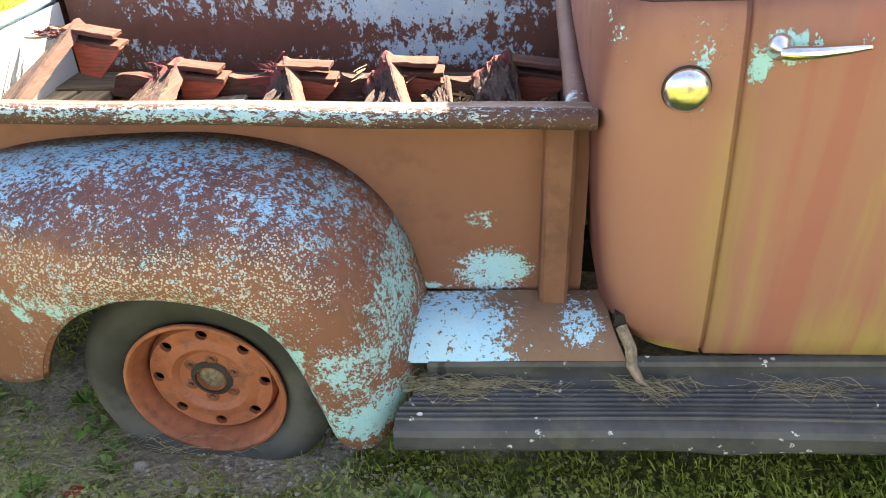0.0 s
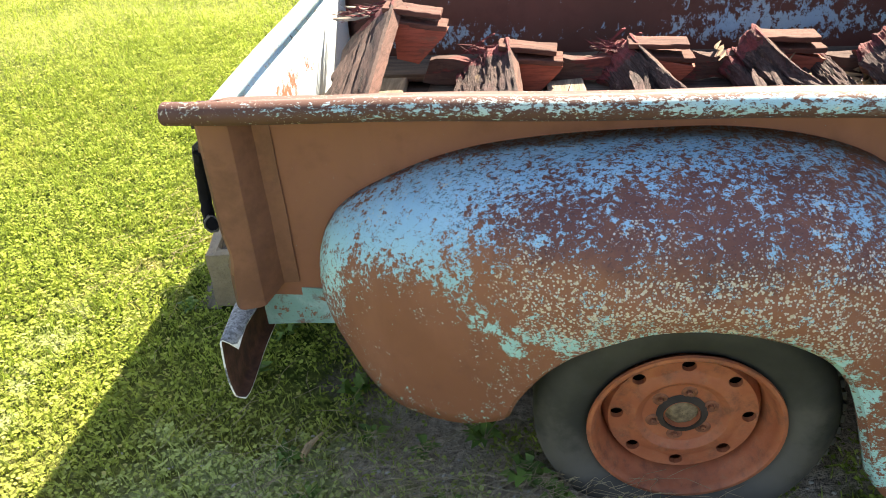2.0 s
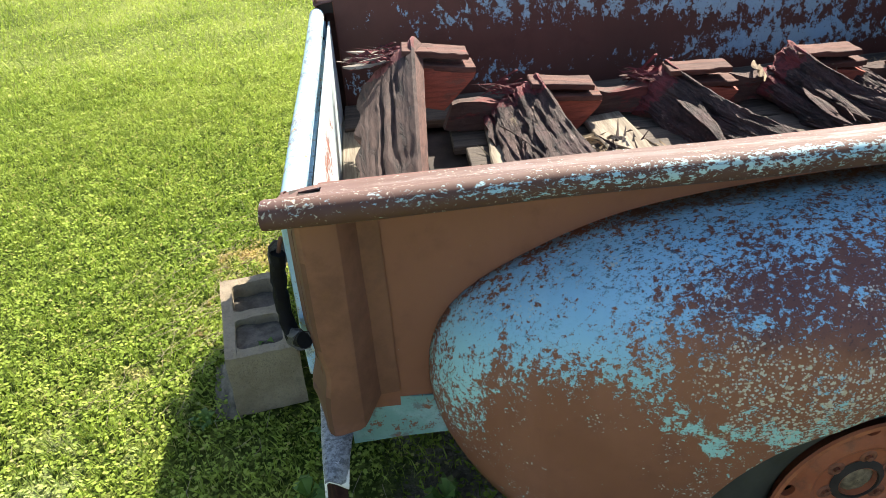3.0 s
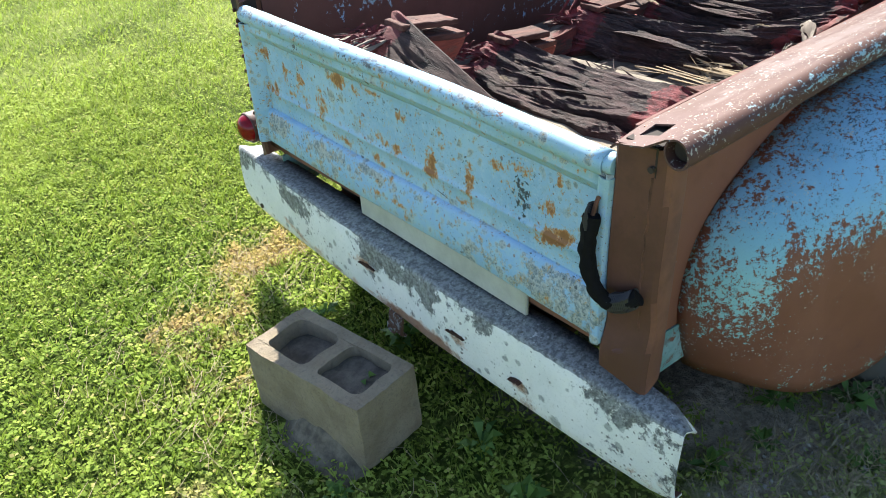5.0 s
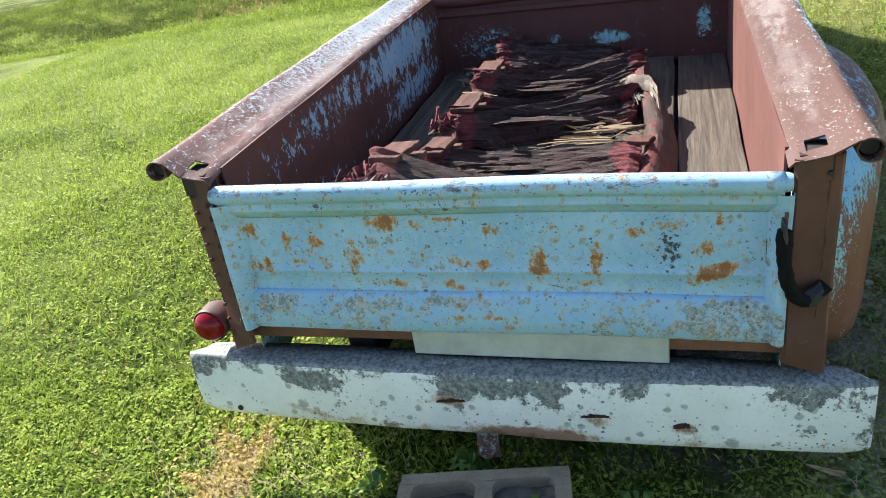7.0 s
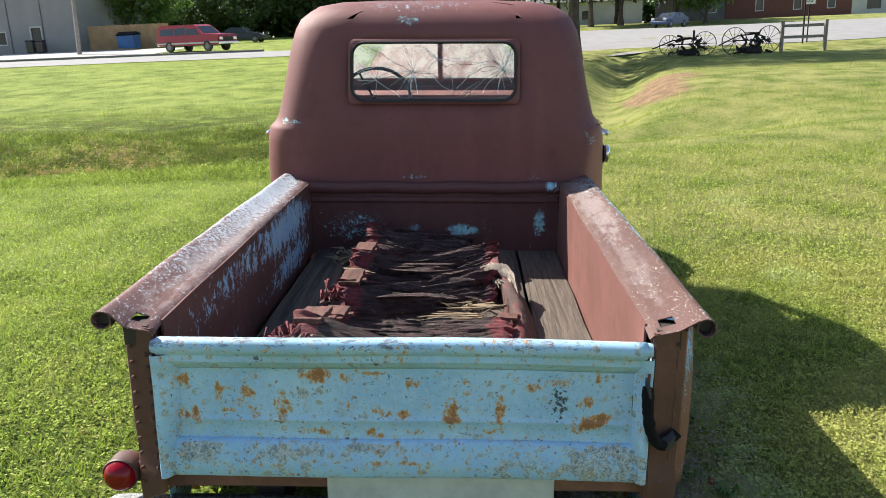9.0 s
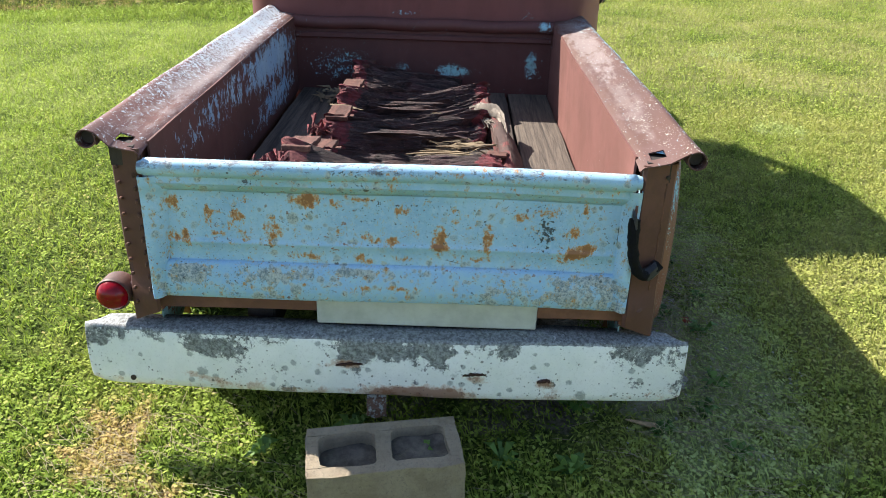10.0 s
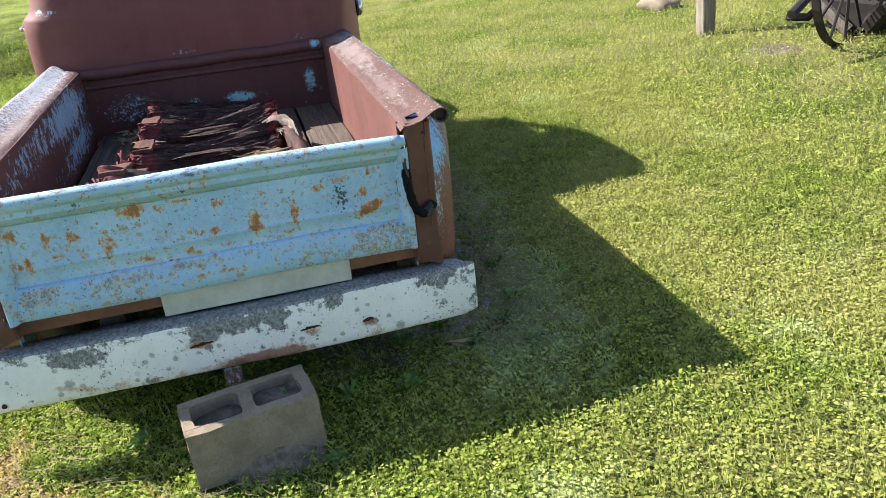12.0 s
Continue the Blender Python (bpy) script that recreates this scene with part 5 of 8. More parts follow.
# apron between fender and cab, running board
for s in (-1, 1):
    bm = bmesh.new()
    pr = [(0.66, 0.384), (0.70, 0.382), (0.745, 0.377), (0.79, 0.360), (0.825, 0.332), (0.842, 0.305), (0.846, 0.295)]
    vs = prism(bm, sheet([(s * a, b) for a, b in pr], -0.004 * s), -0.36, 0.19, "x", 10)
    for v in vs:
        if v.co.x > 0.1:
            v.co.x -= 0.55 * max(0, v.co.z - 0.30)
    rough_up(bm, 0.003, 6)
    part("apron", bm, M_apron, truck, "curved apron with a large sky-blue paint remnant" if s < 0 else "", True)
    bm = bmesh.new()
    pr = [(0.83, 0.302), (0.848, 0.297), (0.852, 0.285), (0.846, 0.262), (0.848, 0.248), (0.866, 0.240)]
    for i in range(7):
        a = 0.876 + 0.0165 * i
        pr += [(a, 0.238), (a + 0.004, 0.2425), (a + 0.008, 0.2425), (a + 0.0115, 0.2375)]
    pr += [(0.998, 0.236), (1.012, 0.228), (1.020, 0.214), (1.022, 0.180), (1.014, 0.166), (1.0, 0.170)]
    vs = prism(bm, sheet([(s * a, b) for a, b in pr], -0.005 * s), -0.365, 1.45, "x", 40)
    for v in vs:
        if v.co.x < -0.3 and abs(v.co.y) < 0.96:
            v.co.x += 0.06 * (0.96 - abs(v.co.y)) / 0.1
        v.co.z += 0.004 * math.sin(5 * v.co.x) * (abs(v.co.y) > 0.95) + 0.012 * math.exp(-((v.co.x - 0.42) / 0.08) ** 2) * (v.co.z < 0.19) * -1
    part("running_board", bm, M_board, truck, "ribbed black rubber-covered running board, dirty and lichen-spotted", True, 25)


# ---- cab ----
LEVELS = [(0.333, 0.80, 0.225), (0.339, 0.822, 0.195), (0.355, 0.836, 0.170), (0.41, 0.848, 0.136), (0.52, 0.856, 0.112), (0.70, 0.864, 0.095), (0.85, 0.866, 0.085),
          (1.0, 0.864, 0.080), (1.10, 0.858, 0.078), (1.162, 0.850, 0.078), (1.178, 0.838, 0.081), (1.190, 0.822, 0.083), (1.225, 0.802, 0.086), (1.312, 0.780, 0.098),
          (1.38, 0.765, 0.110), (1.50, 0.745, 0.135), (1.582, 0.728, 0.160), (1.64, 0.712, 0.178), (1.69, 0.688, 0.205), (1.73, 0.652, 0.245), (1.757, 0.600, 0.295), (1.777, 0.50, 0.38), (1.786, 0.34, 0.48)]


def cab_front(z):
    return 1.46 if z < 1.19 else max(0.66, 1.44 - 0.62 * (z - 1.19) - (9.0 * max(0, z - 1.60) ** 2 * 1.9))


BACK = [0.60, 0.50, 0.40, 0.30, 0.15, 0.0, -0.15, -0.30, -0.40, -0.50, -0.60]
SIDE = [0.336, 0.340, 0.348, 0.352, 0.47, 0.62, 0.80, 0.98, 1.12, 1.22]


def cab_ring(z, half, xb):
    """One level of the cab's skin: back, near side, front, far side."""
    xf = cab_front(z)
    rc = min(0.17, half * 0.75) if z < 1.7 else min(0.22, half * 0.5)
    rc = min(rc, 0.42 * (xf - xb))
    dz = 0.042 * 0
    pts = []
    sc = (half - rc) / 0.69
    for b in BACK:
        y = b if abs(b) <= 0.40 and half - rc > 0.42 else b / 0.60 * (half - rc) * (1 if abs(b) > 0.40 or half - rc <= 0.42 else 1)
        pts.append((xb - 0.012 * (1 - (y / half) ** 2) + 0.0, y))
    side = []
    for i in range(1, 8):
        a = radians(90 * i / 8)
        side.append((xb + rc * (1 - math.cos(a)), (half - rc) + rc * math.sin(a)))
    slant = 0.030 * (1.0 - min(z, 1.15))
    for x in SIDE:
        xx = x + (slant if x < 0.36 else 0)
        lo, hi = xb + rc, xf - rc * 0.6
        if z > 1.60:
            xx = lo + (hi - lo) * (x - 0.33) / 0.90
        xx = min(max(xx, lo), hi)
        bulge = 0.008 * math.sin(math.pi * min(1, max(0, (xx - xb) / (xf - xb))))
        groove = 0.016 if x in (0.340, 0.348) and z < 1.6 else 0
        side.append((xx, half + bulge - groove))
    for i in range(1, 6):
        a = radians(90 * i / 6)
        side.append((xf - rc * 0.6 + rc * 0.6 * math.sin(a), (half - rc * 0.6) + rc * 0.6 * math.cos(a)))
    near = [(x, -y) for x, y in side]
    pts += near
    m = half - rc * 0.6
    pts += [(xf, -m), (xf + 0.02, -m * 0.5), (xf + 0.03, 0), (xf + 0.02, m * 0.5), (xf, m)]
    pts += [(x, y) for x, y in side[::-1]]
    tilt = 0.040 * max(0, min(1, 1 - (z - 1.5) / 0.25))
    return [(x, y, z + tilt * (x - 0.25)) for x, y in pts]


cab = new("cab")
cab.parent = truck
cab.empty_display_size = 0.2
tagged(cab, "rounded red-brown cab with worn primer and a small rear window")
rings = [cab_ring(*lv) for lv in LEVELS]
NP = len(rings[0])
nb, ns = len(BACK), 7 + len(SIDE) + 5
first_near = nb + 7
door_bm, body = bmesh.new(), bmesh.new()
bv = [[body.verts.new(p) for p in r] for r in rings]


def zone(i, j):
    """Which part the skin's face at level i, place j belongs to."""
    z0, z1 = LEVELS[i][0], LEVELS[i + 1][0]
    zc = (z0 + z1) / 2
    if 1.312 <= zc <= 1.582 and 2 <= j <= 7:
        return "hole"
    near = first_near + 3 <= j < first_near + 9
    js = NP - 1 - (j - nb) - 1 if j > nb + ns + 4 else None
    far_start = nb + ns + 5
    far_j = j - far_start
    far = 5 <= far_j + 0 and 6 <= far_j <= 11
    if 1.225 <= zc <= 1.582:
        if first_near + 4 <= j < first_near + 8 or 7 <= far_j <= 10:
            return "hole"
        if nb + ns <= j < nb + ns + 4:
            return "hole"
    if near and zc < 1.225:
        return "door"
    return "body"


for i in range(len(rings) - 1):
    for j in range(NP):
        k = (j + 1) % NP
        if zone(i, j) == "body":
            body.faces.new((bv[i][j], bv[i][k], bv[i + 1][k], bv[i + 1][j]))
body.faces.new(bv[-1])
dv = {}
for i in range(len(rings) - 1):
    for j in range(NP):
        if zone(i, j) == "door":
            ids = [(i, j), (i, j + 1), (i + 1, j + 1), (i + 1, j)]
            for q in ids:
                if q not in dv:
                    p = rings[q[0]][q[1]]
                    dv[q] = door_bm.verts.new((p[0], p[1] - 0.002, p[2]))
            door_bm.faces.new([dv[q] for q in ids])
bmesh.ops.remove_doubles(body, verts=body.verts, dist=0.0005)
ob = part("cab_shell", body, M_cab, cab, "", True, 40)
thicken(ob, 0.004, -1)
door = part("door", door_bm, M_cab, cab, "red-brown door, lightened for fading and bounced light, streaked with yellow-green algae", True, 40)
thicken(door, 0.004, -1)
bm = bmesh.new()
box(bm, 0.16, 1.40, -0.80, 0.80, 0.40, 0.43)
box(bm, 0.16, 0.165, -0.72, 0.72, 0.43, 0.95)
part("cab_floor", bm, M_dark, cab, "dark cab floor and lining")


def rounded(w, h, r, n=6):
    out = []
    for cx, cy, a in ((w - r, h - r, 0), (-w + r, h - r, 90), (-w + r, -h + r, 180), (w - r, -h + r, 270)):
        out += arc(cx, cy, r, a, a + 90, n)
    return out


# rear window: black rubber gasket and a shattered pane
wz0, wz1, wx0, wx1 = 1.306, 1.576, 0.080, 0.142
def on_back(y, z):
    f = (z - wz0) / (wz1 - wz0)
    return Vector((wx0 + (wx1 - wx0) * f - 0.012 * (1 - (y / 0.77) ** 2), y, z))
M_gasket = plain("window_gasket", (0.022, 0.016, 0.015), 0.7, vary=0.4)
bm = bmesh.new()
zc, hh = (wz0 + wz1) / 2, (wz1 - wz0) / 2
loops = []
for w, h, r, off in ((0.410, hh + 0.012, 0.075, 0.004), (0.406, hh + 0.008, 0.07, -0.006), (0.400, hh + 0.002, 0.064, -0.007), (0.394, hh - 0.003, 0.058, -0.002), (0.391, hh - 0.006, 0.055, 0.012)):
    loops.append([bm.verts.new(on_back(a, zc + b) + Vector((off, 0, 0))) for a, b in rounded(w, h, r)])
for a, b in zip(loops, loops[1:]):
    for j in range(len(a)):
        bm.faces.new((a[j], a[(j + 1) % len(a)], b[(j + 1) % len(b)], b[j]))
sb = bmesh.new()
l2 = [[sb.verts.new(on_back(a, zc + b) + Vector((off, 0, 0))) for a, b in rounded(w, h, r)] for w, h, r, off in ((0.420, hh + 0.020, 0.030, 0.010), (0.414, hh + 0.014, 0.045, 0.001), (0.405, hh + 0.006, 0.07, -0.001))]
for a, b in zip(l2, l2[1:]):
    for j in range(len(a)):
        sb.faces.new((a[j], a[(j + 1) % len(a)], b[(j + 1) % len(b)], b[j]))
part("window_surround", sb, M_cab, cab, "", True, 50)
win = part("rear_window", bm, M_gasket, cab, "small rear window in a black rubber gasket, glass cracked all over", True, 50)


def glass_material(name, tint=(0.86, 0.92, 0.90), dirt=0.25, low=0.35, film="ShaderNodeBsdfDiffuse"):
    k = Nodes(name)
    g = k.t.nodes.new("ShaderNodeBsdfGlass")
    g.inputs["Color"].default_value, g.inputs["Roughness"].default_value, g.inputs["IOR"].default_value = (*tint, 1), 0.0, 1.45
    d = k.t.nodes.new(film)
    d.inputs["Color"].default_value = (0.58, 0.59, 0.54, 1)
    mx = k.t.nodes.new("ShaderNodeMixShader")
    k.put(mx.inputs[0], k.mul(k.step(k.noise(9, 7, 0.7), low, low + 0.4), dirt))
    k.t.links.new(g.outputs[0], mx.inputs[1])
    k.t.links.new(d.outputs[0], mx.inputs[2])
    k.t.links.new(mx.outputs[0], k.out.inputs[0])
    return k.m


M_glass = glass_material("dusty_glass", dirt=0.14)
M_crack = plain("crack_in_glass", (0.75, 0.80, 0.80), 0.3, vary=0.1)
M_crack_dark = plain("dark_crack", (0.03, 0.035, 0.035), 0.4, vary=0.2)
bm = bmesh.new()
grid(bm, [[on_back(-0.395 + 0.79 * j / 12, wz0 + 0.004 + (wz1 - wz0 - 0.008) * i / 6) for j in range(13)] for i in range(7)])
pane = part("glass_pane", bm, M_glass, win, "cracked dusty glass")
pane.visible_shadow = False
rng = random.Random(5)
for cy, cz, n in ((-0.34, 1.45, 54), (0.10, 1.44, 26), (0.28, 1.40, 20), (-0.02, 1.50, 14)):
    bm, bd = bmesh.new(), bmesh.new()
    for q in range(n):
        a, p, pts = rng.uniform(0, 2 * math.pi), Vector((cy, cz)), []
        for s in range(rng.randint(3, 14)):
            if abs(p.x) > 0.383 or not wz0 + 0.012 < p.y < wz1 - 0.012:
                break
            pts.append(on_back(p.x, p.y) + Vector((-0.0015, 0, 0)))
            a += rng.uniform(-0.35, 0.35)
            p = p + Vector((math.cos(a), math.sin(a))) * rng.uniform(0.015, 0.04)
        if len(pts) > 1:
            tube(bm if q % 2 else bd, pts, rng.choice((0.0006, 0.0009, 0.0014)), 4)
    part("crack", bm, M_crack, win)
    part("crack", bd, M_crack_dark, win)
# windscreen and door glass
bm = bmesh.new()
def on_front(y, z):
    return (cab_front(z) + 0.02 - 0.03 * (y / 0.7) ** 2, y, z + 0.046)
for a, b in ((-0.66, -0.012), (0.012, 0.66)):
    grid(bm, [[on_front(a + (b - a) * j / 4, 1.22 + 0.37 * i / 4) for j in range(5)] for i in range(5)])
scr = part("windscreen", bm, glass_material("crazed_windscreen_glass", dirt=0.42, low=0.22, film="ShaderNodeBsdfTranslucent"), cab, "split windscreen")
scr.visible_shadow = False
bm = bmesh.new()
tube(bm, [on_front(0, 1.20), on_front(0, 1.40), on_front(0, 1.60)], 0.014, 8)
part("centre_pillar", bm, M_cab, cab)

# inside the cab
seat = new("bench_seat")
seat.parent = cab
M_vinyl = plain("cracked_pale_vinyl", (0.36, 0.34, 0.27), 0.6, vary=0.3, scale=9)
bm = bmesh.new()
box(bm, 0.30, 0.85, -0.62, 0.62, 0.70, 0.88, 0.04, seg=3)
part("cushion", bm, M_vinyl, seat, "", True)
bm = bmesh.new()
box(bm, 0.22, 0.34, -0.62, 0.62, 0.86, 1.26, 0.04, seg=3)
part("backrest", bm, M_vinyl, seat, "", True)
bm = bmesh.new()
box(bm, 1.22, 1.42, -0.72, 0.72, 0.98, 1.20, 0.03, seg=2)
part("dashboard", bm, M_cab, cab, "", True)
wheel_s = new("steering_wheel")
wheel_s.parent = cab
wheel_s.matrix_local = pose(1.05, 0.36, 1.19, 0, -55, 0)
bm = bmesh.new()
tube(bm, [(0.20 * math.cos(2 * math.pi * i / 32), 0.20 * math.sin(2 * math.pi * i / 32), 0) for i in range(33)], 0.010, 8)
part("wheel_rim", bm, M_hose, wheel_s, "", True)
bm = bmesh.new()
for a in (30, 150, 270):
    tube(bm, [(0, 0, -0.03), (0.20 * math.cos(radians(a)), 0.20 * math.sin(radians(a)), 0)], 0.007, 6)
tube(bm, [(0, 0, -0.02), (0.0, 0, -0.40)], 0.018, 8)
part("spokes", bm, M_hose, wheel_s)
mirror = new("rear_view_mirror")
mirror.parent = cab
bm = bmesh.new()
box(bm, 1.10, 1.125, -0.10, 0.10, 1.545, 1.60, 0.01, seg=2)
tube(bm, [(1.11, 0, 1.58), (1.20, 0, 1.64)], 0.006, 6)
part("mirror_back", bm, M_gasket, mirror)

# fuel cap, door handle, drip seam, far-side handle
bm = bmesh.new()
lathe(bm, [(0.001, -0.900), (0.018, -0.899), (0.034, -0.894), (0.042, -0.887), (0.0445, -0.880), (0.043, -0.872), (0.036, -0.868)], (0.238, 0, 1.024), 36, "y")
fc = part("fuel_cap", bm, M_chrome, cab, "round chrome fuel filler cap", True, 50)
bm = bmesh.new()
lathe(bm, [(0.036, -0.874), (0.0455, -0.868), (0.048, -0.862)], (0.240, 0, 1.021), 32, "y")
part("filler_neck", bm, M_dark, fc, "dark filler recess", True)
for s in (-1, 1):
    h = new("door_handle")
    h.parent = cab
    bm = bmesh.new()
    lathe(bm, [(0.026, s * 0.862), (0.025, s * 0.870), (0.018, s * 0.878), (0.012, s * 0.890), (0.001, s * 0.905)], (0.398, 0, 1.105), 20, "y")
    part("escutcheon", bm, M_chrome, h, "", True)
    bm = bmesh.new()
    tube(bm, [(0.392, s * 0.902, 1.104), (0.41, s * 0.910, 1.106), (0.45, s * 0.912, 1.108), (0.50, s * 0.908, 1.112), (0.545, s * 0.900, 1.115)], [0.010, 0.013, 0.012, 0.009, 0.005], 10)
    part("lever", bm, M_chrome, h, "chrome lever with worn plating", True)
bm = bmesh.new()
tube(bm, [(0.10, -0.800, 1.1835), (0.16, -0.838, 1.184), (0.335, -0.843, 1.187)], 0.0022, 5)
part("belt_seam", bm, M_dark, cab)
# dried twig and dead grass caught between cab and running board
M_straw = plain("dry_straw", (0.30, 0.25, 0.15), 0.9, vary=0.35, scale=40)

# ---- front of the truck ----
def loft(name, rings_, mat, parent, label="", cap=True):
    bm = bmesh.new()
    vs = [[bm.verts.new(p) for p in r] for r in rings_]
    n = len(rings_[0])
    for a, b in zip(vs, vs[1:]):
        for j in range(n):
            bm.faces.new((a[j], a[(j + 1) % n], b[(j + 1) % n], b[j]))
    if cap:
        bm.faces.new(vs[0])
        bm.faces.new(vs[-1][::-1])
    return part(name, bm, mat, parent, label, True, 50)


def hood_ring(x, w, z0, z1):
    pts = []
    for i in range(24):
        a = 2 * math.pi * i / 24
        c, s = math.cos(a), math.sin(a)
        pts.append((x, w * math.copysign(abs(c) ** 0.7, c), (z0 + z1) / 2 + (z1 - z0) / 2 * math.copysign(abs(s) ** 0.7, s)))
    return pts


loft("hood", [hood_ring(x, w, a, b) for x, w, a, b in ((1.44, 0.62, 0.55, 1.22), (1.7, 0.56, 0.55, 1.20), (2.1, 0.46, 0.52, 1.15), (2.4, 0.36, 0.50, 1.05), (2.55, 0.26, 0.5, 0.92))], M_cab, truck, "rounded hood in brown primer")
for s in (-1, 1):
    rr = []
    for i in range(15):
        f = i / 14
        x = 1.25 + 1.5 * f
        top = 0.42 + 0.55 * math.sin(math.pi * min(1, 0.18 + 0.80 * f)) ** 0.8
        ring = []
        for j in range(16):
            a = 2 * math.pi * j / 16
            low = 0.40 + 0.28 * max(0, 1 - ((x - 1.98) / 0.42) ** 2) ** 0.5 if abs(x - 1.98) < 0.42 else 0.38
            zc_, hz = (top + low) / 2, max(0.02, (top - low) / 2)
            ring.append((x, s * (0.70 + 0.21 * math.copysign(abs(math.cos(a)) ** 0.7, math.cos(a))), zc_ + hz * math.copysign(abs(math.sin(a)) ** 0.7, math.sin(a))))
        rr.append(ring)
    loft("front_fender", rr, M_cab, truck, "rounded front fender in brown primer")
    wheel(s, 1.98, 0.20)
bm = bmesh.new()
box(bm, 2.72, 2.80, -0.85, 0.85, 0.34, 0.48, 0.03, seg=2)
part("front_bumper", bm, M_bumper, truck)
for i in range(5):
    bm = bmesh.new()
    box(bm, 2.50, 2.62, -0.34, 0.34, 0.55 + 0.07 * i, 0.585 + 0.07 * i, 0.01)
    part("grille_bar", bm, M_bumper, truck)
for v in [o for o in truck.children if o.name.startswith(("running_board", "apron"))]:
    for q in v.data.vertices:
        q.co.z += 0.052 * (q.co.x + 0.33)

# ---- rotten wooden staircase lying in the bed ----
RED = (0.150, 0.034, 0.030)


def make_rot():
    """Blackened, deeply fissured timber with maroon paint left at the board ends; grain along y."""
    k = Nodes("rotten_tread_wood")
    bend = k.noise(3, 3, 0.5)
    co = k.vmath("ADD", k.co, k.vmath("MULTIPLY", bend, (0.03, 0.0, 0.03)))
    g = k.noise(40, 9, 0.72, co, (1, 0.10, 1), 1.2)
    f = k.noise(190, 6, 0.75, co, (1, 0.06, 1))
    b = k.noise(7, 6, 0.65)
    c = k.mix(k.step(g, 0.38, 0.74), (0.020, 0.011, 0.011), (0.098, 0.058, 0.050))
    c = k.mix(k.mul(k.step(b, 0.42, 0.66), 0.6), c, (0.075, 0.028, 0.030))
    c = k.mix(k.mul(k.mul(k.step(f, 0.54, 0.68), k.step(k.noise(11, 5, 0.65), 0.42, 0.58)), 0.80), c, (0.24, 0.175, 0.150))
    c = k.mix(k.mul(k.step(f, 0.46, 0.36), 0.7), c, (0.014, 0.010, 0.009))
    yellow = k.mul(k.step(k.noise(9, 6, 0.7, None, (1, 0.4, 1)), 0.60, 0.70), k.step(g, 0.45, 0.6))
    c = k.mix(k.mul(yellow, 0.6), c, (0.34, 0.25, 0.13))
    crack = k.step(g, 0.41, 0.35)
    c = k.mix(k.mul(crack, 0.85), c, (0.008, 0.006, 0.006))
    amount = k.add(k.mul(k.add(k.noise(15, 8, 0.75, None, (1, 0.5, 1)), -0.5), 1.9), -0.55)
    for ce, a in (((-1, 0.33, 0.7), 0.95), ((-1, -0.33, 0.66), 0.85)):
        amount = k.add(amount, k.mul(k.step(k.spot(ce, (3, 0.17, 0.6)), 0.0, 0.8), a))
    red = k.mix(k.step(k.noise(40, 5, 0.7), 0.4, 0.65), (0.23, 0.036, 0.042), (0.10, 0.022, 0.026))
    c = k.mix(k.mul(k.step(amount, 0.0, 0.10), 0.85), c, red)
    check = k.step(k.noise(26, 5, 0.6, co, (1, 1.6, 1)), 0.40, 0.36)
    c = k.mix(k.mul(check, 0.6), c, (0.012, 0.008, 0.008))
    h = k.add(k.add(g, k.mul(check, -0.5)), k.add(k.mul(f, 0.45), k.mul(crack, -0.9)))
    return k.done(c, 0.8, h, 1.0, 0.014)


M_rot = make_rot()
M_redwood = weathered_wood("red_painted_wood", (0.105, 0.062, 0.05), (0.045, 0.022, 0.018), (0.08, 1, 1), split=0.40, red=0.50, red_color=RED)
M_plank_end = weathered_wood("pinkish_worn_wood", (0.150, 0.060, 0.042), (0.058, 0.022, 0.016), (0.10, 1, 1), split=0.42, red=0.34, red_color=(0.24, 0.066, 0.048))
M_tooth = weathered_wood("brick_red_wood", (0.27, 0.10, 0.065), (0.15, 0.05, 0.035), (0.08, 1, 1), split=0.30, red=0.75, red_color=(0.36, 0.090, 0.055))
M_splinter = weathered_wood("pale_splintered_wood", (0.38, 0.29, 0.17), (0.13, 0.09, 0.055), (0.2, 0.2, 0.2), split=0.4)
M_bare = weathered_wood("bleached_bare_wood", (0.36, 0.31, 0.255), (0.12, 0.095, 0.075), (0.2, 0.2, 0.2), split=0.38)
stair = thing("wooden_staircase", "rotted wooden staircase with red paint remains, lying in the truck bed", "staircase", TRUCK.copy())
rng = random.Random(11)


def ridge(v):
    return 1 - 2.2 * abs(noise.noise(v))


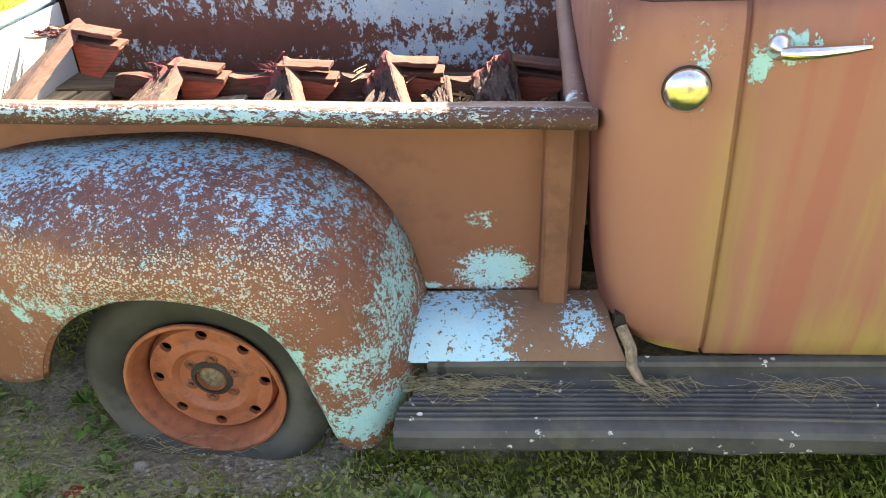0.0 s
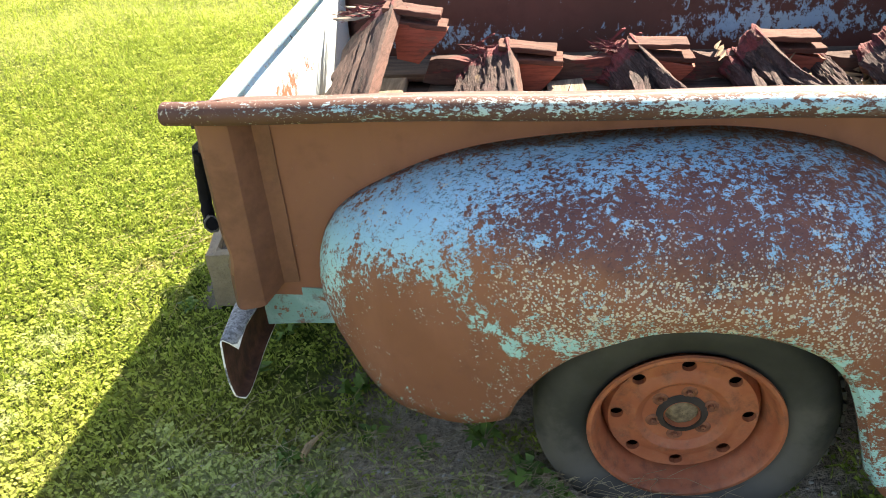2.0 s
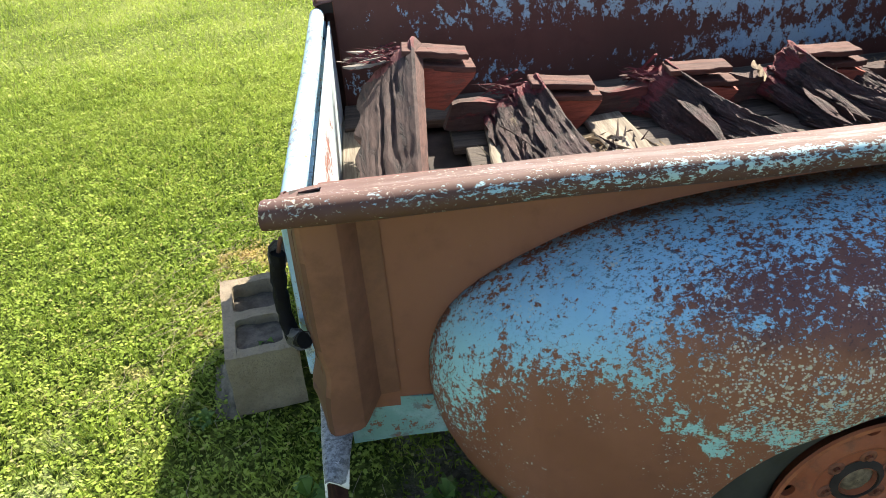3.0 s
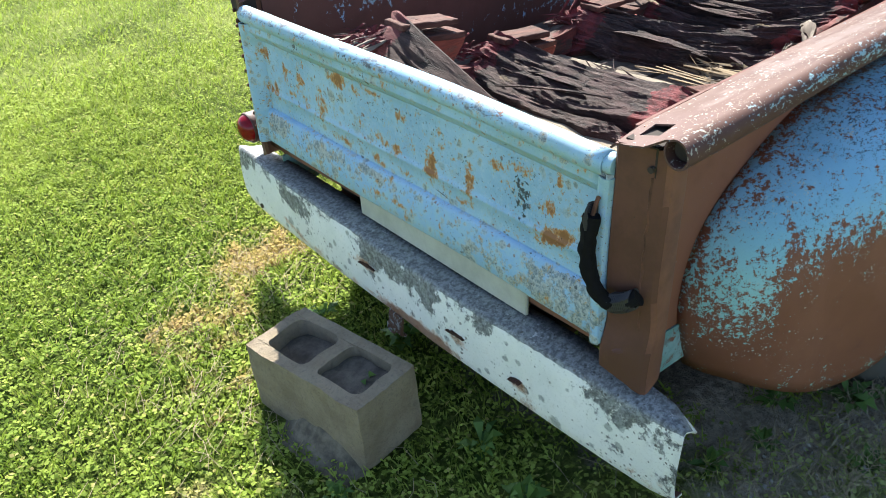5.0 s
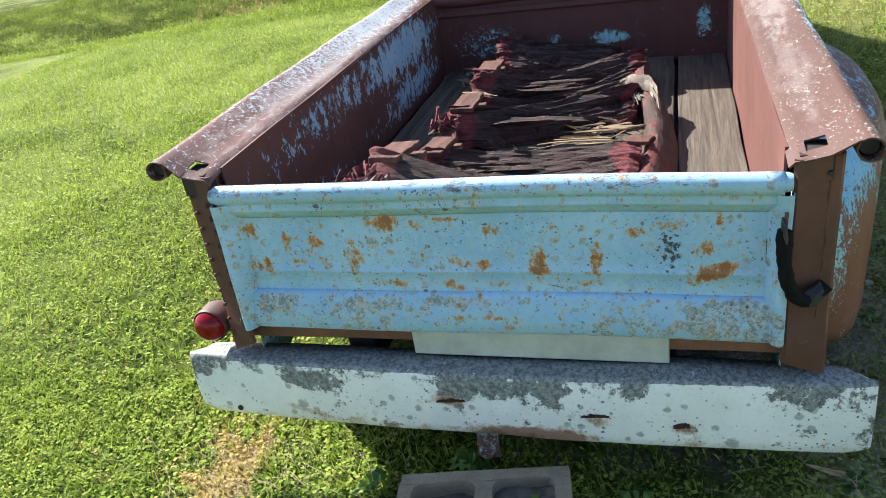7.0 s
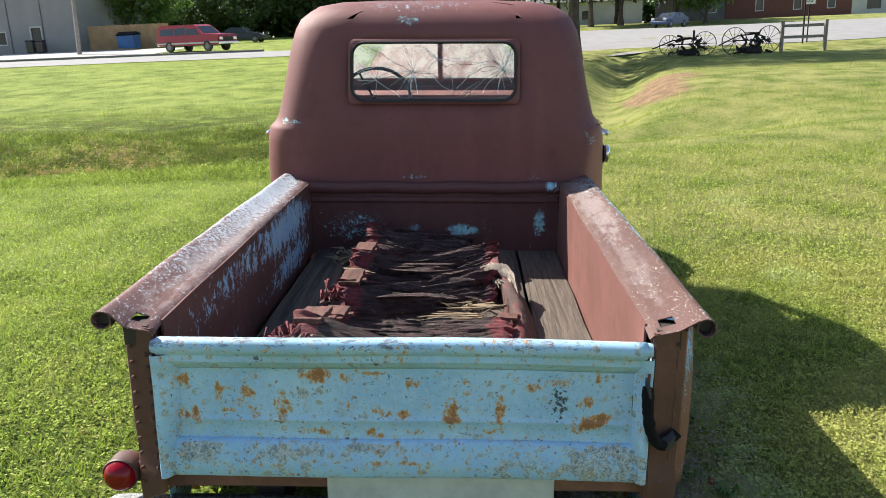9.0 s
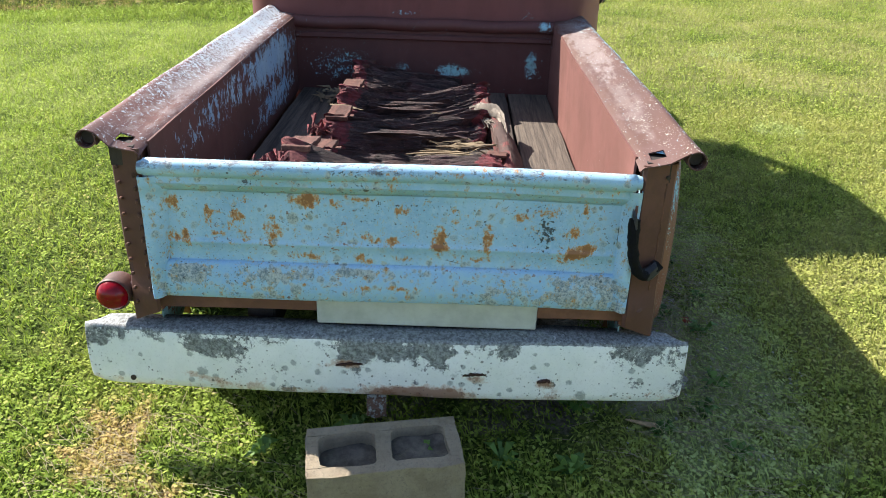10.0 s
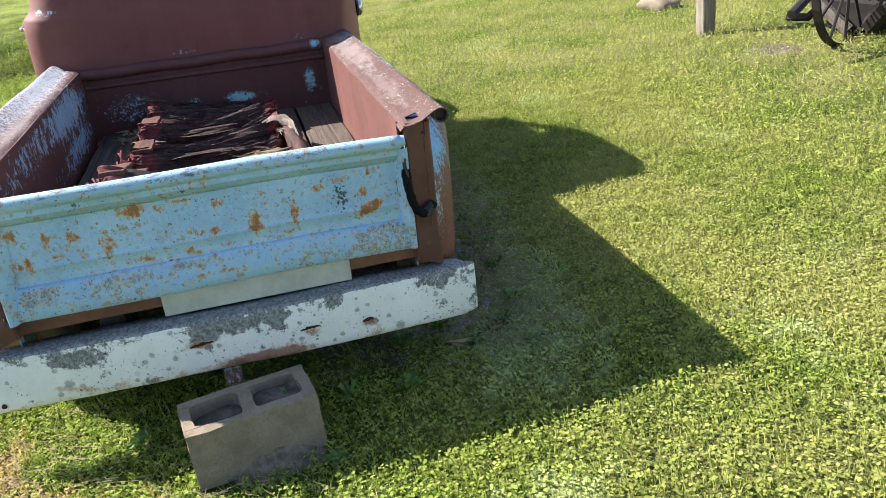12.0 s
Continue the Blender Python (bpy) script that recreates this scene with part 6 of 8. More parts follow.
def rotten_slab(far, near, y_f, y_n, off_f, off_n, thick, seed, sag=0.02, deep=1.0, mat=None):
    """A decayed tread from its far end (x, z) to its near end, with torn edges, splits and hollows."""
    bm = bmesh.new()
    n, m = 96, 46
    front, back = [], []
    for i in range(n + 1):
        f = i / n
        top = Vector((far[0] + (near[0] - far[0]) * f, y_f + (y_n - y_f) * f, far[1] + (near[1] - far[1]) * f - sag * math.sin(math.pi * f)))
        off = Vector((off_f[0] + (off_n[0] - off_f[0]) * f, 0, off_f[1] + (off_n[1] - off_f[1]) * f))
        jag = 0.012 * noise.noise(Vector((f * 7, seed, 0))) + 0.008 * noise.noise(Vector((f * 26, seed, 5))) + 0.005 * noise.noise(Vector((f * 60, seed, 7)))
        ef = min(1, f / 0.04, (1 - f) / 0.04)
        nrm = Vector((-off.z, 0, off.x)).normalized()
        nrm = nrm if nrm.z > 0 else -nrm
        a, b = [], []
        for j in range(m + 1):
            g = j / m
            p = top + off * g
            p.y += 0.035 * noise.noise(Vector((g * 9, seed * 2.1, 3 if f < 0.5 else 8))) * max(0, 1 - min(f, 1 - f) / 0.10)
            if j < 4:
                p += nrm * jag * 0.5 * (1 - j / 4) * deep
                p.z += jag * 0.4 * (1 - j / 4) * deep
            if j > m - 4:
                p += off.normalized() * 0.030 * noise.noise(Vector((f * 10, seed, 9))) * (j - m + 4) / 4
            bend = 0.09 * noise.noise(Vector((f * 1.7, seed, 2))) + 0.03 * noise.noise(Vector((f * 9, g * 3, seed)))
            u = g + bend
            wob = u + 0.05 * noise.noise(Vector((f * 4, seed + 20, u * 2)))
            fib = 0.005 * ridge(Vector((f * 0.9, wob * 3.1, seed))) + 0.005 * ridge(Vector((f * 2.4, wob * 9, seed + 4))) + 0.0045 * ridge(Vector((f * 5, wob * 20, seed + 6)))
            # layers that have peeled off leave ledges
            ledge = noise.noise(Vector((f * 2.4, wob * 3.6, seed + 15)))
            fib -= 0.009 * max(0, min(1, (ledge - 0.05) * 14)) + 0.009 * max(0, min(1, (ledge - 0.30) * 14))
            crack = -0.055 * max(0, noise.noise(Vector((f * 1.2, wob * 7.5, seed + 8))) - 0.24) * 2.4
            hole = -0.045 * max(0, noise.noise(Vector((f * 5, wob * 5, seed + 12))) - 0.32) * 2.4
            calm = min(1, 0.15 + j * 0.28)
            a.append(p + nrm * (thick / 2 + (fib - 0.006 + crack + hole) * deep * calm) * (0.55 + 0.45 * ef) * (0.6 if j in (0, m) else 1))
            b.append(p - nrm * thick / 2)
        front.append(a)
        back.append(b[::3] + ([b[-1]] if m % 3 else []))
    rows = [fa + bb[::-1] for fa, bb in zip(front, back)]
    vs = [[bm.verts.new(p) for p in r] for r in rows]
    k = len(rows[0])
    for r0, r1 in zip(vs, vs[1:]):
        for j in range(k):
            bm.faces.new((r0[j], r0[(j + 1) % k], r1[(j + 1) % k], r1[j])).material_index = 1 if j >= m else 0
    bm.faces.new(vs[0])
    bm.faces.new(vs[-1][::-1])
    return part("tread", bm, [mat or M_rot, M_tread_edge], stair, "charcoal-grey rotted tread, split along the grain", True, 40)


M_tread_edge = weathered_wood("pinkish_sawn_edge", (0.165, 0.082, 0.062), (0.070, 0.034, 0.027), (1, 0.06, 1), split=0.46, scale=48, red=0.34, red_color=(0.25, 0.075, 0.055))
M_tread_worn = weathered_wood("worn_brown_tread", (0.092, 0.052, 0.043), (0.022, 0.012, 0.011), (1, 0.11, 1), split=0.56, scale=44, red=0.12, red_color=(0.19, 0.05, 0.048), red_spots=[((-1.68, 0.33, 0.78), (0.3, 0.13, 0.2), 0.75)])
rotten_slab((-1.656, 0.845), (-1.695, 0.632), 0.315, -0.30, (-0.165, -0.135), (-0.160, -0.062), 0.045, 1, 0.0, 0.30, M_tread_worn)
rotten_slab((-1.305, 0.700), (-1.235, 0.655), 0.315, -0.32, (-0.165, -0.125), (-0.225, -0.070), 0.060, 2, 0.026, 0.85)
rotten_slab((-0.915, 0.700), (-0.690, 0.670), 0.320, -0.29, (-0.095, -0.130), (-0.12, -0.105), 0.060, 3, 0.034, 0.85)
rotten_slab((-0.545, 0.722), (-0.360, 0.705), 0.320, -0.30, (-0.095, -0.130), (-0.12, -0.110), 0.060, 4, 0.046, 0.85)
rotten_slab((-0.125, 0.735), (-0.06, 0.640), 0.300, -0.18, (-0.13, -0.10), (-0.15, -0.05), 0.038, 5, 0.01)
rotten_slab((-0.34, 0.640), (-0.26, 0.605), 0.300, -0.24, (-0.12, -0.06), (-0.14, -0.04), 0.030, 6, 0.01)

# far stringer with its sawn teeth and cleats
for i, (x, z) in enumerate(((-1.675, 0.822), (-1.315, 0.690), (-0.910, 0.690), (-0.530, 0.702), (-0.10, 0.705))):
    bm = bmesh.new()
    prism(bm, [(x + 0.010, z - 0.030), (x + 0.175, z - 0.060), (x + 0.165, z - 0.075), (x + 0.075, z - 0.165), (x + 0.01, z - 0.15)], 0.235, 0.275, "y", 3)
    rough_up(bm, 0.006, 20)
    part("stringer_tooth", bm, M_tooth, stair, "brick-red painted stringer tooth")
    for dz, x0, x1 in ((0.004, -0.03, 0.155), (-0.030, 0.005, 0.178)):
        bm = bmesh.new()
        box(bm, x + x0, x + x1, 0.232 + 0.012 * (dz > 0), 0.325, z + dz - 0.009, z + dz + 0.007, 0.002, Matrix.Identity(4))
        bmesh.ops.subdivide_edges(bm, edges=[e for e in bm.edges if abs((e.verts[0].co - e.verts[1].co).x) > 0.1], cuts=8)
        bmesh.ops.subdivide_edges(bm, edges=[e for e in bm.edges if abs((e.verts[0].co - e.verts[1].co).y) > 0.05], cuts=4)
        bmesh.ops.transform(bm, matrix=Matrix.Translation((x, 0.27, z)) @ Matrix.Rotation(radians(9 if i == 0 else 4 + 3 * rng.uniform(-1, 1)), 4, "Y") @ Matrix.Rotation(radians(rng.uniform(-5, 5)), 4, "Z") @ Matrix.Translation((-x, -0.27, -z)), verts=bm.verts)
        rough_up(bm, 0.003, 18)
        rough_up(bm, 0.0018, 60)
        part("cleat", bm, M_plank_end, stair, "worn pinkish-brown cleat board")
for a, b in ((-1.60, -1.10), (-1.20, -0.62), (-0.75, -0.05)):
    bm = bmesh.new()
    prism(bm, [(a, 0.57), (b, 0.565), (b - 0.02, 0.63), (a + 0.03, 0.645)], 0.285, 0.325, "y")
    bmesh.ops.subdivide_edges(bm, edges=[e for e in bm.edges if abs((e.verts[0].co - e.verts[1].co).x) > 0.3], cuts=16)
    rough_up(bm, 0.016, 12)
    rough_up(bm, 0.006, 40)
    part("far_stringer", bm, M_redwood, stair, "rotted dark red stringer", True)


def near_stringer(x0, x1, y0, bulge, z0, z1, lean):
    """A bowed board on edge, leaning outward, with a ragged top."""
    bm, rings, n = bmesh.new(), [], 44
    for i in range(n + 1):
        f = i / n
        x = x0 + (x1 - x0) * f
        yt = y0 - bulge * math.sin(math.pi * (0.10 + 0.80 * f))
        top = z0 + (z1 - z0) * f + 0.006 * noise.noise(Vector((f * 12, x0, 1))) + 0.004 * noise.noise(Vector((f * 40, x0, 2)))
        h = top - 0.558
        out = [(x, yt + 0.032, 0.560), (x, yt - lean, 0.558)]
        for q in range(1, 6):
            g = q / 6
            out.append((x, yt - lean * (1 - g) - 0.010 * math.sin(math.pi * g), 0.558 + h * g + 0.002 * noise.noise(Vector((f * 9, g * 5, 3)))))
        out += [(x, yt, top), (x, yt + 0.018, top + 0.003 * math.sin(26 * f)), (x, yt + 0.034, top - 0.012)]
        rings.append([bm.verts.new(p) for p in out])
    k = len(rings[0])
    for r0, r1 in zip(rings, rings[1:]):
        for j in range(k):
            bm.faces.new((r0[j], r0[(j + 1) % k], r1[(j + 1) % k], r1[j]))
    bm.faces.new(rings[0])
    bm.faces.new(rings[-1][::-1])
    rough_up(bm, 0.004, 16)
    part("near_stringer", bm, M_redwood, stair, "bowed red-painted stringer board", True, 50)


near_stringer(-1.46, -0.70, -0.318, 0.048, 0.630, 0.655, 0.060)
near_stringer(-0.72, -0.27, -0.285, 0.020, 0.645, 0.672, 0.030)
for x, y, z, yaw, s in ((-1.17, -0.318, 0.650, -8, 0.9), (-0.33, -0.28, 0.690, 4, 0.8)):
    bm = bmesh.new()
    box(bm, x - 0.055 * s, x + 0.055 * s, y - 0.032, y + 0.040, z - 0.005, z + 0.005, 0.0015)
    bmesh.ops.subdivide_edges(bm, edges=bm.edges[:], cuts=3, use_grid_fill=True)
    rough_up(bm, 0.004, 20)
    rough_up(bm, 0.002, 60)
    bmesh.ops.transform(bm, matrix=Matrix.Translation((x, y, z)) @ Matrix.Rotation(radians(yaw), 4, "Z") @ Matrix.Rotation(radians(10), 4, "Y") @ Matrix.Translation((-x, -y, -z)), verts=bm.verts)
    part("cleat", bm, M_plank_end, stair, "worn pinkish-brown cleat board")
# pale fan of wood torn away from the stringer
for q, (dx, dy, dz, wide, lean) in enumerate(((0, 0, -0.004, 0.024, 0.0), (0.03, 0.018, 0.002, 0.013, 0.3), (-0.05, -0.006, -0.012, 0.012, -0.2))):
    bm = bmesh.new()
    curl = [Vector((-0.600, -0.245, 0.650)), Vector((-0.645, -0.285, 0.676)), Vector((-0.70, -0.332, 0.682)), Vector((-0.77, -0.358, 0.664)), Vector((-0.84, -0.362, 0.642)), Vector((-0.90, -0.348, 0.622))]
    curl = [curl[int(t)].lerp(curl[min(int(t) + 1, 5)], t % 1) + Vector((dx, dy, dz * math.sin(math.pi * t / 5))) for t in [5 * i / 26 for i in range(27)]]
    rings = []
    for i, p in enumerate(curl):
        w = wide * math.sin(math.pi * (0.10 + 0.84 * i / 26)) + 0.006 * noise.noise(p * 50 + Vector((q, 0, 0)))
        ax = Vector((0, -math.sin(lean), math.cos(lean)))
        no = Vector((0.003, math.cos(lean), math.sin(lean))) * 0.004
        rings.append([bm.verts.new(p + d) for d in (-ax * w + no, -ax * w * 0.6 - no, ax * w * 0.5 - no, ax * w, ax * w * 0.4 + no)])
    for r0, r1 in zip(rings, rings[1:]):
        for j in range(5):
            bm.faces.new((r0[j], r0[(j + 1) % 5], r1[(j + 1) % 5], r1[j]))
    bm.faces.new(rings[0])
    bm.faces.new(rings[-1][::-1])
    part("torn_curl", bm, M_bare, stair, "pale curl of torn bare wood", True, 50)


def shards(name, places, mat, seed, label, length=(0.04, 0.14), thick=(0.003, 0.010), parent=stair, flat=0.25, swing=38):
    """Loose splinters round given places: (x, y, z, spread, count, heading)."""
    r, bm = random.Random(seed), bmesh.new()
    for x, y, z, spread, count, heading in places:
        for _ in range(count):
            l, t = r.uniform(*length), r.uniform(*thick)
            m = pose(x + r.gauss(0, spread), y + r.gauss(0, spread), z + abs(r.gauss(0, spread * 0.2)), r.uniform(-20, 20), r.gauss(0, 30) * flat * 2, heading + r.gauss(0, swing))
            prof = [(-l / 2, -t, -t / 2), (-l / 2, t, -t / 3), (-l / 2 + 0.01, 0, t), (l / 2, 0, 0)]
            v = [bm.verts.new(m @ Vector(p)) for p in prof]
            for f in ((0, 1, 2), (0, 3, 1), (1, 3, 2), (2, 3, 0)):
                bm.faces.new([v[q] for q in f])
    ob = part(name, bm, mat, parent, label)
    return tagged(ob, kind="stuff")


def slivers(name, places, mat, seed, label, width=(0.004, 0.011)):
    """Long bent strips split off along the grain: (x, y, z, spread, count, length, heading)."""
    r, bm = random.Random(seed), bmesh.new()
    for x, y, z, spread, count, length, heading in places:
        for _ in range(count):
            l, w, t = length * r.uniform(0.5, 1.2), r.uniform(*width), r.uniform(0.0015, 0.004)
            m = pose(x + r.gauss(0, spread), y + r.gauss(0, spread * 2), z + r.uniform(-0.012, 0.006), r.uniform(-25, 25), r.gauss(0, 3), heading + r.gauss(0, 5))
            bow, lift, rings = r.uniform(-0.05, 0.05), r.uniform(-0.03, 0.03), []
            for i in range(9):
                f = i / 8 - 0.5
                ww = w * (0.25 + 0.75 * math.cos(math.pi * f) ** 0.6) * r.uniform(0.75, 1.15)
                c = Vector((f * l, bow * l * math.cos(math.pi * f), lift * l * abs(2 * f) ** 2.5))
                rings.append([bm.verts.new(m @ (c + Vector(d))) for d in ((0, -ww, 0), (0, ww * 0.2, t), (0, ww, 0), (0, 0, -t))])
            for a, b in zip(rings, rings[1:]):
                for j in range(4):
                    bm.faces.new((a[j], a[(j + 1) % 4], b[(j + 1) % 4], b[j]))
            bm.faces.new(rings[0][::-1])
            bm.faces.new(rings[-1])
    return tagged(part(name, bm, mat, stair, label), kind="stuff")


slivers("pale_sliver_litter", [(-1.00, -0.10, 0.600, 0.022, 5, 0.22, 92), (-0.95, -0.22, 0.605, 0.018, 5, 0.16, 95), (-0.66, 0.27, 0.665, 0.012, 4, 0.10, 70)], M_splinter, 51, "long pale split slivers of wood")
slivers("dark_sliver_litter", [(-1.36, 0.0, 0.645, 0.020, 5, 0.30, 90), (-0.92, 0.05, 0.640, 0.02, 5, 0.30, 86), (-0.56, 0.05, 0.650, 0.02, 5, 0.30, 85)], M_rot, 52, "dark split slivers of rotten wood", (0.005, 0.014))
shards("pale_splinter_litter", [(-0.88, -0.12, 0.586, 0.030, 16, 89), (-0.92, -0.22, 0.588, 0.030, 16, 91), (-0.50, -0.05, 0.60, 0.02, 8, 87), (-0.47, 0.27, 0.66, 0.02, 14, 60)],
       M_splinter, 3, "pale splintered wood fibres", length=(0.04, 0.14), thick=(0.002, 0.006), swing=16)
shards("torn_fibre_litter", [(-0.74, -0.30, 0.645, 0.016, 26, 20), (-0.80, -0.32, 0.635, 0.016, 22, 15), (-1.30, -0.315, 0.630, 0.010, 8, 20), (-0.36, -0.28, 0.675, 0.015, 20, 40)],
       M_bare, 13, "bleached torn wood fibres", length=(0.03, 0.08), thick=(0.0012, 0.0030), swing=12, flat=0.3)
shards("dark_splinter_litter", [(-1.76, 0.33, 0.79, 0.034, 90, 175), (-1.40, 0.34, 0.66, 0.02, 40, 170), (-0.98, 0.34, 0.66, 0.02, 40, 170), (-0.75, -0.1, 0.585, 0.07, 60, 85), (-0.35, -0.1, 0.585, 0.08, 60, 80), (-1.15, 0.1, 0.588, 0.05, 12, 85), (-1.86, -0.16, 0.585, 0.028, 50, 95), (-0.20, 0.0, 0.58, 0.08, 40, 70)],
       M_rot, 4, "dark rotten wood fragments", length=(0.04, 0.15), thick=(0.003, 0.008), swing=20)
slivers("torn_end_litter", [(-1.80, 0.33, 0.80, 0.020, 12, 0.13, 172), (-1.85, -0.10, 0.60, 0.016, 10, 0.26, 80), (-1.86, -0.28, 0.60, 0.014, 8, 0.20, 97)], M_bare, 57, "bleached strips torn from the first tread", (0.004, 0.013))
slivers("red_strip_litter", [(-1.83, -0.22, 0.585, 0.020, 9, 0.24, 88), (-1.40, 0.335, 0.655, 0.012, 5, 0.10, 160), (-1.00, 0.335, 0.655, 0.012, 5, 0.10, 165)], M_redwood, 58, "dark red strips of broken wood", (0.006, 0.016))
chips = thing("wood_chips", "heap of broken weathered wood chips on the bed floor", "wood chips", TRUCK.copy())
shards("chip_litter", [(-0.22, 0.18, 0.565, 0.09, 120, 20), (-0.10, 0.35, 0.562, 0.07, 50, 20), (-0.30, -0.05, 0.565, 0.08, 60, 40), (-1.20, 0.05, 0.562, 0.07, 30, 0), (-1.45, 0.05, 0.562, 0.05, 16, 90)], M_splinter, 8, "", parent=chips, length=(0.03, 0.12), thick=(0.004, 0.011))
for i, (x0, x1, y0, y1, yaw) in enumerate(((-1.775, -1.655, -0.56, 0.47, 2), (-1.50, -1.36, -0.42, 0.30, -3), (-1.90, -1.80, -0.5, 0.5, 1), (-1.175, -1.055, -0.29, 0.27, 4))):
    bm = bmesh.new()
    box(bm, x0, x1, y0, y1, 0.5625 if i % 2 else 0.514, 0.582 if i % 2 else 0.548, 0.004)
    bmesh.ops.subdivide_edges(bm, edges=[e for e in bm.edges if abs((e.verts[0].co - e.verts[1].co).y) > 0.4], cuts=14)
    rough_up(bm, 0.006, 9)
    c = Vector(((x0 + x1) / 2, (y0 + y1) / 2, 0.54))
    bmesh.ops.transform(bm, matrix=Matrix.Translation(c) @ Matrix.Rotation(radians(yaw), 4, "Z") @ Matrix.Translation(-c), verts=bm.verts)
    ob = link_mesh("loose_board", bm, M_floor_pale)
    ob.matrix_world = TRUCK
    tagged(ob, "loose pale board lying across the bed", "board", "loose boards in the bed")

# twig and straw by the running board
twig = thing("dead_twig", "pale dead twig caught between cab and running board", "twig", TRUCK.copy())
bm = bmesh.new()
tube(bm, [(0.175, -0.80, 0.395), (0.198, -0.838, 0.36), (0.205, -0.856, 0.32), (0.222, -0.872, 0.288), (0.25, -0.89, 0.278)], [0.016, 0.014, 0.012, 0.010, 0.004], 8)
rough_up(bm, 0.006, 40)
part("stem", bm, plain("pale_dead_wood", (0.24, 0.185, 0.135), 0.9, vary=0.5, scale=40), twig, "", True)


def straw(name, places, seed, label, matrix=None):
    r, bm = random.Random(seed), bmesh.new()
    for x, y, z, sx, sy, count, heading in places:
        for _ in range(count):
            l, a = r.uniform(0.04, 0.13), radians(heading + r.gauss(0, 28))
            c = Vector((x + r.gauss(0, sx), y + r.gauss(0, sy), z + abs(r.gauss(0, 0.006))))
            d = Vector((math.cos(a), math.sin(a), r.uniform(-0.03, 0.06))) * l / 2
            b = Vector((r.uniform(-0.02, 0.02), r.uniform(-0.02, 0.02), r.uniform(0, 0.012)))
            tube(bm, [c - d, c + b, c + d], 0.0007, 3, False)
    ob = link_mesh(name, bm, M_straw)
    if matrix is not None:
        ob.matrix_world = matrix
    return tagged(ob, label, "dead grass", kind="stuff")


straw("dead_grass_on_board", [(-0.25, -0.885, 0.250, 0.06, 0.020, 120, 10), (-0.12, -0.875, 0.258, 0.08, 0.010, 50, 0), (0.255, -0.885, 0.275, 0.04, 0.016, 80, -15), (0.62, -0.885, 0.292, 0.08, 0.016, 50, 0)], 21, "dry grass stems caught on the running board", TRUCK)

# ---- concrete block ----
def make_concrete():
    k = Nodes("old_concrete")
    n, f = k.noise(9, 8, 0.7), k.noise(120, 5, 0.75)
    c = k.mix(k.step(n, 0.3, 0.7), (0.22, 0.175, 0.118), (0.34, 0.28, 0.20))
    c = k.mix(k.mul(k.step(f, 0.5, 0.7), 0.5), c, (0.13, 0.115, 0.09))
    c = k.mix(k.mul(k.step(k.noise(5, 7, 0.7), 0.55, 0.7), 0.6), c, (0.15, 0.14, 0.105))
    pit = k.step(k.noise(65, 4, 0.8), 0.36, 0.30)
    return k.done(c, 0.92, k.add(k.add(n, f), k.mul(pit, -1.0)), 1.0, 0.006)


M_concrete = make_concrete()
M_soil = plain("grey_soil", (0.115, 0.10, 0.082), 0.95, vary=0.45, scale=25, bump=0.8, depth=0.006)
BL = pose(-2.198, 2.272, 0.004, 1.0, 0, 9.8)
block = thing("concrete_block", "weathered two-cell concrete block standing on the grass", "concrete block", BL)
bm = bmesh.new()
hx, hy, hz = 0.096, 0.1985, 0.198
# solid walls as prisms: two long sides, two ends, one web
bw = bmesh.new()
w, r_ = hx - 0.032, 0.024
bow_ = [(-w + r_ * (1 - math.cos(q)), r_ * (1 - math.sin(q))) for q in [math.pi / 2 * i / 5 for i in range(6)]]
bow_ += [(-x, y) for x, y in bow_[::-1]]
for x0 in (-hx, w):
    box(bw, x0, x0 + 0.032, -hy, hy, 0, hz)
for sy in (-1, 1):
    prism(bw, [(-w, sy * hy)] + [(x, sy * (hy - 0.034 - y)) for x, y in bow_] + [(w, sy * hy)], 0, hz, "z")
prism(bw, [(x, 0.019 + y) for x, y in bow_] + [(x, -0.019 - y) for x, y in bow_[::-1]], 0, hz - 0.002, "z")
bmesh.ops.remove_doubles(bw, verts=bw.verts, dist=0.0005)
bmesh.ops.subdivide_edges(bw, edges=bw.edges[:], cuts=5, use_grid_fill=True)
rough_up(bw, 0.0035, 14)
rough_up(bw, 0.0030, 40)
for v in bw.verts:
    if v.co.z > hz * 0.8 and abs(v.co.x) > hx * 0.8:
        v.co.z -= 0.012 * max(0, noise.noise(v.co * 11) - 0.15)
part("block_shell", bw, M_concrete, block, "", True, 35)
for yc, depth in ((-0.09, 0.172), (0.09, 0.152)):
    bm = bmesh.new()
    bmesh.ops.create_grid(bm, x_segments=14, y_segments=14, size=0.5, matrix=Matrix.Translation((0, yc, depth)) @ Matrix.Diagonal((0.135, 0.15, 1, 1)))
    rough_up(bm, 0.012, 22)
    part("soil_fill", bm, M_soil, block, "grey soil in the cell", True)

bm = bmesh.new()
rows = []
for i in range(25):
    row = []
    for j in range(17):
        u, v = i / 24, j / 16
        x, y = -hx + 0.010 - 0.085 * v, -0.190 + 0.30 * u
        h = 0.085 * math.sin(math.pi * min(1, u * 1.02)) ** 0.8 * (1 - v) ** 1.3 + 0.014 * noise.noise(Vector((x * 22, y * 22, 1))) * (1 - v)
        row.append((x, y, h - 0.016 + 0.006 * noise.noise(Vector((x * 70, y * 70, 2)))))
    rows.append(row)
grid(bm, rows)
mound = link_mesh("soil_mound", bm, plain("dry_brown_soil", (0.17, 0.145, 0.105), 0.95, vary=0.45, scale=30, bump=0.9, depth=0.006), None, "", True, 60)
mound.matrix_world = BL
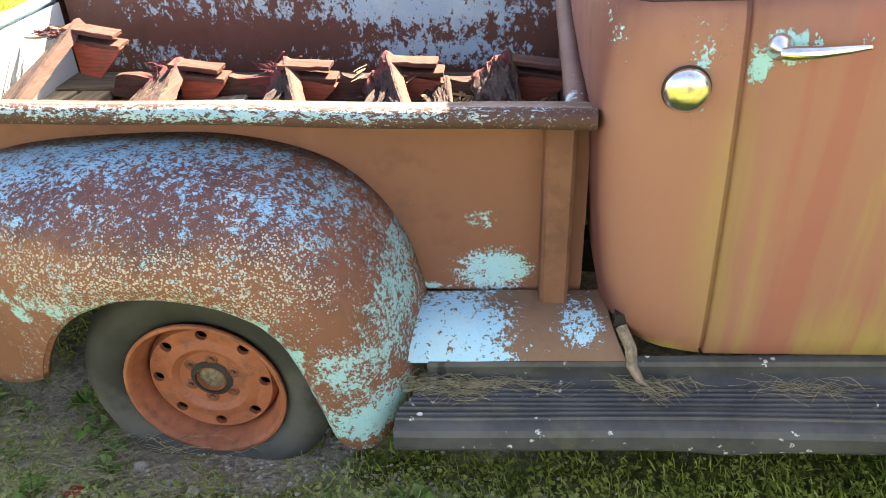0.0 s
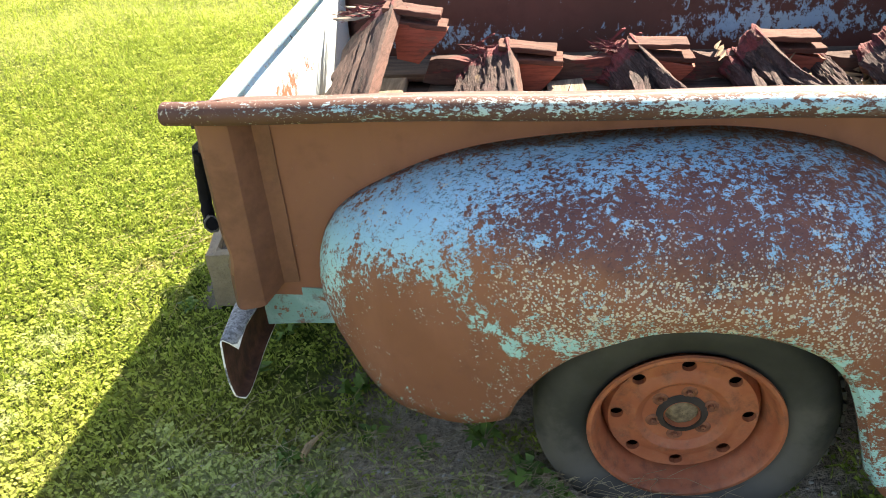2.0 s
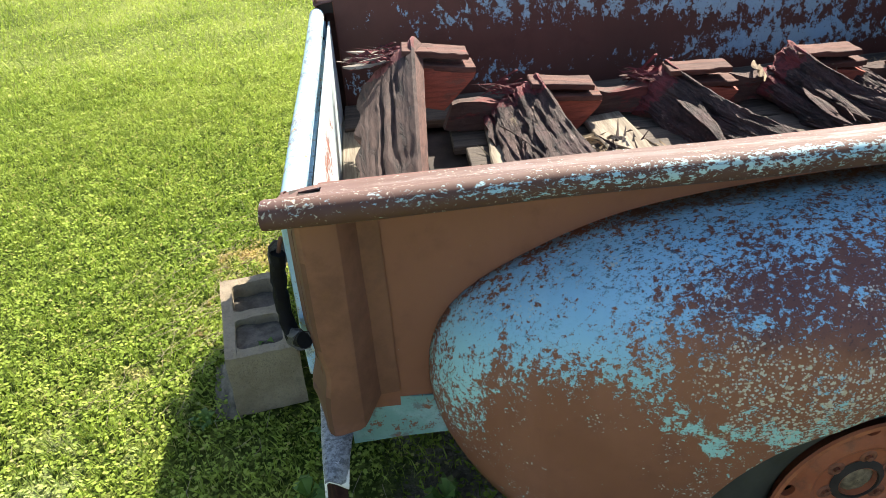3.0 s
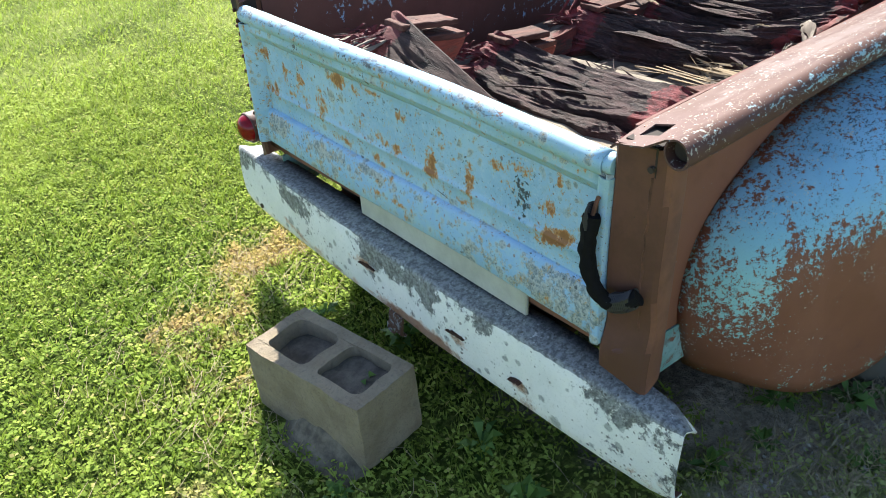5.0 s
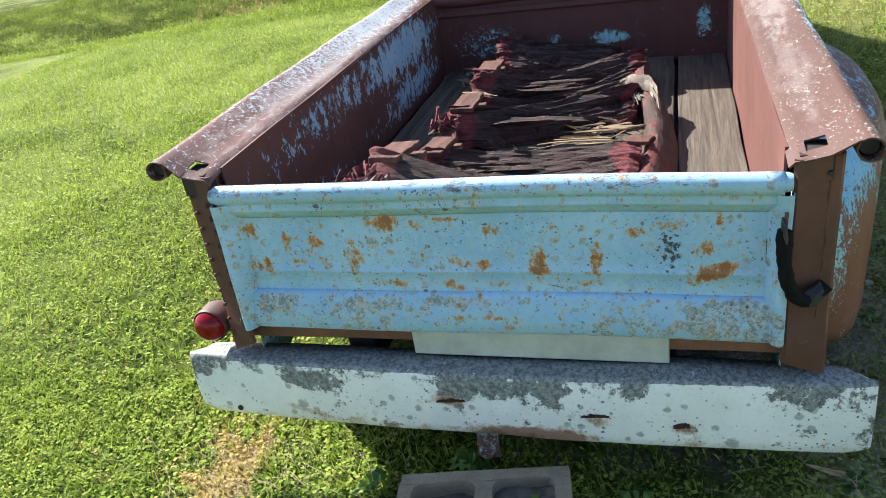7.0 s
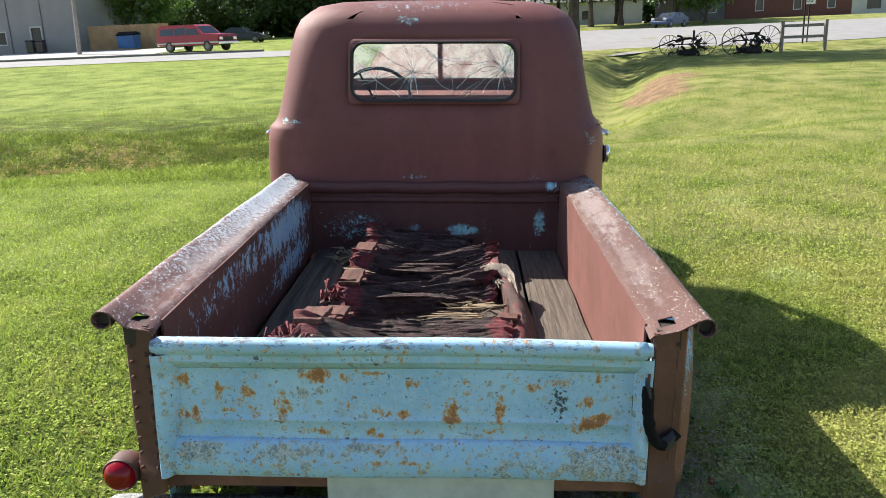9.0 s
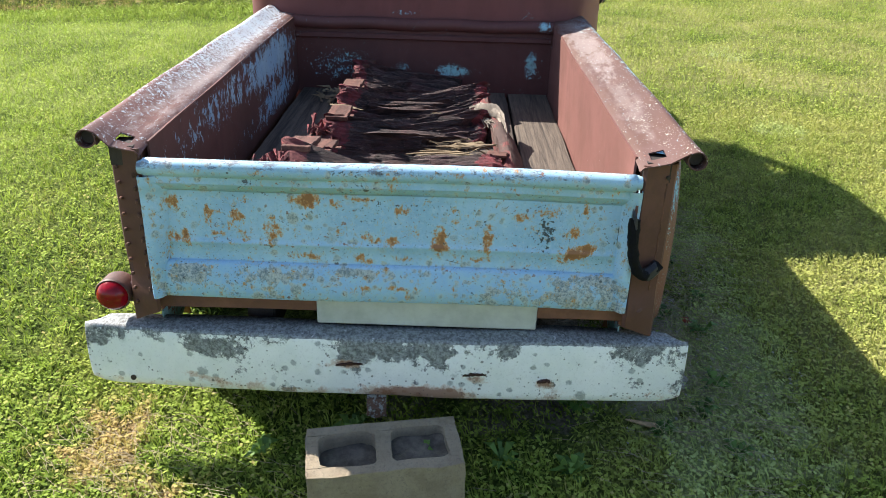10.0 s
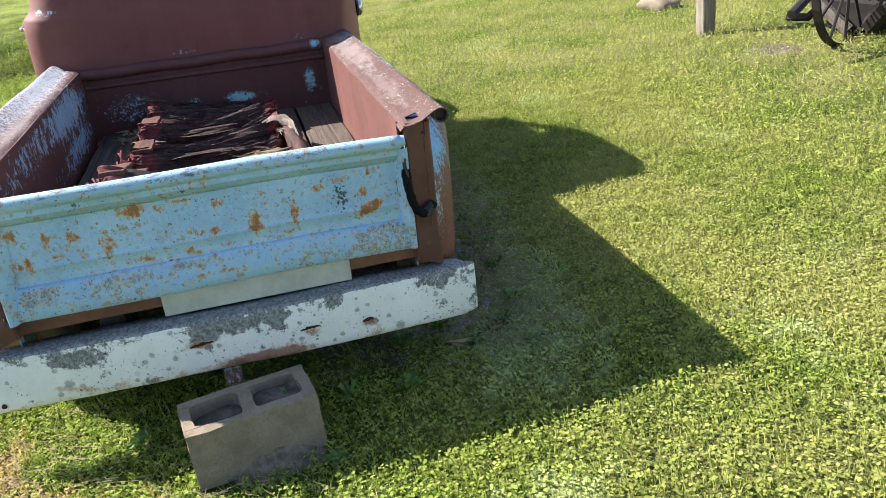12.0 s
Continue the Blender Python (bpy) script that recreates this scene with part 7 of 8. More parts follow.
tagged(mound, "low heap of grey soil against the concrete block", "soil")

# ---- ground ----
def ramp(v, pts):
    for (a, p), (b, q) in zip(pts, pts[1:]):
        if v <= b:
            f = max(0, min(1, (v - a) / (b - a)))
            return p + (q - p) * f * f * (3 - 2 * f)
    return pts[-1][1]


LEFT = [(10, 0), (38, 0.93), (47, 1.15), (62, 1.65), (95, 2.4), (200, 3.0)]
RIGHT = [(14, 0.0), (19, 0.22), (30, 0.05), (40, 0.08), (44, 0.45), (56, 1.0), (75, 1.6), (95, 2.3), (200, 3.0)]


def ground_z(x, y):
    side = max(0, min(1, (y + 6) / 14))
    side = side * side * (3 - 2 * side)
    z = ramp(x, RIGHT) * (1 - side) + ramp(x, LEFT) * side
    # ditch in front of the truck, with a bank on its far side
    depth = 0.42 + 0.25 * math.exp(-((y + 1) / 4) ** 2)
    if y > -5:
        z -= depth * math.exp(-((x - (8.0 + 0.25 * (10 - y))) / 1.6) ** 2) * min(1, (y + 5) / 3)
    z += 0.012 * noise.noise(Vector((x * 0.6, y * 0.6, 0))) + 0.006 * noise.noise(Vector((x * 2.3, y * 2.3, 4)))
    # eroded gully running away from the ditch
    if 11 < x < 45 and y < 4:
        z -= 0.85 * math.exp(-((y + 1.0 + 0.22 * (x - 15)) / 1.3) ** 2) * min(1, (x - 11) / 4) * min(1, (45 - x) / 10)
    if x > 5 and y > 1:
        z += 0.10 * noise.noise(Vector((x * 0.9, y * 0.45, 7))) * min(1, (x - 5) / 3) * max(0, min(1, (17 - x) / 4)) * min(1, (y - 1) / 4)
    # trodden hollow at the flat wheel
    z -= 0.020 * math.exp(-(((x + 0.89) / 0.30) ** 2 + ((y - 1.42) / 0.14) ** 2)) + 0.045
    z += 0.045 * min(1, max(0, abs(y - 1.6) - 0.25) / 1.0 + max(0, abs(x + 0.9) - 0.9) / 1.0)
    if abs(y - 2.3) < 1.0 and x < -2.0:
        z = z * 0.8
    return z


SOIL_SPOTS = [((-0.90, 1.33, 0), (0.55, 0.24, 1), 0.85), ((-0.7, 1.75, 0), (1.5, 0.55, 1), 1.1), ((-1.52, 1.40, 0), (0.42, 0.24, 1), 0.60), ((0.3, 1.45, 0), (0.8, 0.20, 1), 0.5),
              ((-1.65, 2.1, 0), (0.50, 0.8, 1), 0.52), ((0.8, 2.3, 0), (2.4, 0.9, 1), 1.0), ((-1.25, 1.05, 0), (0.22, 0.14, 1), 0.30), ((18.5, -3.0, 0.0), (4.5, 1.5, 3), 0.95), ((22.0, -4.4, 0.0), (5.0, 1.6, 3), 0.85), ((1.25, -2.15, 0), (0.55, 0.35, 1), 0.8), ((3.8, -2.6, 0), (0.5, 0.3, 1), 0.6)]
# dry turf; the first spots also lighten the ground in the truck's shade
DRY_SPOTS = [((-0.7, 1.12, 0), (2.2, 0.5, 1), 0.50), ((-1.6, 1.3, 0), (0.75, 0.5, 1), 0.42), ((-2.2, 1.3, 0), (0.8, 0.6, 1), 0.25), ((-2.12, 2.98, 0), (0.40, 0.34, 1), 0.30), ((-2.36, 2.78, 0), (0.30, 0.45, 1), 0.36), ((-1.85, 3.15, 0), (0.38, 0.24, 1), 0.42), ((-2.6, 2.15, 0), (0.35, 0.6, 1), 0.34), ((-2.75, 1.55, 0), (0.25, 0.5, 1), 0.35), ((-2.0, 3.4, 0), (0.3, 0.2, 1), 0.3),
             ((1.2, 0.0, 0), (0.5, 0.3, 1), 0.5), ((-0.2, -0.55, 0), (0.5, 0.3, 1), 0.5), ((-1.9, 0.0, 0), (0.35, 0.3, 1), 0.45), ((9, 8.5, 0), (3.5, 3, 2), 0.4), ((3.6, -0.4, 0), (0.8, 0.4, 1), 0.4), ((-2.5, 0.45, 0), (0.8, 0.25, 1), 0.35)]


def ground_color(k, island=False):
    """Lawn green that turns to straw and bare soil in places."""
    n1, n2, n3 = k.noise(0.45, 5, 0.6), k.noise(3.0, 6, 0.65), k.noise(40, 5, 0.7)
    clump_shade, wide = k.noise(17, 4, 0.65), k.noise(1.1, 5, 0.65)
    g = k.mix(k.step(n1, 0.35, 0.65), (0.120, 0.180, 0.032), (0.210, 0.265, 0.056))
    g = k.mix(k.mul(k.step(n2, 0.40, 0.68), 0.55), g, (0.200, 0.235, 0.055))
    if island:
        r = k.random(True)
        g = k.mix(k.mul(k.step(r, 0.2, 1.0), 0.7), g, (0.285, 0.370, 0.082))
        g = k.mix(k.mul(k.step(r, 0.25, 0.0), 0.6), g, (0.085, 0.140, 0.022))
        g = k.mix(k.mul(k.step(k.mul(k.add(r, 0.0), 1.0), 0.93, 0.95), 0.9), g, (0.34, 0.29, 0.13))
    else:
        # dark gaps: shade under the blades put into the turf colour
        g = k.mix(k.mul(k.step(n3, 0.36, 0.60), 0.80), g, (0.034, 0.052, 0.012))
    # clump shading in the colour: dark hollows, then bright lit tops
    g = k.mix(k.mul(k.step(clump_shade, 0.52, 0.36), 0.75), g, (0.050, 0.085, 0.014))
    g = k.mix(k.mul(k.step(clump_shade, 0.52, 0.66), 0.62 if island else 0.25), g, (0.34, 0.40, 0.100))
    g = k.mix(k.mul(k.step(wide, 0.52, 0.66), 0.35), g, (0.29, 0.29, 0.085))
    # left lawn mixed paler, its sunlit brightness put into the colour
    g = k.mix(k.mul(k.mul(k.step(k.axis(1), 3.8, 5.5), k.step(wide, 0.30, 0.60)), 0.50), g, (0.34, 0.40, 0.108))
    # rank, rumpled growth along the ditch; dark patches paint its shaded hollows
    rank = k.mul(k.step(k.axis(0), 5.0, 7.5), k.mul(k.step(k.axis(0), 17, 12), k.step(k.axis(1), 2.0, 5.0)))
    rough_ = k.noise(1.7, 6, 0.7, stretch=(2.2, 0.8, 1))
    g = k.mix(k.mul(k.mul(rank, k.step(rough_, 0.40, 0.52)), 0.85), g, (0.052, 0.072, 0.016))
    g = k.mix(k.mul(k.mul(rank, k.step(k.noise(2.1, 6, 0.7, stretch=(2.2, 0.8, 1)), 0.55, 0.66)), 0.65), g, (0.22, 0.155, 0.075))
    # the open lawn beside the truck is paler and drier than the clover behind it
    g = k.mix(k.mul(k.mul(k.step(k.axis(1), 1.9, 0.6), k.step(wide, 0.30, 0.62)), 0.60), g, (0.33, 0.31, 0.125))
    dry = k.add(k.mul(k.add(n2, -0.5), 1.5), k.add(k.mul(k.add(k.noise(11, 6, 0.72), -0.5), 1.9), -0.34))
    for c, s, a in DRY_SPOTS:
        dry = k.add(dry, k.mul(k.step(k.spot(c, s), 0, 0.8), a))
    straw_ = k.mix(k.step(k.axis(1), 1.9, 2.6), (0.37, 0.42, 0.19), (0.42, 0.285, 0.150))
    g = k.mix(k.mul(k.step(dry, 0.0, 0.35), 0.8), g, straw_)
    return g, n2, n3


def make_lawn():
    k = Nodes("lawn_soil_and_turf")
    g, n2, n3 = ground_color(k)
    soil = k.add(k.mul(k.add(k.noise(4.5, 8, 0.72), -0.5), 1.7), -0.40)
    for c, s, a in SOIL_SPOTS:
        soil = k.add(soil, k.mul(k.step(k.spot(c, s), 0, 0.8), a))
    far = k.vmath("LENGTH", k.vmath("SUBTRACT", k.co, (0, 2, 0)))
    dirt = k.mix(k.step(n3, 0.35, 0.65), (0.12, 0.10, 0.077), (0.25, 0.21, 0.165))
    # pale dust by the wheel, brightened further to offset the truck's shade
    dusty = k.math("MAXIMUM", k.spot((-0.9, 1.30, 0), (1.1, 0.50, 1)), k.spot((-1.50, 1.38, 0), (0.65, 0.40, 1)))
    dirt = k.mix(k.mul(k.step(k.add(dusty, k.mul(k.add(n2, -0.5), 0.8)), 0.0, 0.3), 0.9), dirt, k.mix(k.step(n3, 0.35, 0.65), (0.34, 0.28, 0.215), (0.66, 0.57, 0.45)))
    dirt = k.mix(k.mul(k.step(k.noise(55, 7, 0.78), 0.53, 0.62), 0.60), dirt, (0.085, 0.070, 0.052))
    dirt = k.mix(k.mul(k.step(k.noise(130, 5, 0.75), 0.58, 0.66), 0.6), dirt, (0.52, 0.47, 0.40))
    dirt = k.mix(k.mul(k.step(far, 7, 9), 0.9), dirt, k.mix(k.step(k.noise(2.5, 6, 0.7), 0.4, 0.62), (0.16, 0.105, 0.065), (0.29, 0.185, 0.105)))
    c = k.mix(k.step(soil, 0.0, 0.4), g, dirt)
    return k.done(c, 0.95, k.add(k.add(n3, k.mul(n2, 0.5)), k.mul(k.noise(120, 5, 0.75), 0.5)), 1.0, 0.03, Specular_IOR_Level=0.08)


def make_blade():
    k = Nodes("grass_blades")
    g, n2, n3 = ground_color(k, True)
    g = k.vmath("MULTIPLY", g, (1.38, 1.40, 1.22))
    m = k.done(g, 0.8, Specular_IOR_Level=0.10)
    tr = k.t.nodes.new("ShaderNodeBsdfTranslucent")
    k.put(tr.inputs["Color"], k.mix(0.35, g, (0.30, 0.42, 0.04)))
    mx = k.t.nodes.new("ShaderNodeMixShader")
    mx.inputs[0].default_value = 0.35
    k.t.links.new(k.b.outputs[0], mx.inputs[1])
    k.t.links.new(tr.outputs[0], mx.inputs[2])
    k.t.links.new(mx.outputs[0], k.out.inputs[0])
    return m


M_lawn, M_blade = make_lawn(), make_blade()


def coords(edges):
    return [a + (b - a) * i / n for a, b, n in edges for i in range(n)] + [edges[-1][1]]


xs = coords([(-1500, -60, 5), (-60, -8, 12), (-8, -4, 16), (-4, 4, 110), (4, 24, 70), (24, 110, 70), (110, 3000, 8)])
ys = coords([(-2000, -80, 5), (-80, -12, 26), (-12, -2, 34), (-2, 5, 100), (5, 20, 48), (20, 80, 26), (80, 2000, 6)])
bm = bmesh.new()
grid(bm, [[(x, y, ground_z(x, y)) for y in ys] for x in xs])
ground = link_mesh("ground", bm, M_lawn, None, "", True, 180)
tagged(ground, "lawn of short grass and clover with bare soil patches", "ground", kind="structure")


def near_spot(x, y, spots):
    v = 0.0
    for c, s, a in spots:
        d = ((x - c[0]) / s[0]) ** 2 + ((y - c[1]) / s[1]) ** 2
        if d < 1:
            v += a * (1 - d ** 0.5)
    return v


def blades(name, areas, seed, label, bounds=None):
    """Many small blades and clover leaves in one mesh. areas: x0, x1, y0, y1, count, size, keep-out box.
    bounds: the whole patch, which thins out towards its rim."""
    r = np.random.RandomState(seed)
    verts, faces = [], []
    for x0, x1, y0, y1, count, size, skip in areas:
        X, Y, R = r.uniform(x0, x1, count), r.uniform(y0, y1, count), r.uniform(0, 1, (count, 7))
        for x, y, q in zip(X.tolist(), Y.tolist(), R.tolist()):
            if skip and skip[0] < x < skip[1] and skip[2] < y < skip[3]:
                continue
            if bounds and q[5] > min(x - bounds[0], bounds[1] - x, y - bounds[2], bounds[3] - y) / 1.1:
                continue
            if q[6] < 1.15 * near_spot(x, y, SOIL_SPOTS) - 0.10 + 0.6 * noise.noise(Vector((x * 6, y * 6, 2))):
                continue
            if -0.02 < (x + 2.198) * 0.985 + (y - 2.272) * 0.17 + 0.10 < 0.22 and abs((y - 2.272) * 0.985 - (x + 2.198) * 0.17) < 0.20:
                continue
            z, a, n = ground_z(x, y) - 0.004, 6.2832 * q[0], len(verts)
            lift = 1 + 0.55 * noise.noise(Vector((x * 9, y * 9, 1)))
            c, s = math.cos(a), math.sin(a)
            if q[1] < 0.50:
                h, w, lean = lift * size * (0.5 + 0.9 * q[2]), size * (0.035 + 0.04 * q[3]), size * (0.2 + 0.8 * q[4])
                verts += [(x - s * w, y + c * w, z), (x + s * w, y - c * w, z), (x + c * lean * 0.45 + s * w * 0.7, y + s * lean * 0.45 - c * w * 0.7, z + h * 0.65), (x + c * lean, y + s * lean, z + h)]
                faces += [(n, n + 1, n + 2), (n, n + 2, n + 3)]
            else:
                h, w = lift * size * (0.30 + 0.75 * q[2]), size * (0.11 + 0.16 * q[3])
                tx, ty = (q[4] - 0.5) * w * 0.7, (q[5] - 0.5) * w * 0.7
                verts += [(x + c * w, y + s * w, z + h + tx), (x - s * w * 0.8, y + c * w * 0.8, z + h + ty), (x - c * w, y - s * w, z + h - tx), (x + s * w * 0.8, y - c * w * 0.8, z + h - ty)]
                faces += [(n, n + 1, n + 2, n + 3)]
    me = bpy.data.meshes.new(name)
    me.from_pydata(verts, [], faces)
    me.materials.append(M_blade)
    ob = new(name, me)
    return tagged(ob, label, "grass", kind="stuff")


UNDER = (-1.50, 3.0, 1.62, 3.0)
blades("lawn_grass", [(-4.6, -1.5, -1.6, 6.0, 310000, 0.032, UNDER), (-1.5, 2.0, -1.6, 1.75, 140000, 0.032, UNDER), (-1.5, 2.0, 2.9, 6.0, 45000, 0.040, UNDER)], 1, "short green grass and clover leaves", (-4.6, 2.0, -1.6, 6.0))
blades("lawn_grass_beyond", [(-6.0, 7, -6, 9.5, 260000, 0.052, (-3.7, 1.1, -0.7, 5.1)), (7, 16, -9, 16, 110000, 0.048, None)], 2, "short green grass further out")
blades("ditch_weeds", [(5.6, 11.5, 3.6, 17, 70000, 0.085, None)], 5, "rank taller grass along the ditch")
blades("lawn_grass_far", [(16, 38, -16, 28, 70000, 0.055, None)], 3, "distant lawn tufts")

# ---- road and lot ----
def strip(name, near, far, y0, y1, n, lift, mat, label, category):
    bm = bmesh.new()
    rows = []
    for i in range(n + 1):
        y = y0 + (y1 - y0) * i / n
        a, b = ramp(-y, near), ramp(-y, far)
        rows.append([(a + (b - a) * j / 8, y, ground_z(a + (b - a) * j / 8, y) + lift) for j in range(9)])
    grid(bm, rows)
    return tagged(link_mesh(name, bm, mat, None, "", True, 180), label, category, kind="structure")


M_asphalt = plain("pale_worn_asphalt", (0.215, 0.210, 0.205), 0.9, vary=0.12, scale=0.8)
M_lot = plain("pale_concrete_lot", (0.31, 0.305, 0.29), 0.9, vary=0.1, scale=0.7)
strip("road", [(-30, 37.5), (-12, 37.8), (5, 42.0), (12, 43.8), (30, 47), (70, 60)], [(-40, 45.5), (-14, 46), (2, 70), (12, 76), (60, 82)], 130, -130, 130, 0.03, M_asphalt, "pale grey asphalt road at the far edge of the lawn", "road")
strip("parking_lot", [(-60, 47.2), (-10, 47.2)], [(-60, 62), (-10, 58)], 60, 24, 20, 0.03, M_lot, "pale concrete parking lot across the road", "parking lot")
bm = bmesh.new()
for i in range(30):
    y = 15 + 4 * i
    z = ground_z(46.3, y + 2)
    box(bm, 46.15, 46.4, y, y + 4, z - 0.1, z + 0.16, 0.02)
tagged(link_mesh("kerb", bm, plain("dark_kerb", (0.16, 0.155, 0.15), 0.9)), "grey concrete kerb along the road", "kerb", kind="structure")

# ---- trees ----
M_bark = plain("tree_bark", (0.085, 0.065, 0.05), 0.95, vary=0.4, scale=3, bump=0.7, depth=0.03)


def leaf_material(name, dark, light):
    k = Nodes(name)
    r = k.random(True)
    c = k.mix(r, dark, light)
    k.done(c, 0.6)
    tr = k.t.nodes.new("ShaderNodeBsdfTranslucent")
    k.put(tr.inputs["Color"], c)
    mx = k.t.nodes.new("ShaderNodeMixShader")
    mx.inputs[0].default_value = 0.35
    k.t.links.new(k.b.outputs[0], mx.inputs[1])
    k.t.links.new(tr.outputs[0], mx.inputs[2])
    k.t.links.new(mx.outputs[0], k.out.inputs[0])
    return k.m


M_leaf = leaf_material("dark_leaves", (0.025, 0.055, 0.014), (0.075, 0.13, 0.028))
M_leaf_light = leaf_material("light_leaves", (0.07, 0.14, 0.02), (0.17, 0.27, 0.05))


def tree(height, spread, seed, mat, base=0.25, leaves=5200, label="broad leafy tree with a dark crown", leaf=0.22):
    r = random.Random(seed)
    t = thing("tree", label, "tree")
    bm = bmesh.new()
    tips = []
    top = height * 0.55
    line = [Vector((r.uniform(-0.2, 0.2) * i / 5, r.uniform(-0.2, 0.2) * i / 5, top * i / 6)) for i in range(7)]
    tube(bm, line, [height * 0.028 * (1 - 0.10 * i) * (1.35 if i == 0 else 1) for i in range(7)], 9)
    for b in range(11):
        a, h = 2.4 * b + r.uniform(-0.4, 0.4), height * r.uniform(base, 0.52)
        start = line[min(6, int(h / top * 6))]
        end = start + Vector((math.cos(a), math.sin(a), r.uniform(0.35, 1.0))) * spread * r.uniform(0.55, 0.95)
        mid = (start + end) / 2 + Vector((0, 0, 0.08 * height * r.uniform(-0.2, 1)))
        tube(bm, [start, mid, end], [height * 0.011, height * 0.007, height * 0.003], 6)
        tips += [end, mid, (mid + end) / 2]
        for _ in range(3):
            e2 = end + Vector((r.gauss(0, 1), r.gauss(0, 1), r.gauss(0.3, 0.6))) * spread * 0.32
            tube(bm, [mid.lerp(end, r.uniform(0.3, 1)), e2], [height * 0.005, height * 0.002], 5)
            tips.append(e2)
    tips += [line[-1] + Vector((r.gauss(0, 0.35) * spread, r.gauss(0, 0.35) * spread, height * r.uniform(0.1, 0.42))) for _ in range(14)]
    part("trunk", bm, M_bark, t, "", True)
    rs = np.random.RandomState(seed)
    idx = rs.randint(0, len(tips), leaves)
    P = np.array([tuple(q) for q in tips])[idx] + rs.normal(0, 1, (leaves, 3)) * np.array([spread * 0.17, spread * 0.17, spread * 0.13])
    U, V = rs.normal(0, 1, (leaves, 3)), rs.normal(0, 1, (leaves, 3))
    U /= np.linalg.norm(U, axis=1, keepdims=True)
    V /= np.linalg.norm(V, axis=1, keepdims=True)
    S = (leaf * rs.uniform(0.6, 1.5, (leaves, 1)))
    verts = np.stack([P + U * S, P + V * S * 0.6, P - U * S, P - V * S * 0.6], 1).reshape(-1, 3)
    me = bpy.data.meshes.new("crown")
    me.from_pydata(verts.tolist(), [], [(4 * i, 4 * i + 1, 4 * i + 2, 4 * i + 3) for i in range(leaves)])
    me.materials.append(mat)
    ob = new("crown", me)
    ob.parent = t
    return t


def at_ground(x, y, yaw=0, scale=1.0):
    return pose(x, y, ground_z(x, y) - 0.05, 0, 0, yaw) @ Matrix.Scale(scale, 4)


t1 = tree(13, 5.2, 3, M_leaf, 0.12, leaf=0.30)
t2 = tree(11, 4.6, 7, M_leaf, 0.30, leaf=0.26)
t3 = tree(8.5, 4.2, 12, M_leaf_light, 0.10, 5200, "light green drooping tree beside the parking lot", 0.24)
t3.matrix_world = at_ground(70, 33)
t1.matrix_world = at_ground(92, 36)
t2.matrix_world = at_ground(86, -11.5)
for x, y, a, s in ((95, 27, 40, 1.1), (90, 20, 90, 1.0), (98, 44, 130, 1.15), (102, 14, 200, 1.2), (96, 5, 250, 1.05), (100, 52, 20, 1.2), (105, 33, 77, 1.3), (108, -4, 60, 1.2), (98, 23.5, 10, 0.8), (97, 31.5, 310, 0.8), (110, 62, 80, 1.3), (84, 26, 160, 0.62), (85, 31, 220, 0.6)):
    tagged(copy_thing(t1, at_ground(x, y, a, s)), group="woods behind the road")
for x, y, a, s in ((87, -15.0, 80, 1.0), (90, -22, 150, 0.95), (100, -17, 210, 1.2), (112, -52, 30, 1.2), (118, -64, 120, 1.3), (125, -40, 10, 1.3), (120, -30, 300, 1.2), (104, -10, 190, 1.1)):
    tagged(copy_thing(t2, at_ground(x, y, a, s)), group="trees by the houses")
copy_thing(t3, at_ground(84, -23.5, 70, 0.8))


def undergrowth(name, x0, x1, y0, y1, h, count, seed, label):
    """A dense belt of leaves from the ground up, uneven along its top."""
    r = random.Random(seed)
    verts, faces = [], []
    for _ in range(count):
        x, y = r.uniform(x0, x1), r.uniform(y0, y1)
        top = h * (0.75 + 0.45 * noise.noise(Vector((x * 0.15, y * 0.22, seed))))
        c = Vector((x, y, ground_z(x, y) + top * r.random() ** 0.8))
        m = pose(c.x, c.y, c.z, r.uniform(-70, 70), r.uniform(-70, 70), r.uniform(0, 360))
        s, n = r.uniform(0.25, 0.55), len(verts)
        verts += [tuple(m @ Vector(p)) for p in ((-s, 0, 0), (0, -s * 0.6, 0.05), (s, 0, 0), (0, s * 0.6, -0.05))]
        faces.append((n, n + 1, n + 2, n + 3))
    me = bpy.data.meshes.new(name)
    me.from_pydata(verts, [], faces)
    me.materials.append(M_leaf)
    return tagged(new(name, me), label, "undergrowth", kind="stuff")


undergrowth("woodland_undergrowth", 94, 104, -3, 64, 7.5, 30000, 5, "dark undergrowth below the woods behind the road")
# added leaf belt, only there to close off the bright horizon
undergrowth("far_hedge", 128, 134, -75, -3, 6.0, 14000, 6, "added dark leaf belt closing off the bright horizon")
# unseen tree, inferred from its shadow, placed to shade the machinery
t4 = tree(13, 7.4, 21, M_leaf, 0.36, 7000, "large unseen tree added to shade the lawn edge", 0.34)
t4.matrix_world = at_ground(39.3, -3.6)

# ---- buildings ----
M_metal_wall = plain("grey_metal_siding", (0.26, 0.25, 0.235), 0.7, vary=0.1, scale=0.6)
M_white_wall = plain("white_painted_siding", (0.50, 0.50, 0.47), 0.7, vary=0.08, scale=0.7)
M_brick = plain("red_brick_wall", (0.15, 0.060, 0.045), 0.9, vary=0.3, scale=6)
M_roof = plain("grey_shingle_roof", (0.13, 0.125, 0.12), 0.9, vary=0.2, scale=2)
M_window = plain("dark_window_glass", (0.03, 0.035, 0.04), 0.08, vary=0.2, scale=1)
M_fence = plain("tan_fence_boards", (0.40, 0.25, 0.13), 0.85, vary=0.2, scale=1.5)


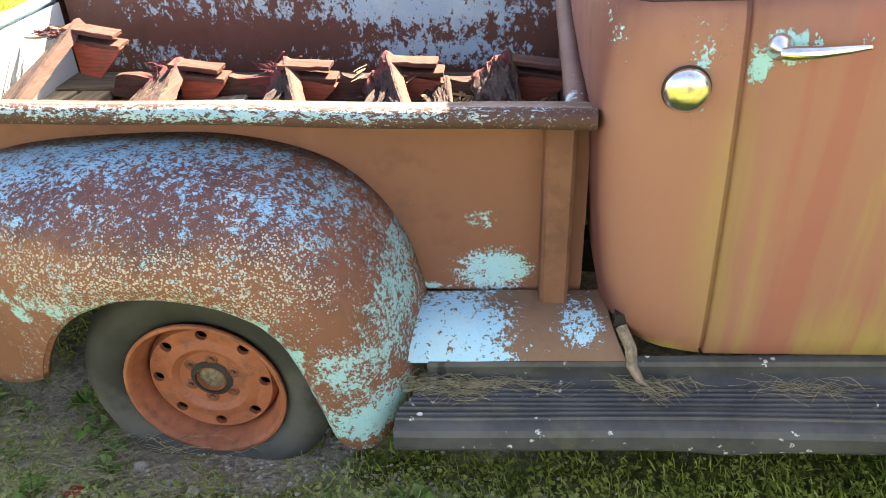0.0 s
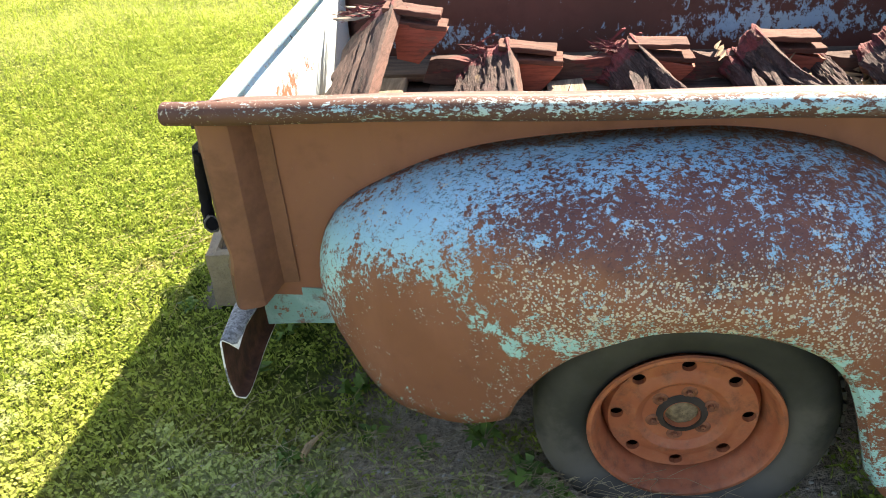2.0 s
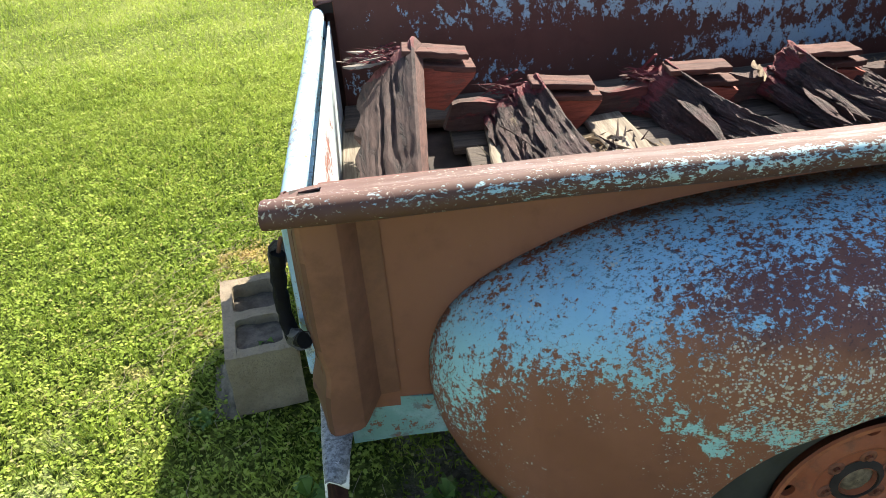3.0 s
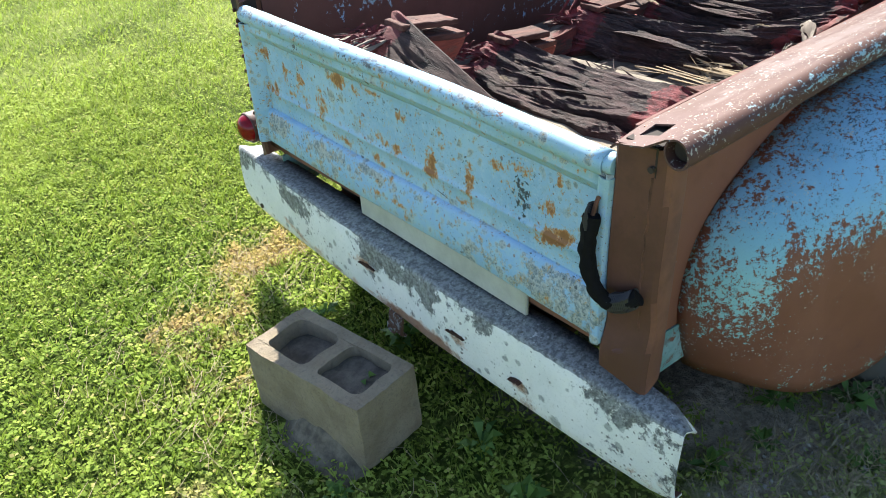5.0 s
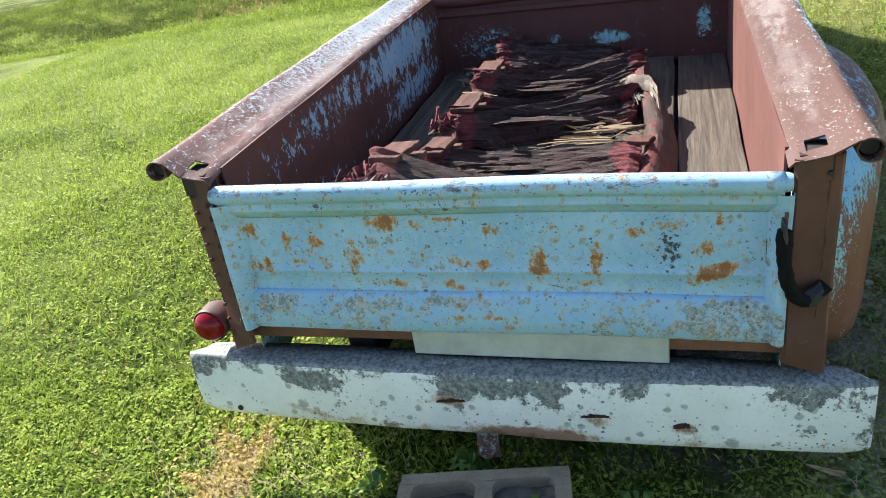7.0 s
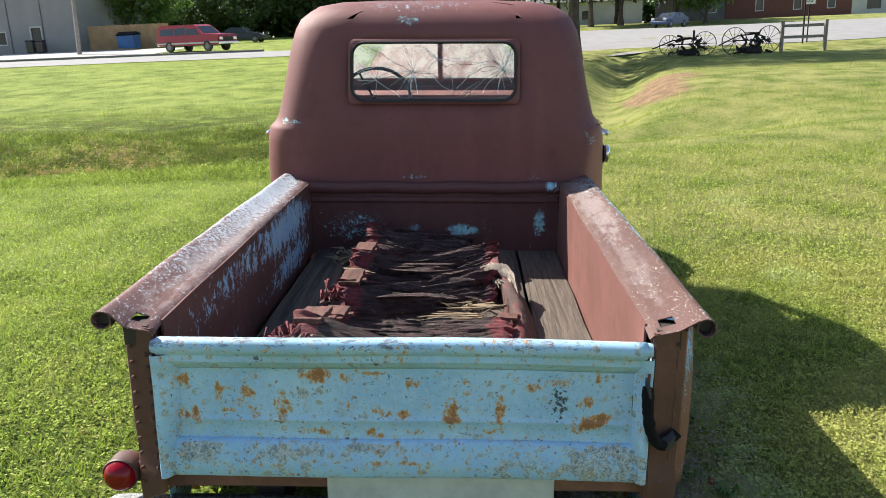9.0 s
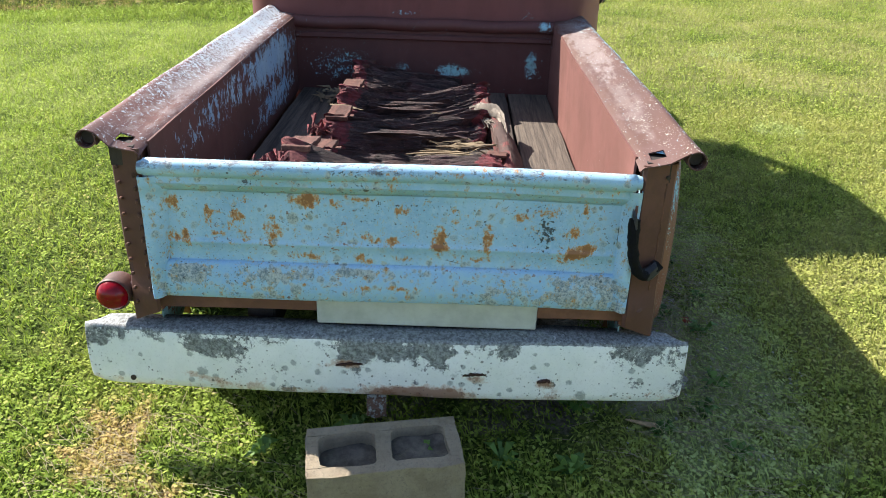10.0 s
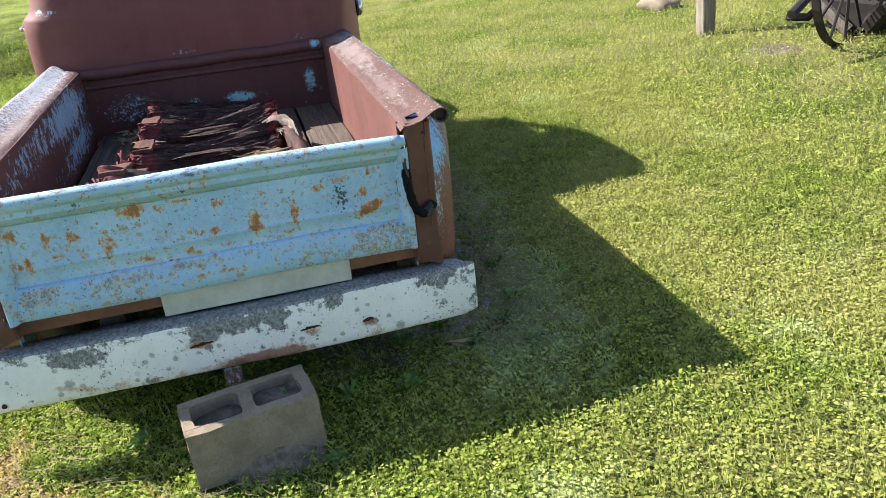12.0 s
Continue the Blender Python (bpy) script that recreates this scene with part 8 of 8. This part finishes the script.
def building(name, x0, x1, y0, y1, h, wall_mat, label, openings=(), gable=1.4, ribs=0.0):
    """A plain house: four walls with thickness, pitched roof, windows with frames on the side facing the road."""
    z = ground_z(x0, (y0 + y1) / 2) - 0.15
    t = thing(name, label, "building", pose(x0, y0, z))
    L, W = x1 - x0, y1 - y0
    bm = bmesh.new()
    box(bm, 0.2, L, 0, 0.2, 0, h)
    box(bm, 0.2, L, W - 0.2, W, 0, h)
    box(bm, L - 0.2, L, 0.2, W - 0.2, 0, h)
    ycuts = sorted({0.0, W, *[q for o in openings for q in (o[0], o[1])]})
    for a, b in zip(ycuts, ycuts[1:]):
        o = next((o for o in openings if o[0] <= (a + b) / 2 <= o[1]), None)
        for c, d in ([(0, h)] if o is None else [(0, o[2]), (o[3], h)]):
            if d - c > 0.01:
                box(bm, 0, 0.2, a, b, c, d)
    part("wall", bm, wall_mat, t)
    if ribs:
        n = int(W / ribs)
        for i in range(n + 1):
            bm = bmesh.new()
            box(bm, -0.05, 0.0, i * ribs - 0.04, i * ribs + 0.04, 0, h)
            part("siding_rib", bm, M_roof, t)
    bm = bmesh.new()
    prism(bm, [(-0.4, h), (L + 0.4, h), (L + 0.4, h + 0.12), (L / 2, h + gable + 0.12), (-0.4, h + 0.12)], -0.4, W + 0.4, "y")
    part("roof", bm, M_roof, t)
    for a, b, c, d in openings:
        w = new("window")
        w.parent = t
        bm = bmesh.new()
        box(bm, 0.08, 0.10, a, b, c, d)
        part("pane", bm, M_window, w)
        bm = bmesh.new()
        for q in ((a - 0.06, a + 0.04, c - 0.06, d + 0.06), (b - 0.04, b + 0.06, c - 0.06, d + 0.06), (a + 0.04, b - 0.04, d - 0.04, d + 0.06), (a + 0.04, b - 0.04, c - 0.06, c + 0.04)):
            box(bm, -0.03, 0.08, *q)
        part("frame", bm, M_white_wall, w)
    return t


building("metal_shop", 61, 80, 34.0, 62, 6.2, M_metal_wall, "grey metal-sided workshop beside a concrete lot", [(3.0, 3.9, 0.05, 2.2), (6.0, 6.9, 0.9, 1.9)], ribs=2.8)
building("brick_house", 95, 106, -44, -29, 3.2, M_brick, "low red brick house with white-framed windows", [(2.0, 2.9, 1.0, 2.4), (6.0, 6.9, 1.0, 2.4), (10.5, 11.4, 1.0, 2.4)], 2.2)
building("grey_house", 92, 101, -28, -22, 3.4, M_roof, "dark grey weathered building among trees", [(1.0, 2.0, 1.0, 2.2)], 1.8)
building("white_house", 118, 128, -24, -8, 3.5, M_white_wall, "white house behind the trees", [(3, 4, 1, 2.3), (8, 9, 1, 2.3), (12, 13, 1, 2.3)], 2.0)
building("pale_house", 108, 118, -62, -49, 3.0, M_white_wall, "pale low building down the street", [(3, 5, 0.8, 2.2), (8, 10, 0.8, 2.2)], 1.5)
fence = thing("wooden_fence", "tan wooden board fence by the parking lot", "fence", pose(62, 26.8, ground_z(62, 29) - 0.05))
for i in range(44):
    bm = bmesh.new()
    box(bm, 0, 0.03, 0.155 * i, 0.155 * i + 0.145, 0, 2.0 + 0.02 * (i % 3), 0.004)
    part("board", bm, M_fence, fence)
bm = bmesh.new()
box(bm, 0.031, 0.08, 0, 6.8, 0.4, 0.5)
box(bm, 0.031, 0.08, 0, 6.8, 1.5, 1.6)
part("fence_rail", bm, M_fence, fence)
bin_ = thing("blue_dumpster", "blue steel dumpster standing before the fence", "dumpster", pose(60, 29.0, ground_z(60, 29.6)))
bm = bmesh.new()
prism(bm, [(0, 0.12), (1.2, 0.12), (1.4, 1.2), (-0.1, 1.1)], 0, 1.35, "y")
part("bin_body", bm, plain("blue_steel", (0.04, 0.13, 0.33), 0.5, vary=0.2, scale=2), bin_)
bm = bmesh.new()
prism(bm, [(-0.15, 1.1), (1.45, 1.2), (1.40, 1.30), (0.6, 1.42), (-0.12, 1.18)], -0.04, 1.39, "y")
part("bin_lid", bm, M_hose, bin_)
for i, (x, y, h, r, tilt) in enumerate(((54.5, 30.9, 9.0, 0.16, 2.5), (61.0, 44, 8, 0.12, 0))):
    p = thing("utility_pole", "weathered wooden utility pole", "utility pole", pose(x, y, ground_z(x, y) - 0.1, tilt, 0, 0))
    bm = bmesh.new()
    tube(bm, [(0, 0, 0), (0, 0, h * 0.5), (0, 0, h)], [r, r * 0.85, r * 0.7], 10)
    part("pole", bm, plain("grey_pole_wood", (0.26, 0.23, 0.20), 0.9, vary=0.2, scale=3), p, "", True)
    bm = bmesh.new()
    box(bm, -0.06, 0.06, -1.1, 1.1, h - 0.7, h - 0.55, 0.01)
    part("crossarm", bm, M_bark, p)
for x, y in ((59.5, 37.2), (59.3, 36.3)):
    p = thing("trash_bin", "dark plastic wheeled trash bin", "trash bin", pose(x, y, ground_z(x, y)))
    bm = bmesh.new()
    box(bm, -0.3, 0.3, -0.3, 0.3, 0.05, 0.95, 0.04)
    part("bin_body", bm, M_window, p)
    bm = bmesh.new()
    box(bm, -0.33, 0.33, -0.33, 0.33, 0.955, 1.05, 0.03)
    part("lid", bm, M_window, p)


# ---- parked vehicles across the road ----
M_alloy = plain("dull_alloy", (0.22, 0.22, 0.23), 0.45, 0.5, vary=0.15, scale=10)
M_iron_dark = plain("dark_grille", (0.02, 0.02, 0.02), 0.6, vary=0.2)


def vehicle(name, label, length, width, profile, glass, color, m, suv=False):
    """A car from its side outline; x is along the car, front at +x."""
    t = thing(name, label, "car", m)
    paint_ = plain(name + "_paint", color, 0.4, vary=0.06, scale=1, bump=0.0)
    bm = bmesh.new()
    vs = prism(bm, profile, -width / 2, width / 2, "y", 4)
    for v in vs:
        if v.co.z > 1.0:
            v.co.y *= 1 - 0.16 * min(1, (v.co.z - 1.0) / 0.6)
    bmesh.ops.bevel(bm, geom=[e for e in bm.edges if abs(e.verts[0].co.y - e.verts[1].co.y) < 0.02 and abs(e.verts[0].co.y) > width * 0.35], offset=0.06, segments=2, affect="EDGES")
    part("body", bm, paint_, t, "", True, 40)
    for a, b, z0, z1, sl in glass:
        for s in (-1, 1):
            bm = bmesh.new()
            y = lambda z: s * (width / 2 * (1 - 0.16 * min(1, max(0, z - 1.0) / 0.6)) + 0.012)
            q = [(a, y(z0), z0), (b, y(z0), z0), (b - sl[1], y(z1), z1), (a + sl[0], y(z1), z1)]
            vs = [bm.verts.new(p) for p in q] + [bm.verts.new((p[0], p[1] - s * 0.03, p[2])) for p in q]
            for f in ((0, 1, 2, 3), (4, 5, 6, 7), (0, 1, 5, 4), (1, 2, 6, 5), (2, 3, 7, 6), (3, 0, 4, 7)):
                bm.faces.new([vs[i] for i in f])
            part("side_window", bm, M_window, t)
    for x in (length * 0.31, -length * 0.31):
        for s in (-1, 1):
            w = new("wheel")
            w.parent = t
            w.location = (x, s * (width / 2 - 0.09), 0.36)
            bm = bmesh.new()
            lathe(bm, [(0.20, -0.11), (0.33, -0.11), (0.36, -0.08), (0.36, 0.08), (0.33, 0.11), (0.20, 0.11)], n=24)
            part("tyre", bm, M_tyre, w, "", True)
            bm = bmesh.new()
            lathe(bm, [(0.001, s * 0.09), (0.06, s * 0.10), (0.18, s * 0.08), (0.21, s * 0.105)], n=20)
            part("rim", bm, M_alloy, w, "", True)
    p, q = ((1.31, 1.19), (0.77, 1.67)) if suv else ((0.90, 0.955), (0.31, 1.345))
    bm = bmesh.new()
    prism(bm, [(p[0] + 0.012, p[1] + 0.012), (q[0] + 0.012, q[1] + 0.012), (q[0] - 0.02, q[1] - 0.02), (p[0] - 0.02, p[1] - 0.02)], -width * 0.42, width * 0.42, "y")
    for v in bm.verts:
        if v.co.z > (p[1] + q[1]) / 2:
            v.co.y *= 0.86
    part("windscreen", bm, M_window, t)
    bm = bmesh.new()
    box(bm, length / 2 - 0.03, length / 2 + 0.012, -width * 0.24, width * 0.24, 0.66, 0.92, 0.01)
    part("grille", bm, M_iron_dark, t)
    for s in (-1, 1):
        bm = bmesh.new()
        box(bm, length / 2 - 0.06, length / 2 + 0.015, s * width * 0.36 - 0.16, s * width * 0.36 + 0.16, 0.72, 0.92, 0.02)
        part("headlight", bm, M_chrome, t)
    for e_ in (1, -1):
        bm = bmesh.new()
        box(bm, e_ * length / 2 - 0.10, e_ * length / 2 + 0.10, -width / 2 + 0.02, width / 2 - 0.02, 0.42, 0.62, 0.04)
        part("bumper", bm, M_chrome if suv else paint_, t)
    if suv:
        bm = bmesh.new()
        box(bm, -length / 2 + 0.05, length / 2 - 0.05, -width / 2 - 0.012, width / 2 + 0.012, 0.52, 0.62, 0.004)
        part("side_stripe", bm, M_white_wall, t)
    return t


suv_side = [(-2.75, 0.45), (-2.1, 0.42), (2.2, 0.40), (2.72, 0.45), (2.75, 0.95), (2.65, 1.08), (1.35, 1.16), (0.72, 1.72), (0.5, 1.80), (-2.5, 1.82), (-2.68, 1.70), (-2.75, 1.1)]
vehicle("red_sport_utility", "dark red sport utility vehicle parked across the road", 5.5, 2.0, suv_side, [(-2.5, -1.25, 1.12, 1.68, (0.05, 0.0)), (-1.15, -0.2, 1.12, 1.68, (0, 0)), (-0.1, 1.1, 1.12, 1.66, (0, 0.5))], (0.30, 0.012, 0.022), pose(52, 21.1, ground_z(52, 21) + 0.03, 0, 0, -113), True)
sedan_side = [(-2.2, 0.35), (2.15, 0.32), (2.25, 0.62), (1.9, 0.80), (0.95, 0.92), (0.25, 1.38), (-0.9, 1.42), (-1.7, 1.02), (-2.22, 0.95)]
vehicle("blue_hatchback", "small blue car driving lane side of the road", 4.4, 1.75, sedan_side, [(-1.35, -0.35, 0.95, 1.34, (0.35, 0)), (-0.27, 0.72, 0.95, 1.33, (0, 0.45))], (0.025, 0.05, 0.12), pose(76, -17.7, ground_z(76, -17.7) + 0.03, 0, 0, 138))
vehicle("dark_sedan", "dark sedan parked under trees", 4.7, 1.8, sedan_side, [(-1.35, -0.35, 0.95, 1.34, (0.35, 0)), (-0.27, 0.72, 0.95, 1.33, (0, 0.45))], (0.03, 0.035, 0.045), pose(72, 23.5, ground_z(72, 23.5) + 0.02, 0, 0, -95))

# ---- old farm machinery, fence and sign on the lawn ----
M_iron = plain("black_rusted_iron", (0.014, 0.010, 0.009), 0.85, vary=0.5, scale=6)
M_grey_post = weathered_wood("grey_post_wood", (0.34, 0.30, 0.24), (0.15, 0.125, 0.10), (1, 1, 0.08), split=0.45)


def spoked(parent, centre, radius, n, yaw=0):
    w = new("spoked_wheel")
    w.parent = parent
    w.matrix_local = pose(*centre, 0, 0, yaw)
    bm = bmesh.new()
    lathe(bm, [(radius - 0.012, -0.03), (radius + 0.014, -0.03), (radius + 0.014, 0.03), (radius - 0.012, 0.03), (radius - 0.012, -0.03)], n=36, axis="x")
    part("rim", bm, M_iron, w)
    bm = bmesh.new()
    lathe(bm, [(0.001, -0.07), (0.05, -0.07), (0.05, 0.07), (0.001, 0.07)], n=12, axis="x")
    part("hub", bm, M_iron, w)
    for i in range(n):
        a = 2 * math.pi * i / n
        bm = bmesh.new()
        tube(bm, [(0.0, 0.04 * math.cos(a), 0.04 * math.sin(a)), (0.0, radius * math.cos(a), radius * math.sin(a))], 0.013, 5)
        part("spoke", bm, M_iron, w)
    return w


def implement(label, x, y, radius, gap, kind_, seed, yaw=0.0):
    t = thing("farm_implement", label, "farm implement", pose(x, y, ground_z(x, y), 0, 0, yaw))
    r = random.Random(seed)
    spoked(t, (0, 0, radius), radius, 12)
    spoked(t, (0, gap, radius * 0.97), radius * (0.85 if kind_ == "mower" else 1.0), 12)
    bm = bmesh.new()
    tube(bm, [(0, -0.1, radius), (0, gap + 0.1, radius)], 0.03, 8)
    part("axle", bm, M_iron, t)
    bm = bmesh.new()
    tube(bm, [(0, 0.2, radius * 1.2), (0, gap * 0.4, radius * 1.45), (0, gap * 0.9, radius * 1.35), (0, gap + 0.9, radius * 0.7)], 0.035, 8)
    part("frame_bar", bm, M_iron, t)
    for i in range(26):
        bm = bmesh.new()
        a = Vector((r.uniform(-0.35, 0.35), r.uniform(0.25, gap - 0.15), r.uniform(0.08, radius * 1.5)))
        b = a + Vector((r.uniform(-0.5, 0.5), r.uniform(-0.4, 0.4), r.uniform(-0.45, 0.45)))
        b.z = max(0.03, b.z)
        tube(bm, [a, (a + b) / 2 + Vector((0, 0, r.uniform(-0.1, 0.1))), b], r.uniform(0.03, 0.075), 6)
        part("linkage", bm, M_iron, t)
    bm = bmesh.new()
    box(bm, -0.3, 0.3, gap * 0.25, gap * 0.75, 0.02, radius * 0.55, 0.05)
    rough_up(bm, 0.06, 3)
    part("gear_box", bm, M_iron, t)
    bm = bmesh.new()
    prism(bm, sheet([(-0.25, radius * 1.55), (-0.1, radius * 1.48), (0.1, radius * 1.48), (0.22, radius * 1.56)], 0.015), gap * 0.35, gap * 0.65, "y")
    part("seat_pan", bm, M_iron, t)
    return t


implement("rusted antique horse-drawn mower on the lawn", 40, -10.7, 0.62, 1.9, "mower", 4)
implement("rusted antique cultivator with tall spoked wheels", 40, -14.1, 0.71, 2.0, "rake", 9, 12)
near_imp = implement("rusted farm implement with a timber pole", 1.55, -3.65, 0.55, 1.1, "rake", 14, 25)
bm = bmesh.new()
tube(bm, [(0.05, 0.95, 0.06), (0.45, 1.05, 0.45), (1.3, 1.3, 1.1)], 0.05, 6)
part("timber_pole", bm, M_grey_post, near_imp, "grey weathered timber pole")


def post_fence(x, y0, y1, h, label):
    t = thing("rail_fence", label, "fence", pose(x, y0, ground_z(x, y0) - 0.05))
    for yy in (0, y1 - y0):
        bm = bmesh.new()
        box(bm, -0.08, 0.08, yy - 0.08, yy + 0.08, 0, h, 0.01)
        part("post", bm, M_grey_post, t)
    for z in (0.85 * h, 0.5 * h):
        bm = bmesh.new()
        box(bm, 0.081, 0.12, 0 if y1 > y0 else y1 - y0, y1 - y0 if y1 > y0 else 0, z - 0.09, z + 0.06, 0.006)
        part("fence_rail", bm, M_grey_post, t)
    return t


post_fence(40, -17.1, -14.8, 1.68, "short weathered grey rail fence on the lawn")
near_post_ = thing("wooden_post", "square weathered grey wooden post set in the lawn", "post", pose(2.25, -2.12, ground_z(2.25, -2.12) - 0.05))
bm = bmesh.new()
box(bm, -0.065, 0.065, -0.065, 0.065, 0, 1.5, 0.008)
rough_up(bm, 0.004, 9)
part("post_body", bm, M_grey_post, near_post_)
bm = bmesh.new()
bmesh.ops.create_icosphere(bm, subdivisions=3, radius=0.22, matrix=Matrix.Translation((4.0, -2.62, ground_z(4.0, -2.62) + 0.03)) @ Matrix.Diagonal((1.2, 1, 0.5, 1)))
rough_up(bm, 0.06, 5)
tagged(link_mesh("field_stone", bm, M_concrete, None, "", True), "pale grey field stone half sunk in the lawn", "stone")
sign = thing("speed_sign", "white speed limit sign on a thin steel post", "road sign", pose(44, -17.8, ground_z(44, -17.8) - 0.1, 0, 0, 90))
bm = bmesh.new()
box(bm, -0.03, 0.03, -0.02, 0.02, 0, 3.1)
part("sign_post", bm, M_iron, sign)
bm = bmesh.new()
box(bm, -0.31, 0.31, 0.022, 0.03, 2.25, 3.05, 0.002)
part("sign_plate", bm, plain("white_sign_face", (0.75, 0.75, 0.73), 0.5, vary=0.05), sign)


def lettering(text, size, x, z, y, parent, mat):
    cu = bpy.data.curves.new("sign_text", "FONT")
    cu.body, cu.size, cu.align_x, cu.align_y, cu.extrude = text, size, "CENTER", "CENTER", 0.003
    ob = new("sign_text", cu)
    cu.materials.append(mat)
    ob.parent = parent
    ob.matrix_local = pose(x, y, z, 90, 0, 180)
    return ob


for text, size, z in (("SPEED", 0.15, 2.93), ("LIMIT", 0.15, 2.77), ("35", 0.40, 2.49)):
    lettering(text, size, 0, z, 0.036, sign, M_iron)
pole = thing("dark_pole", "thin dark steel pole by the road", "pole", pose(43.5, -17.35, ground_z(43.5, -17.3) - 0.1))
bm = bmesh.new()
tube(bm, [(0, 0, 0), (0, 0.02, 4.5)], 0.05, 8)
part("shaft", bm, M_iron, pole)

# stones, a fallen leaf and a pale stick by the wheel
M_stone = plain("pale_limestone", (0.42, 0.40, 0.35), 0.9, vary=0.25, scale=30)
rng = random.Random(31)
for x, y, r in ((-1.566, 1.314, 0.020), (-1.60, 1.325, 0.016), (-1.40, 1.30, 0.018), (-1.08, 1.328, 0.017), (-0.98, 1.27, 0.012), (-0.90, 1.24, 0.014), (-1.02, 1.22, 0.010), (-0.80, 1.26, 0.012), (-0.74, 1.21, 0.009)):
    bm = bmesh.new()
    bmesh.ops.create_icosphere(bm, subdivisions=2, radius=r, matrix=Matrix.Translation((x, y, ground_z(x, y) + r * 0.25)) @ Matrix.Diagonal((1.25, 0.9, 0.6, 1)))
    rough_up(bm, r * 0.5, 40)
    tagged(link_mesh("stone", bm, M_stone), "small pale stone lying on the soil", "stone", "stones by the wheel")
r_, bm = random.Random(8), bmesh.new()
for _ in range(900):
    x, y = r_.gauss(-1.05, 0.50), r_.gauss(1.28, 0.14)
    s = r_.uniform(0.002, 0.007)
    bmesh.ops.create_icosphere(bm, subdivisions=1, radius=s, matrix=pose(x, y, ground_z(x, y), r_.uniform(0, 90), 0, r_.uniform(0, 90)) @ Matrix.Diagonal((1.3, 1, 0.7, 1)))
tagged(link_mesh("gravel", bm, M_stone), "fine pale gravel scattered on bare soil", "gravel", kind="stuff")


def leaf_on_ground(x, y, size, color, yaw, label):
    bm = bmesh.new()
    pts = [(0.5 * math.cos(a) * (1 + 0.25 * math.sin(5 * a)), 0.42 * math.sin(a) * (1 + 0.2 * math.cos(4 * a))) for a in [2 * math.pi * i / 20 for i in range(20)]]
    c = bm.verts.new((0, 0, 0.10 * size))
    vs = [bm.verts.new((px * size, py * size, 0.25 * size * abs(px) + 0.1 * size * math.sin(7 * px))) for px, py in pts]
    for i in range(20):
        bm.faces.new((c, vs[i], vs[(i + 1) % 20]))
    ob = link_mesh("fallen_leaf", bm, plain("leaf_" + label.split()[0], color, 0.7, vary=0.3, scale=60), None, "", True)
    ob.matrix_world = pose(x, y, ground_z(x, y) + 0.012, 8, 5, yaw)
    thicken(ob, 0.0006)
    return tagged(ob, label, "leaf")


leaf_on_ground(-1.20, 1.20, 0.05, (0.30, 0.055, 0.02), 30, "reddish-brown fallen leaf on the soil")
stick = thing("pale_stick", "short pale peeled stick on the grass", "stick", pose(-1.80, 1.50, ground_z(-1.8, 1.5) + 0.012, 0, 0, 70))
bm = bmesh.new()
tube(bm, [(-0.05, 0, 0), (-0.01, 0.006, 0.004), (0.05, 0, 0)], [0.010, 0.009, 0.003], 7)
rough_up(bm, 0.004, 40)
part("stick_body", bm, plain("peeled_wood", (0.52, 0.36, 0.20), 0.8, vary=0.3, scale=50), stick)
straw("dry_stems", [(-1.30, 1.33, -0.008, 0.24, 0.09, 420, 20), (-1.75, 1.30, 0.0, 0.22, 0.18, 300, 60), (-0.2, 1.08, 0.008, 0.45, 0.10, 420, 80), (-0.9, 1.15, 0.0, 0.35, 0.08, 320, 30), (-2.10, 3.00, 0.02, 0.25, 0.22, 260, 60), (-2.45, 2.55, 0.02, 0.15, 0.25, 160, 60)], 41, "dry grass stems on the ground")
# weed growing in the block's cell and plants under the truck
def weed(x, y, z, size, n, seed, label):
    r = random.Random(seed)
    t = thing("weed", label, "weed", pose(x, y, z), group="weeds")
    bm = bmesh.new()
    for _ in range(n):
        a, l, up = r.uniform(0, 6.28), size * r.uniform(0.4, 1.0), size * r.uniform(0.2, 0.9)
        c, s = math.cos(a), math.sin(a)
        w = size * r.uniform(0.10, 0.2)
        v = [bm.verts.new(p) for p in ((0.1 * c * l, 0.1 * s * l, up * 0.3), (0.55 * c * l - s * w, 0.55 * s * l + c * w, up), (c * l, s * l, up * 0.85), (0.55 * c * l + s * w, 0.55 * s * l - c * w, up * 0.95))]
        bm.faces.new(v)
    part("leaves", bm, M_weed, t)
    return t


M_weed = leaf_material("weed_leaves", (0.055, 0.125, 0.022), (0.15, 0.27, 0.05))
weed(-2.17, 2.17, 0.13, 0.06, 22, 2, "small weed growing from the concrete block")
rng = random.Random(77)
for x, y, s in ((-1.24, 1.42, 0.08), (-1.35, 1.55, 0.07), (-1.17, 1.36, 0.06), (-1.65, 1.55, 0.06), (-1.72, 1.70, 0.07), (-0.32, 1.22, 0.08), (-0.42, 1.16, 0.06), (0.05, 1.18, 0.07), (0.35, 1.10, 0.07), (-1.50, 1.50, 0.05), (-2.0, 1.95, 0.07), (-2.05, 1.75, 0.08), (-1.9, 2.4, 0.08), (-2.0, 2.65, 0.07), (-1.85, 1.45, 0.06), (-2.35, 2.05, 0.05), (-1.42, 1.30, 0.06), (-1.30, 1.18, 0.07), (-1.05, 1.12, 0.06), (-0.70, 1.15, 0.06), (-0.55, 1.20, 0.07), (-1.62, 1.22, 0.07), (-1.15, 1.28, 0.07), (0.55, 1.05, 0.07), (-0.1, 1.08, 0.06), (-1.75, 1.30, 0.06), (-1.95, 1.25, 0.06), (-0.22, 1.17, 0.07), (0.22, 1.14, 0.06)):
    weed(x, y, ground_z(x, y), s, rng.randint(14, 26), rng.randint(0, 999), "low green weed at the edge of the soil")
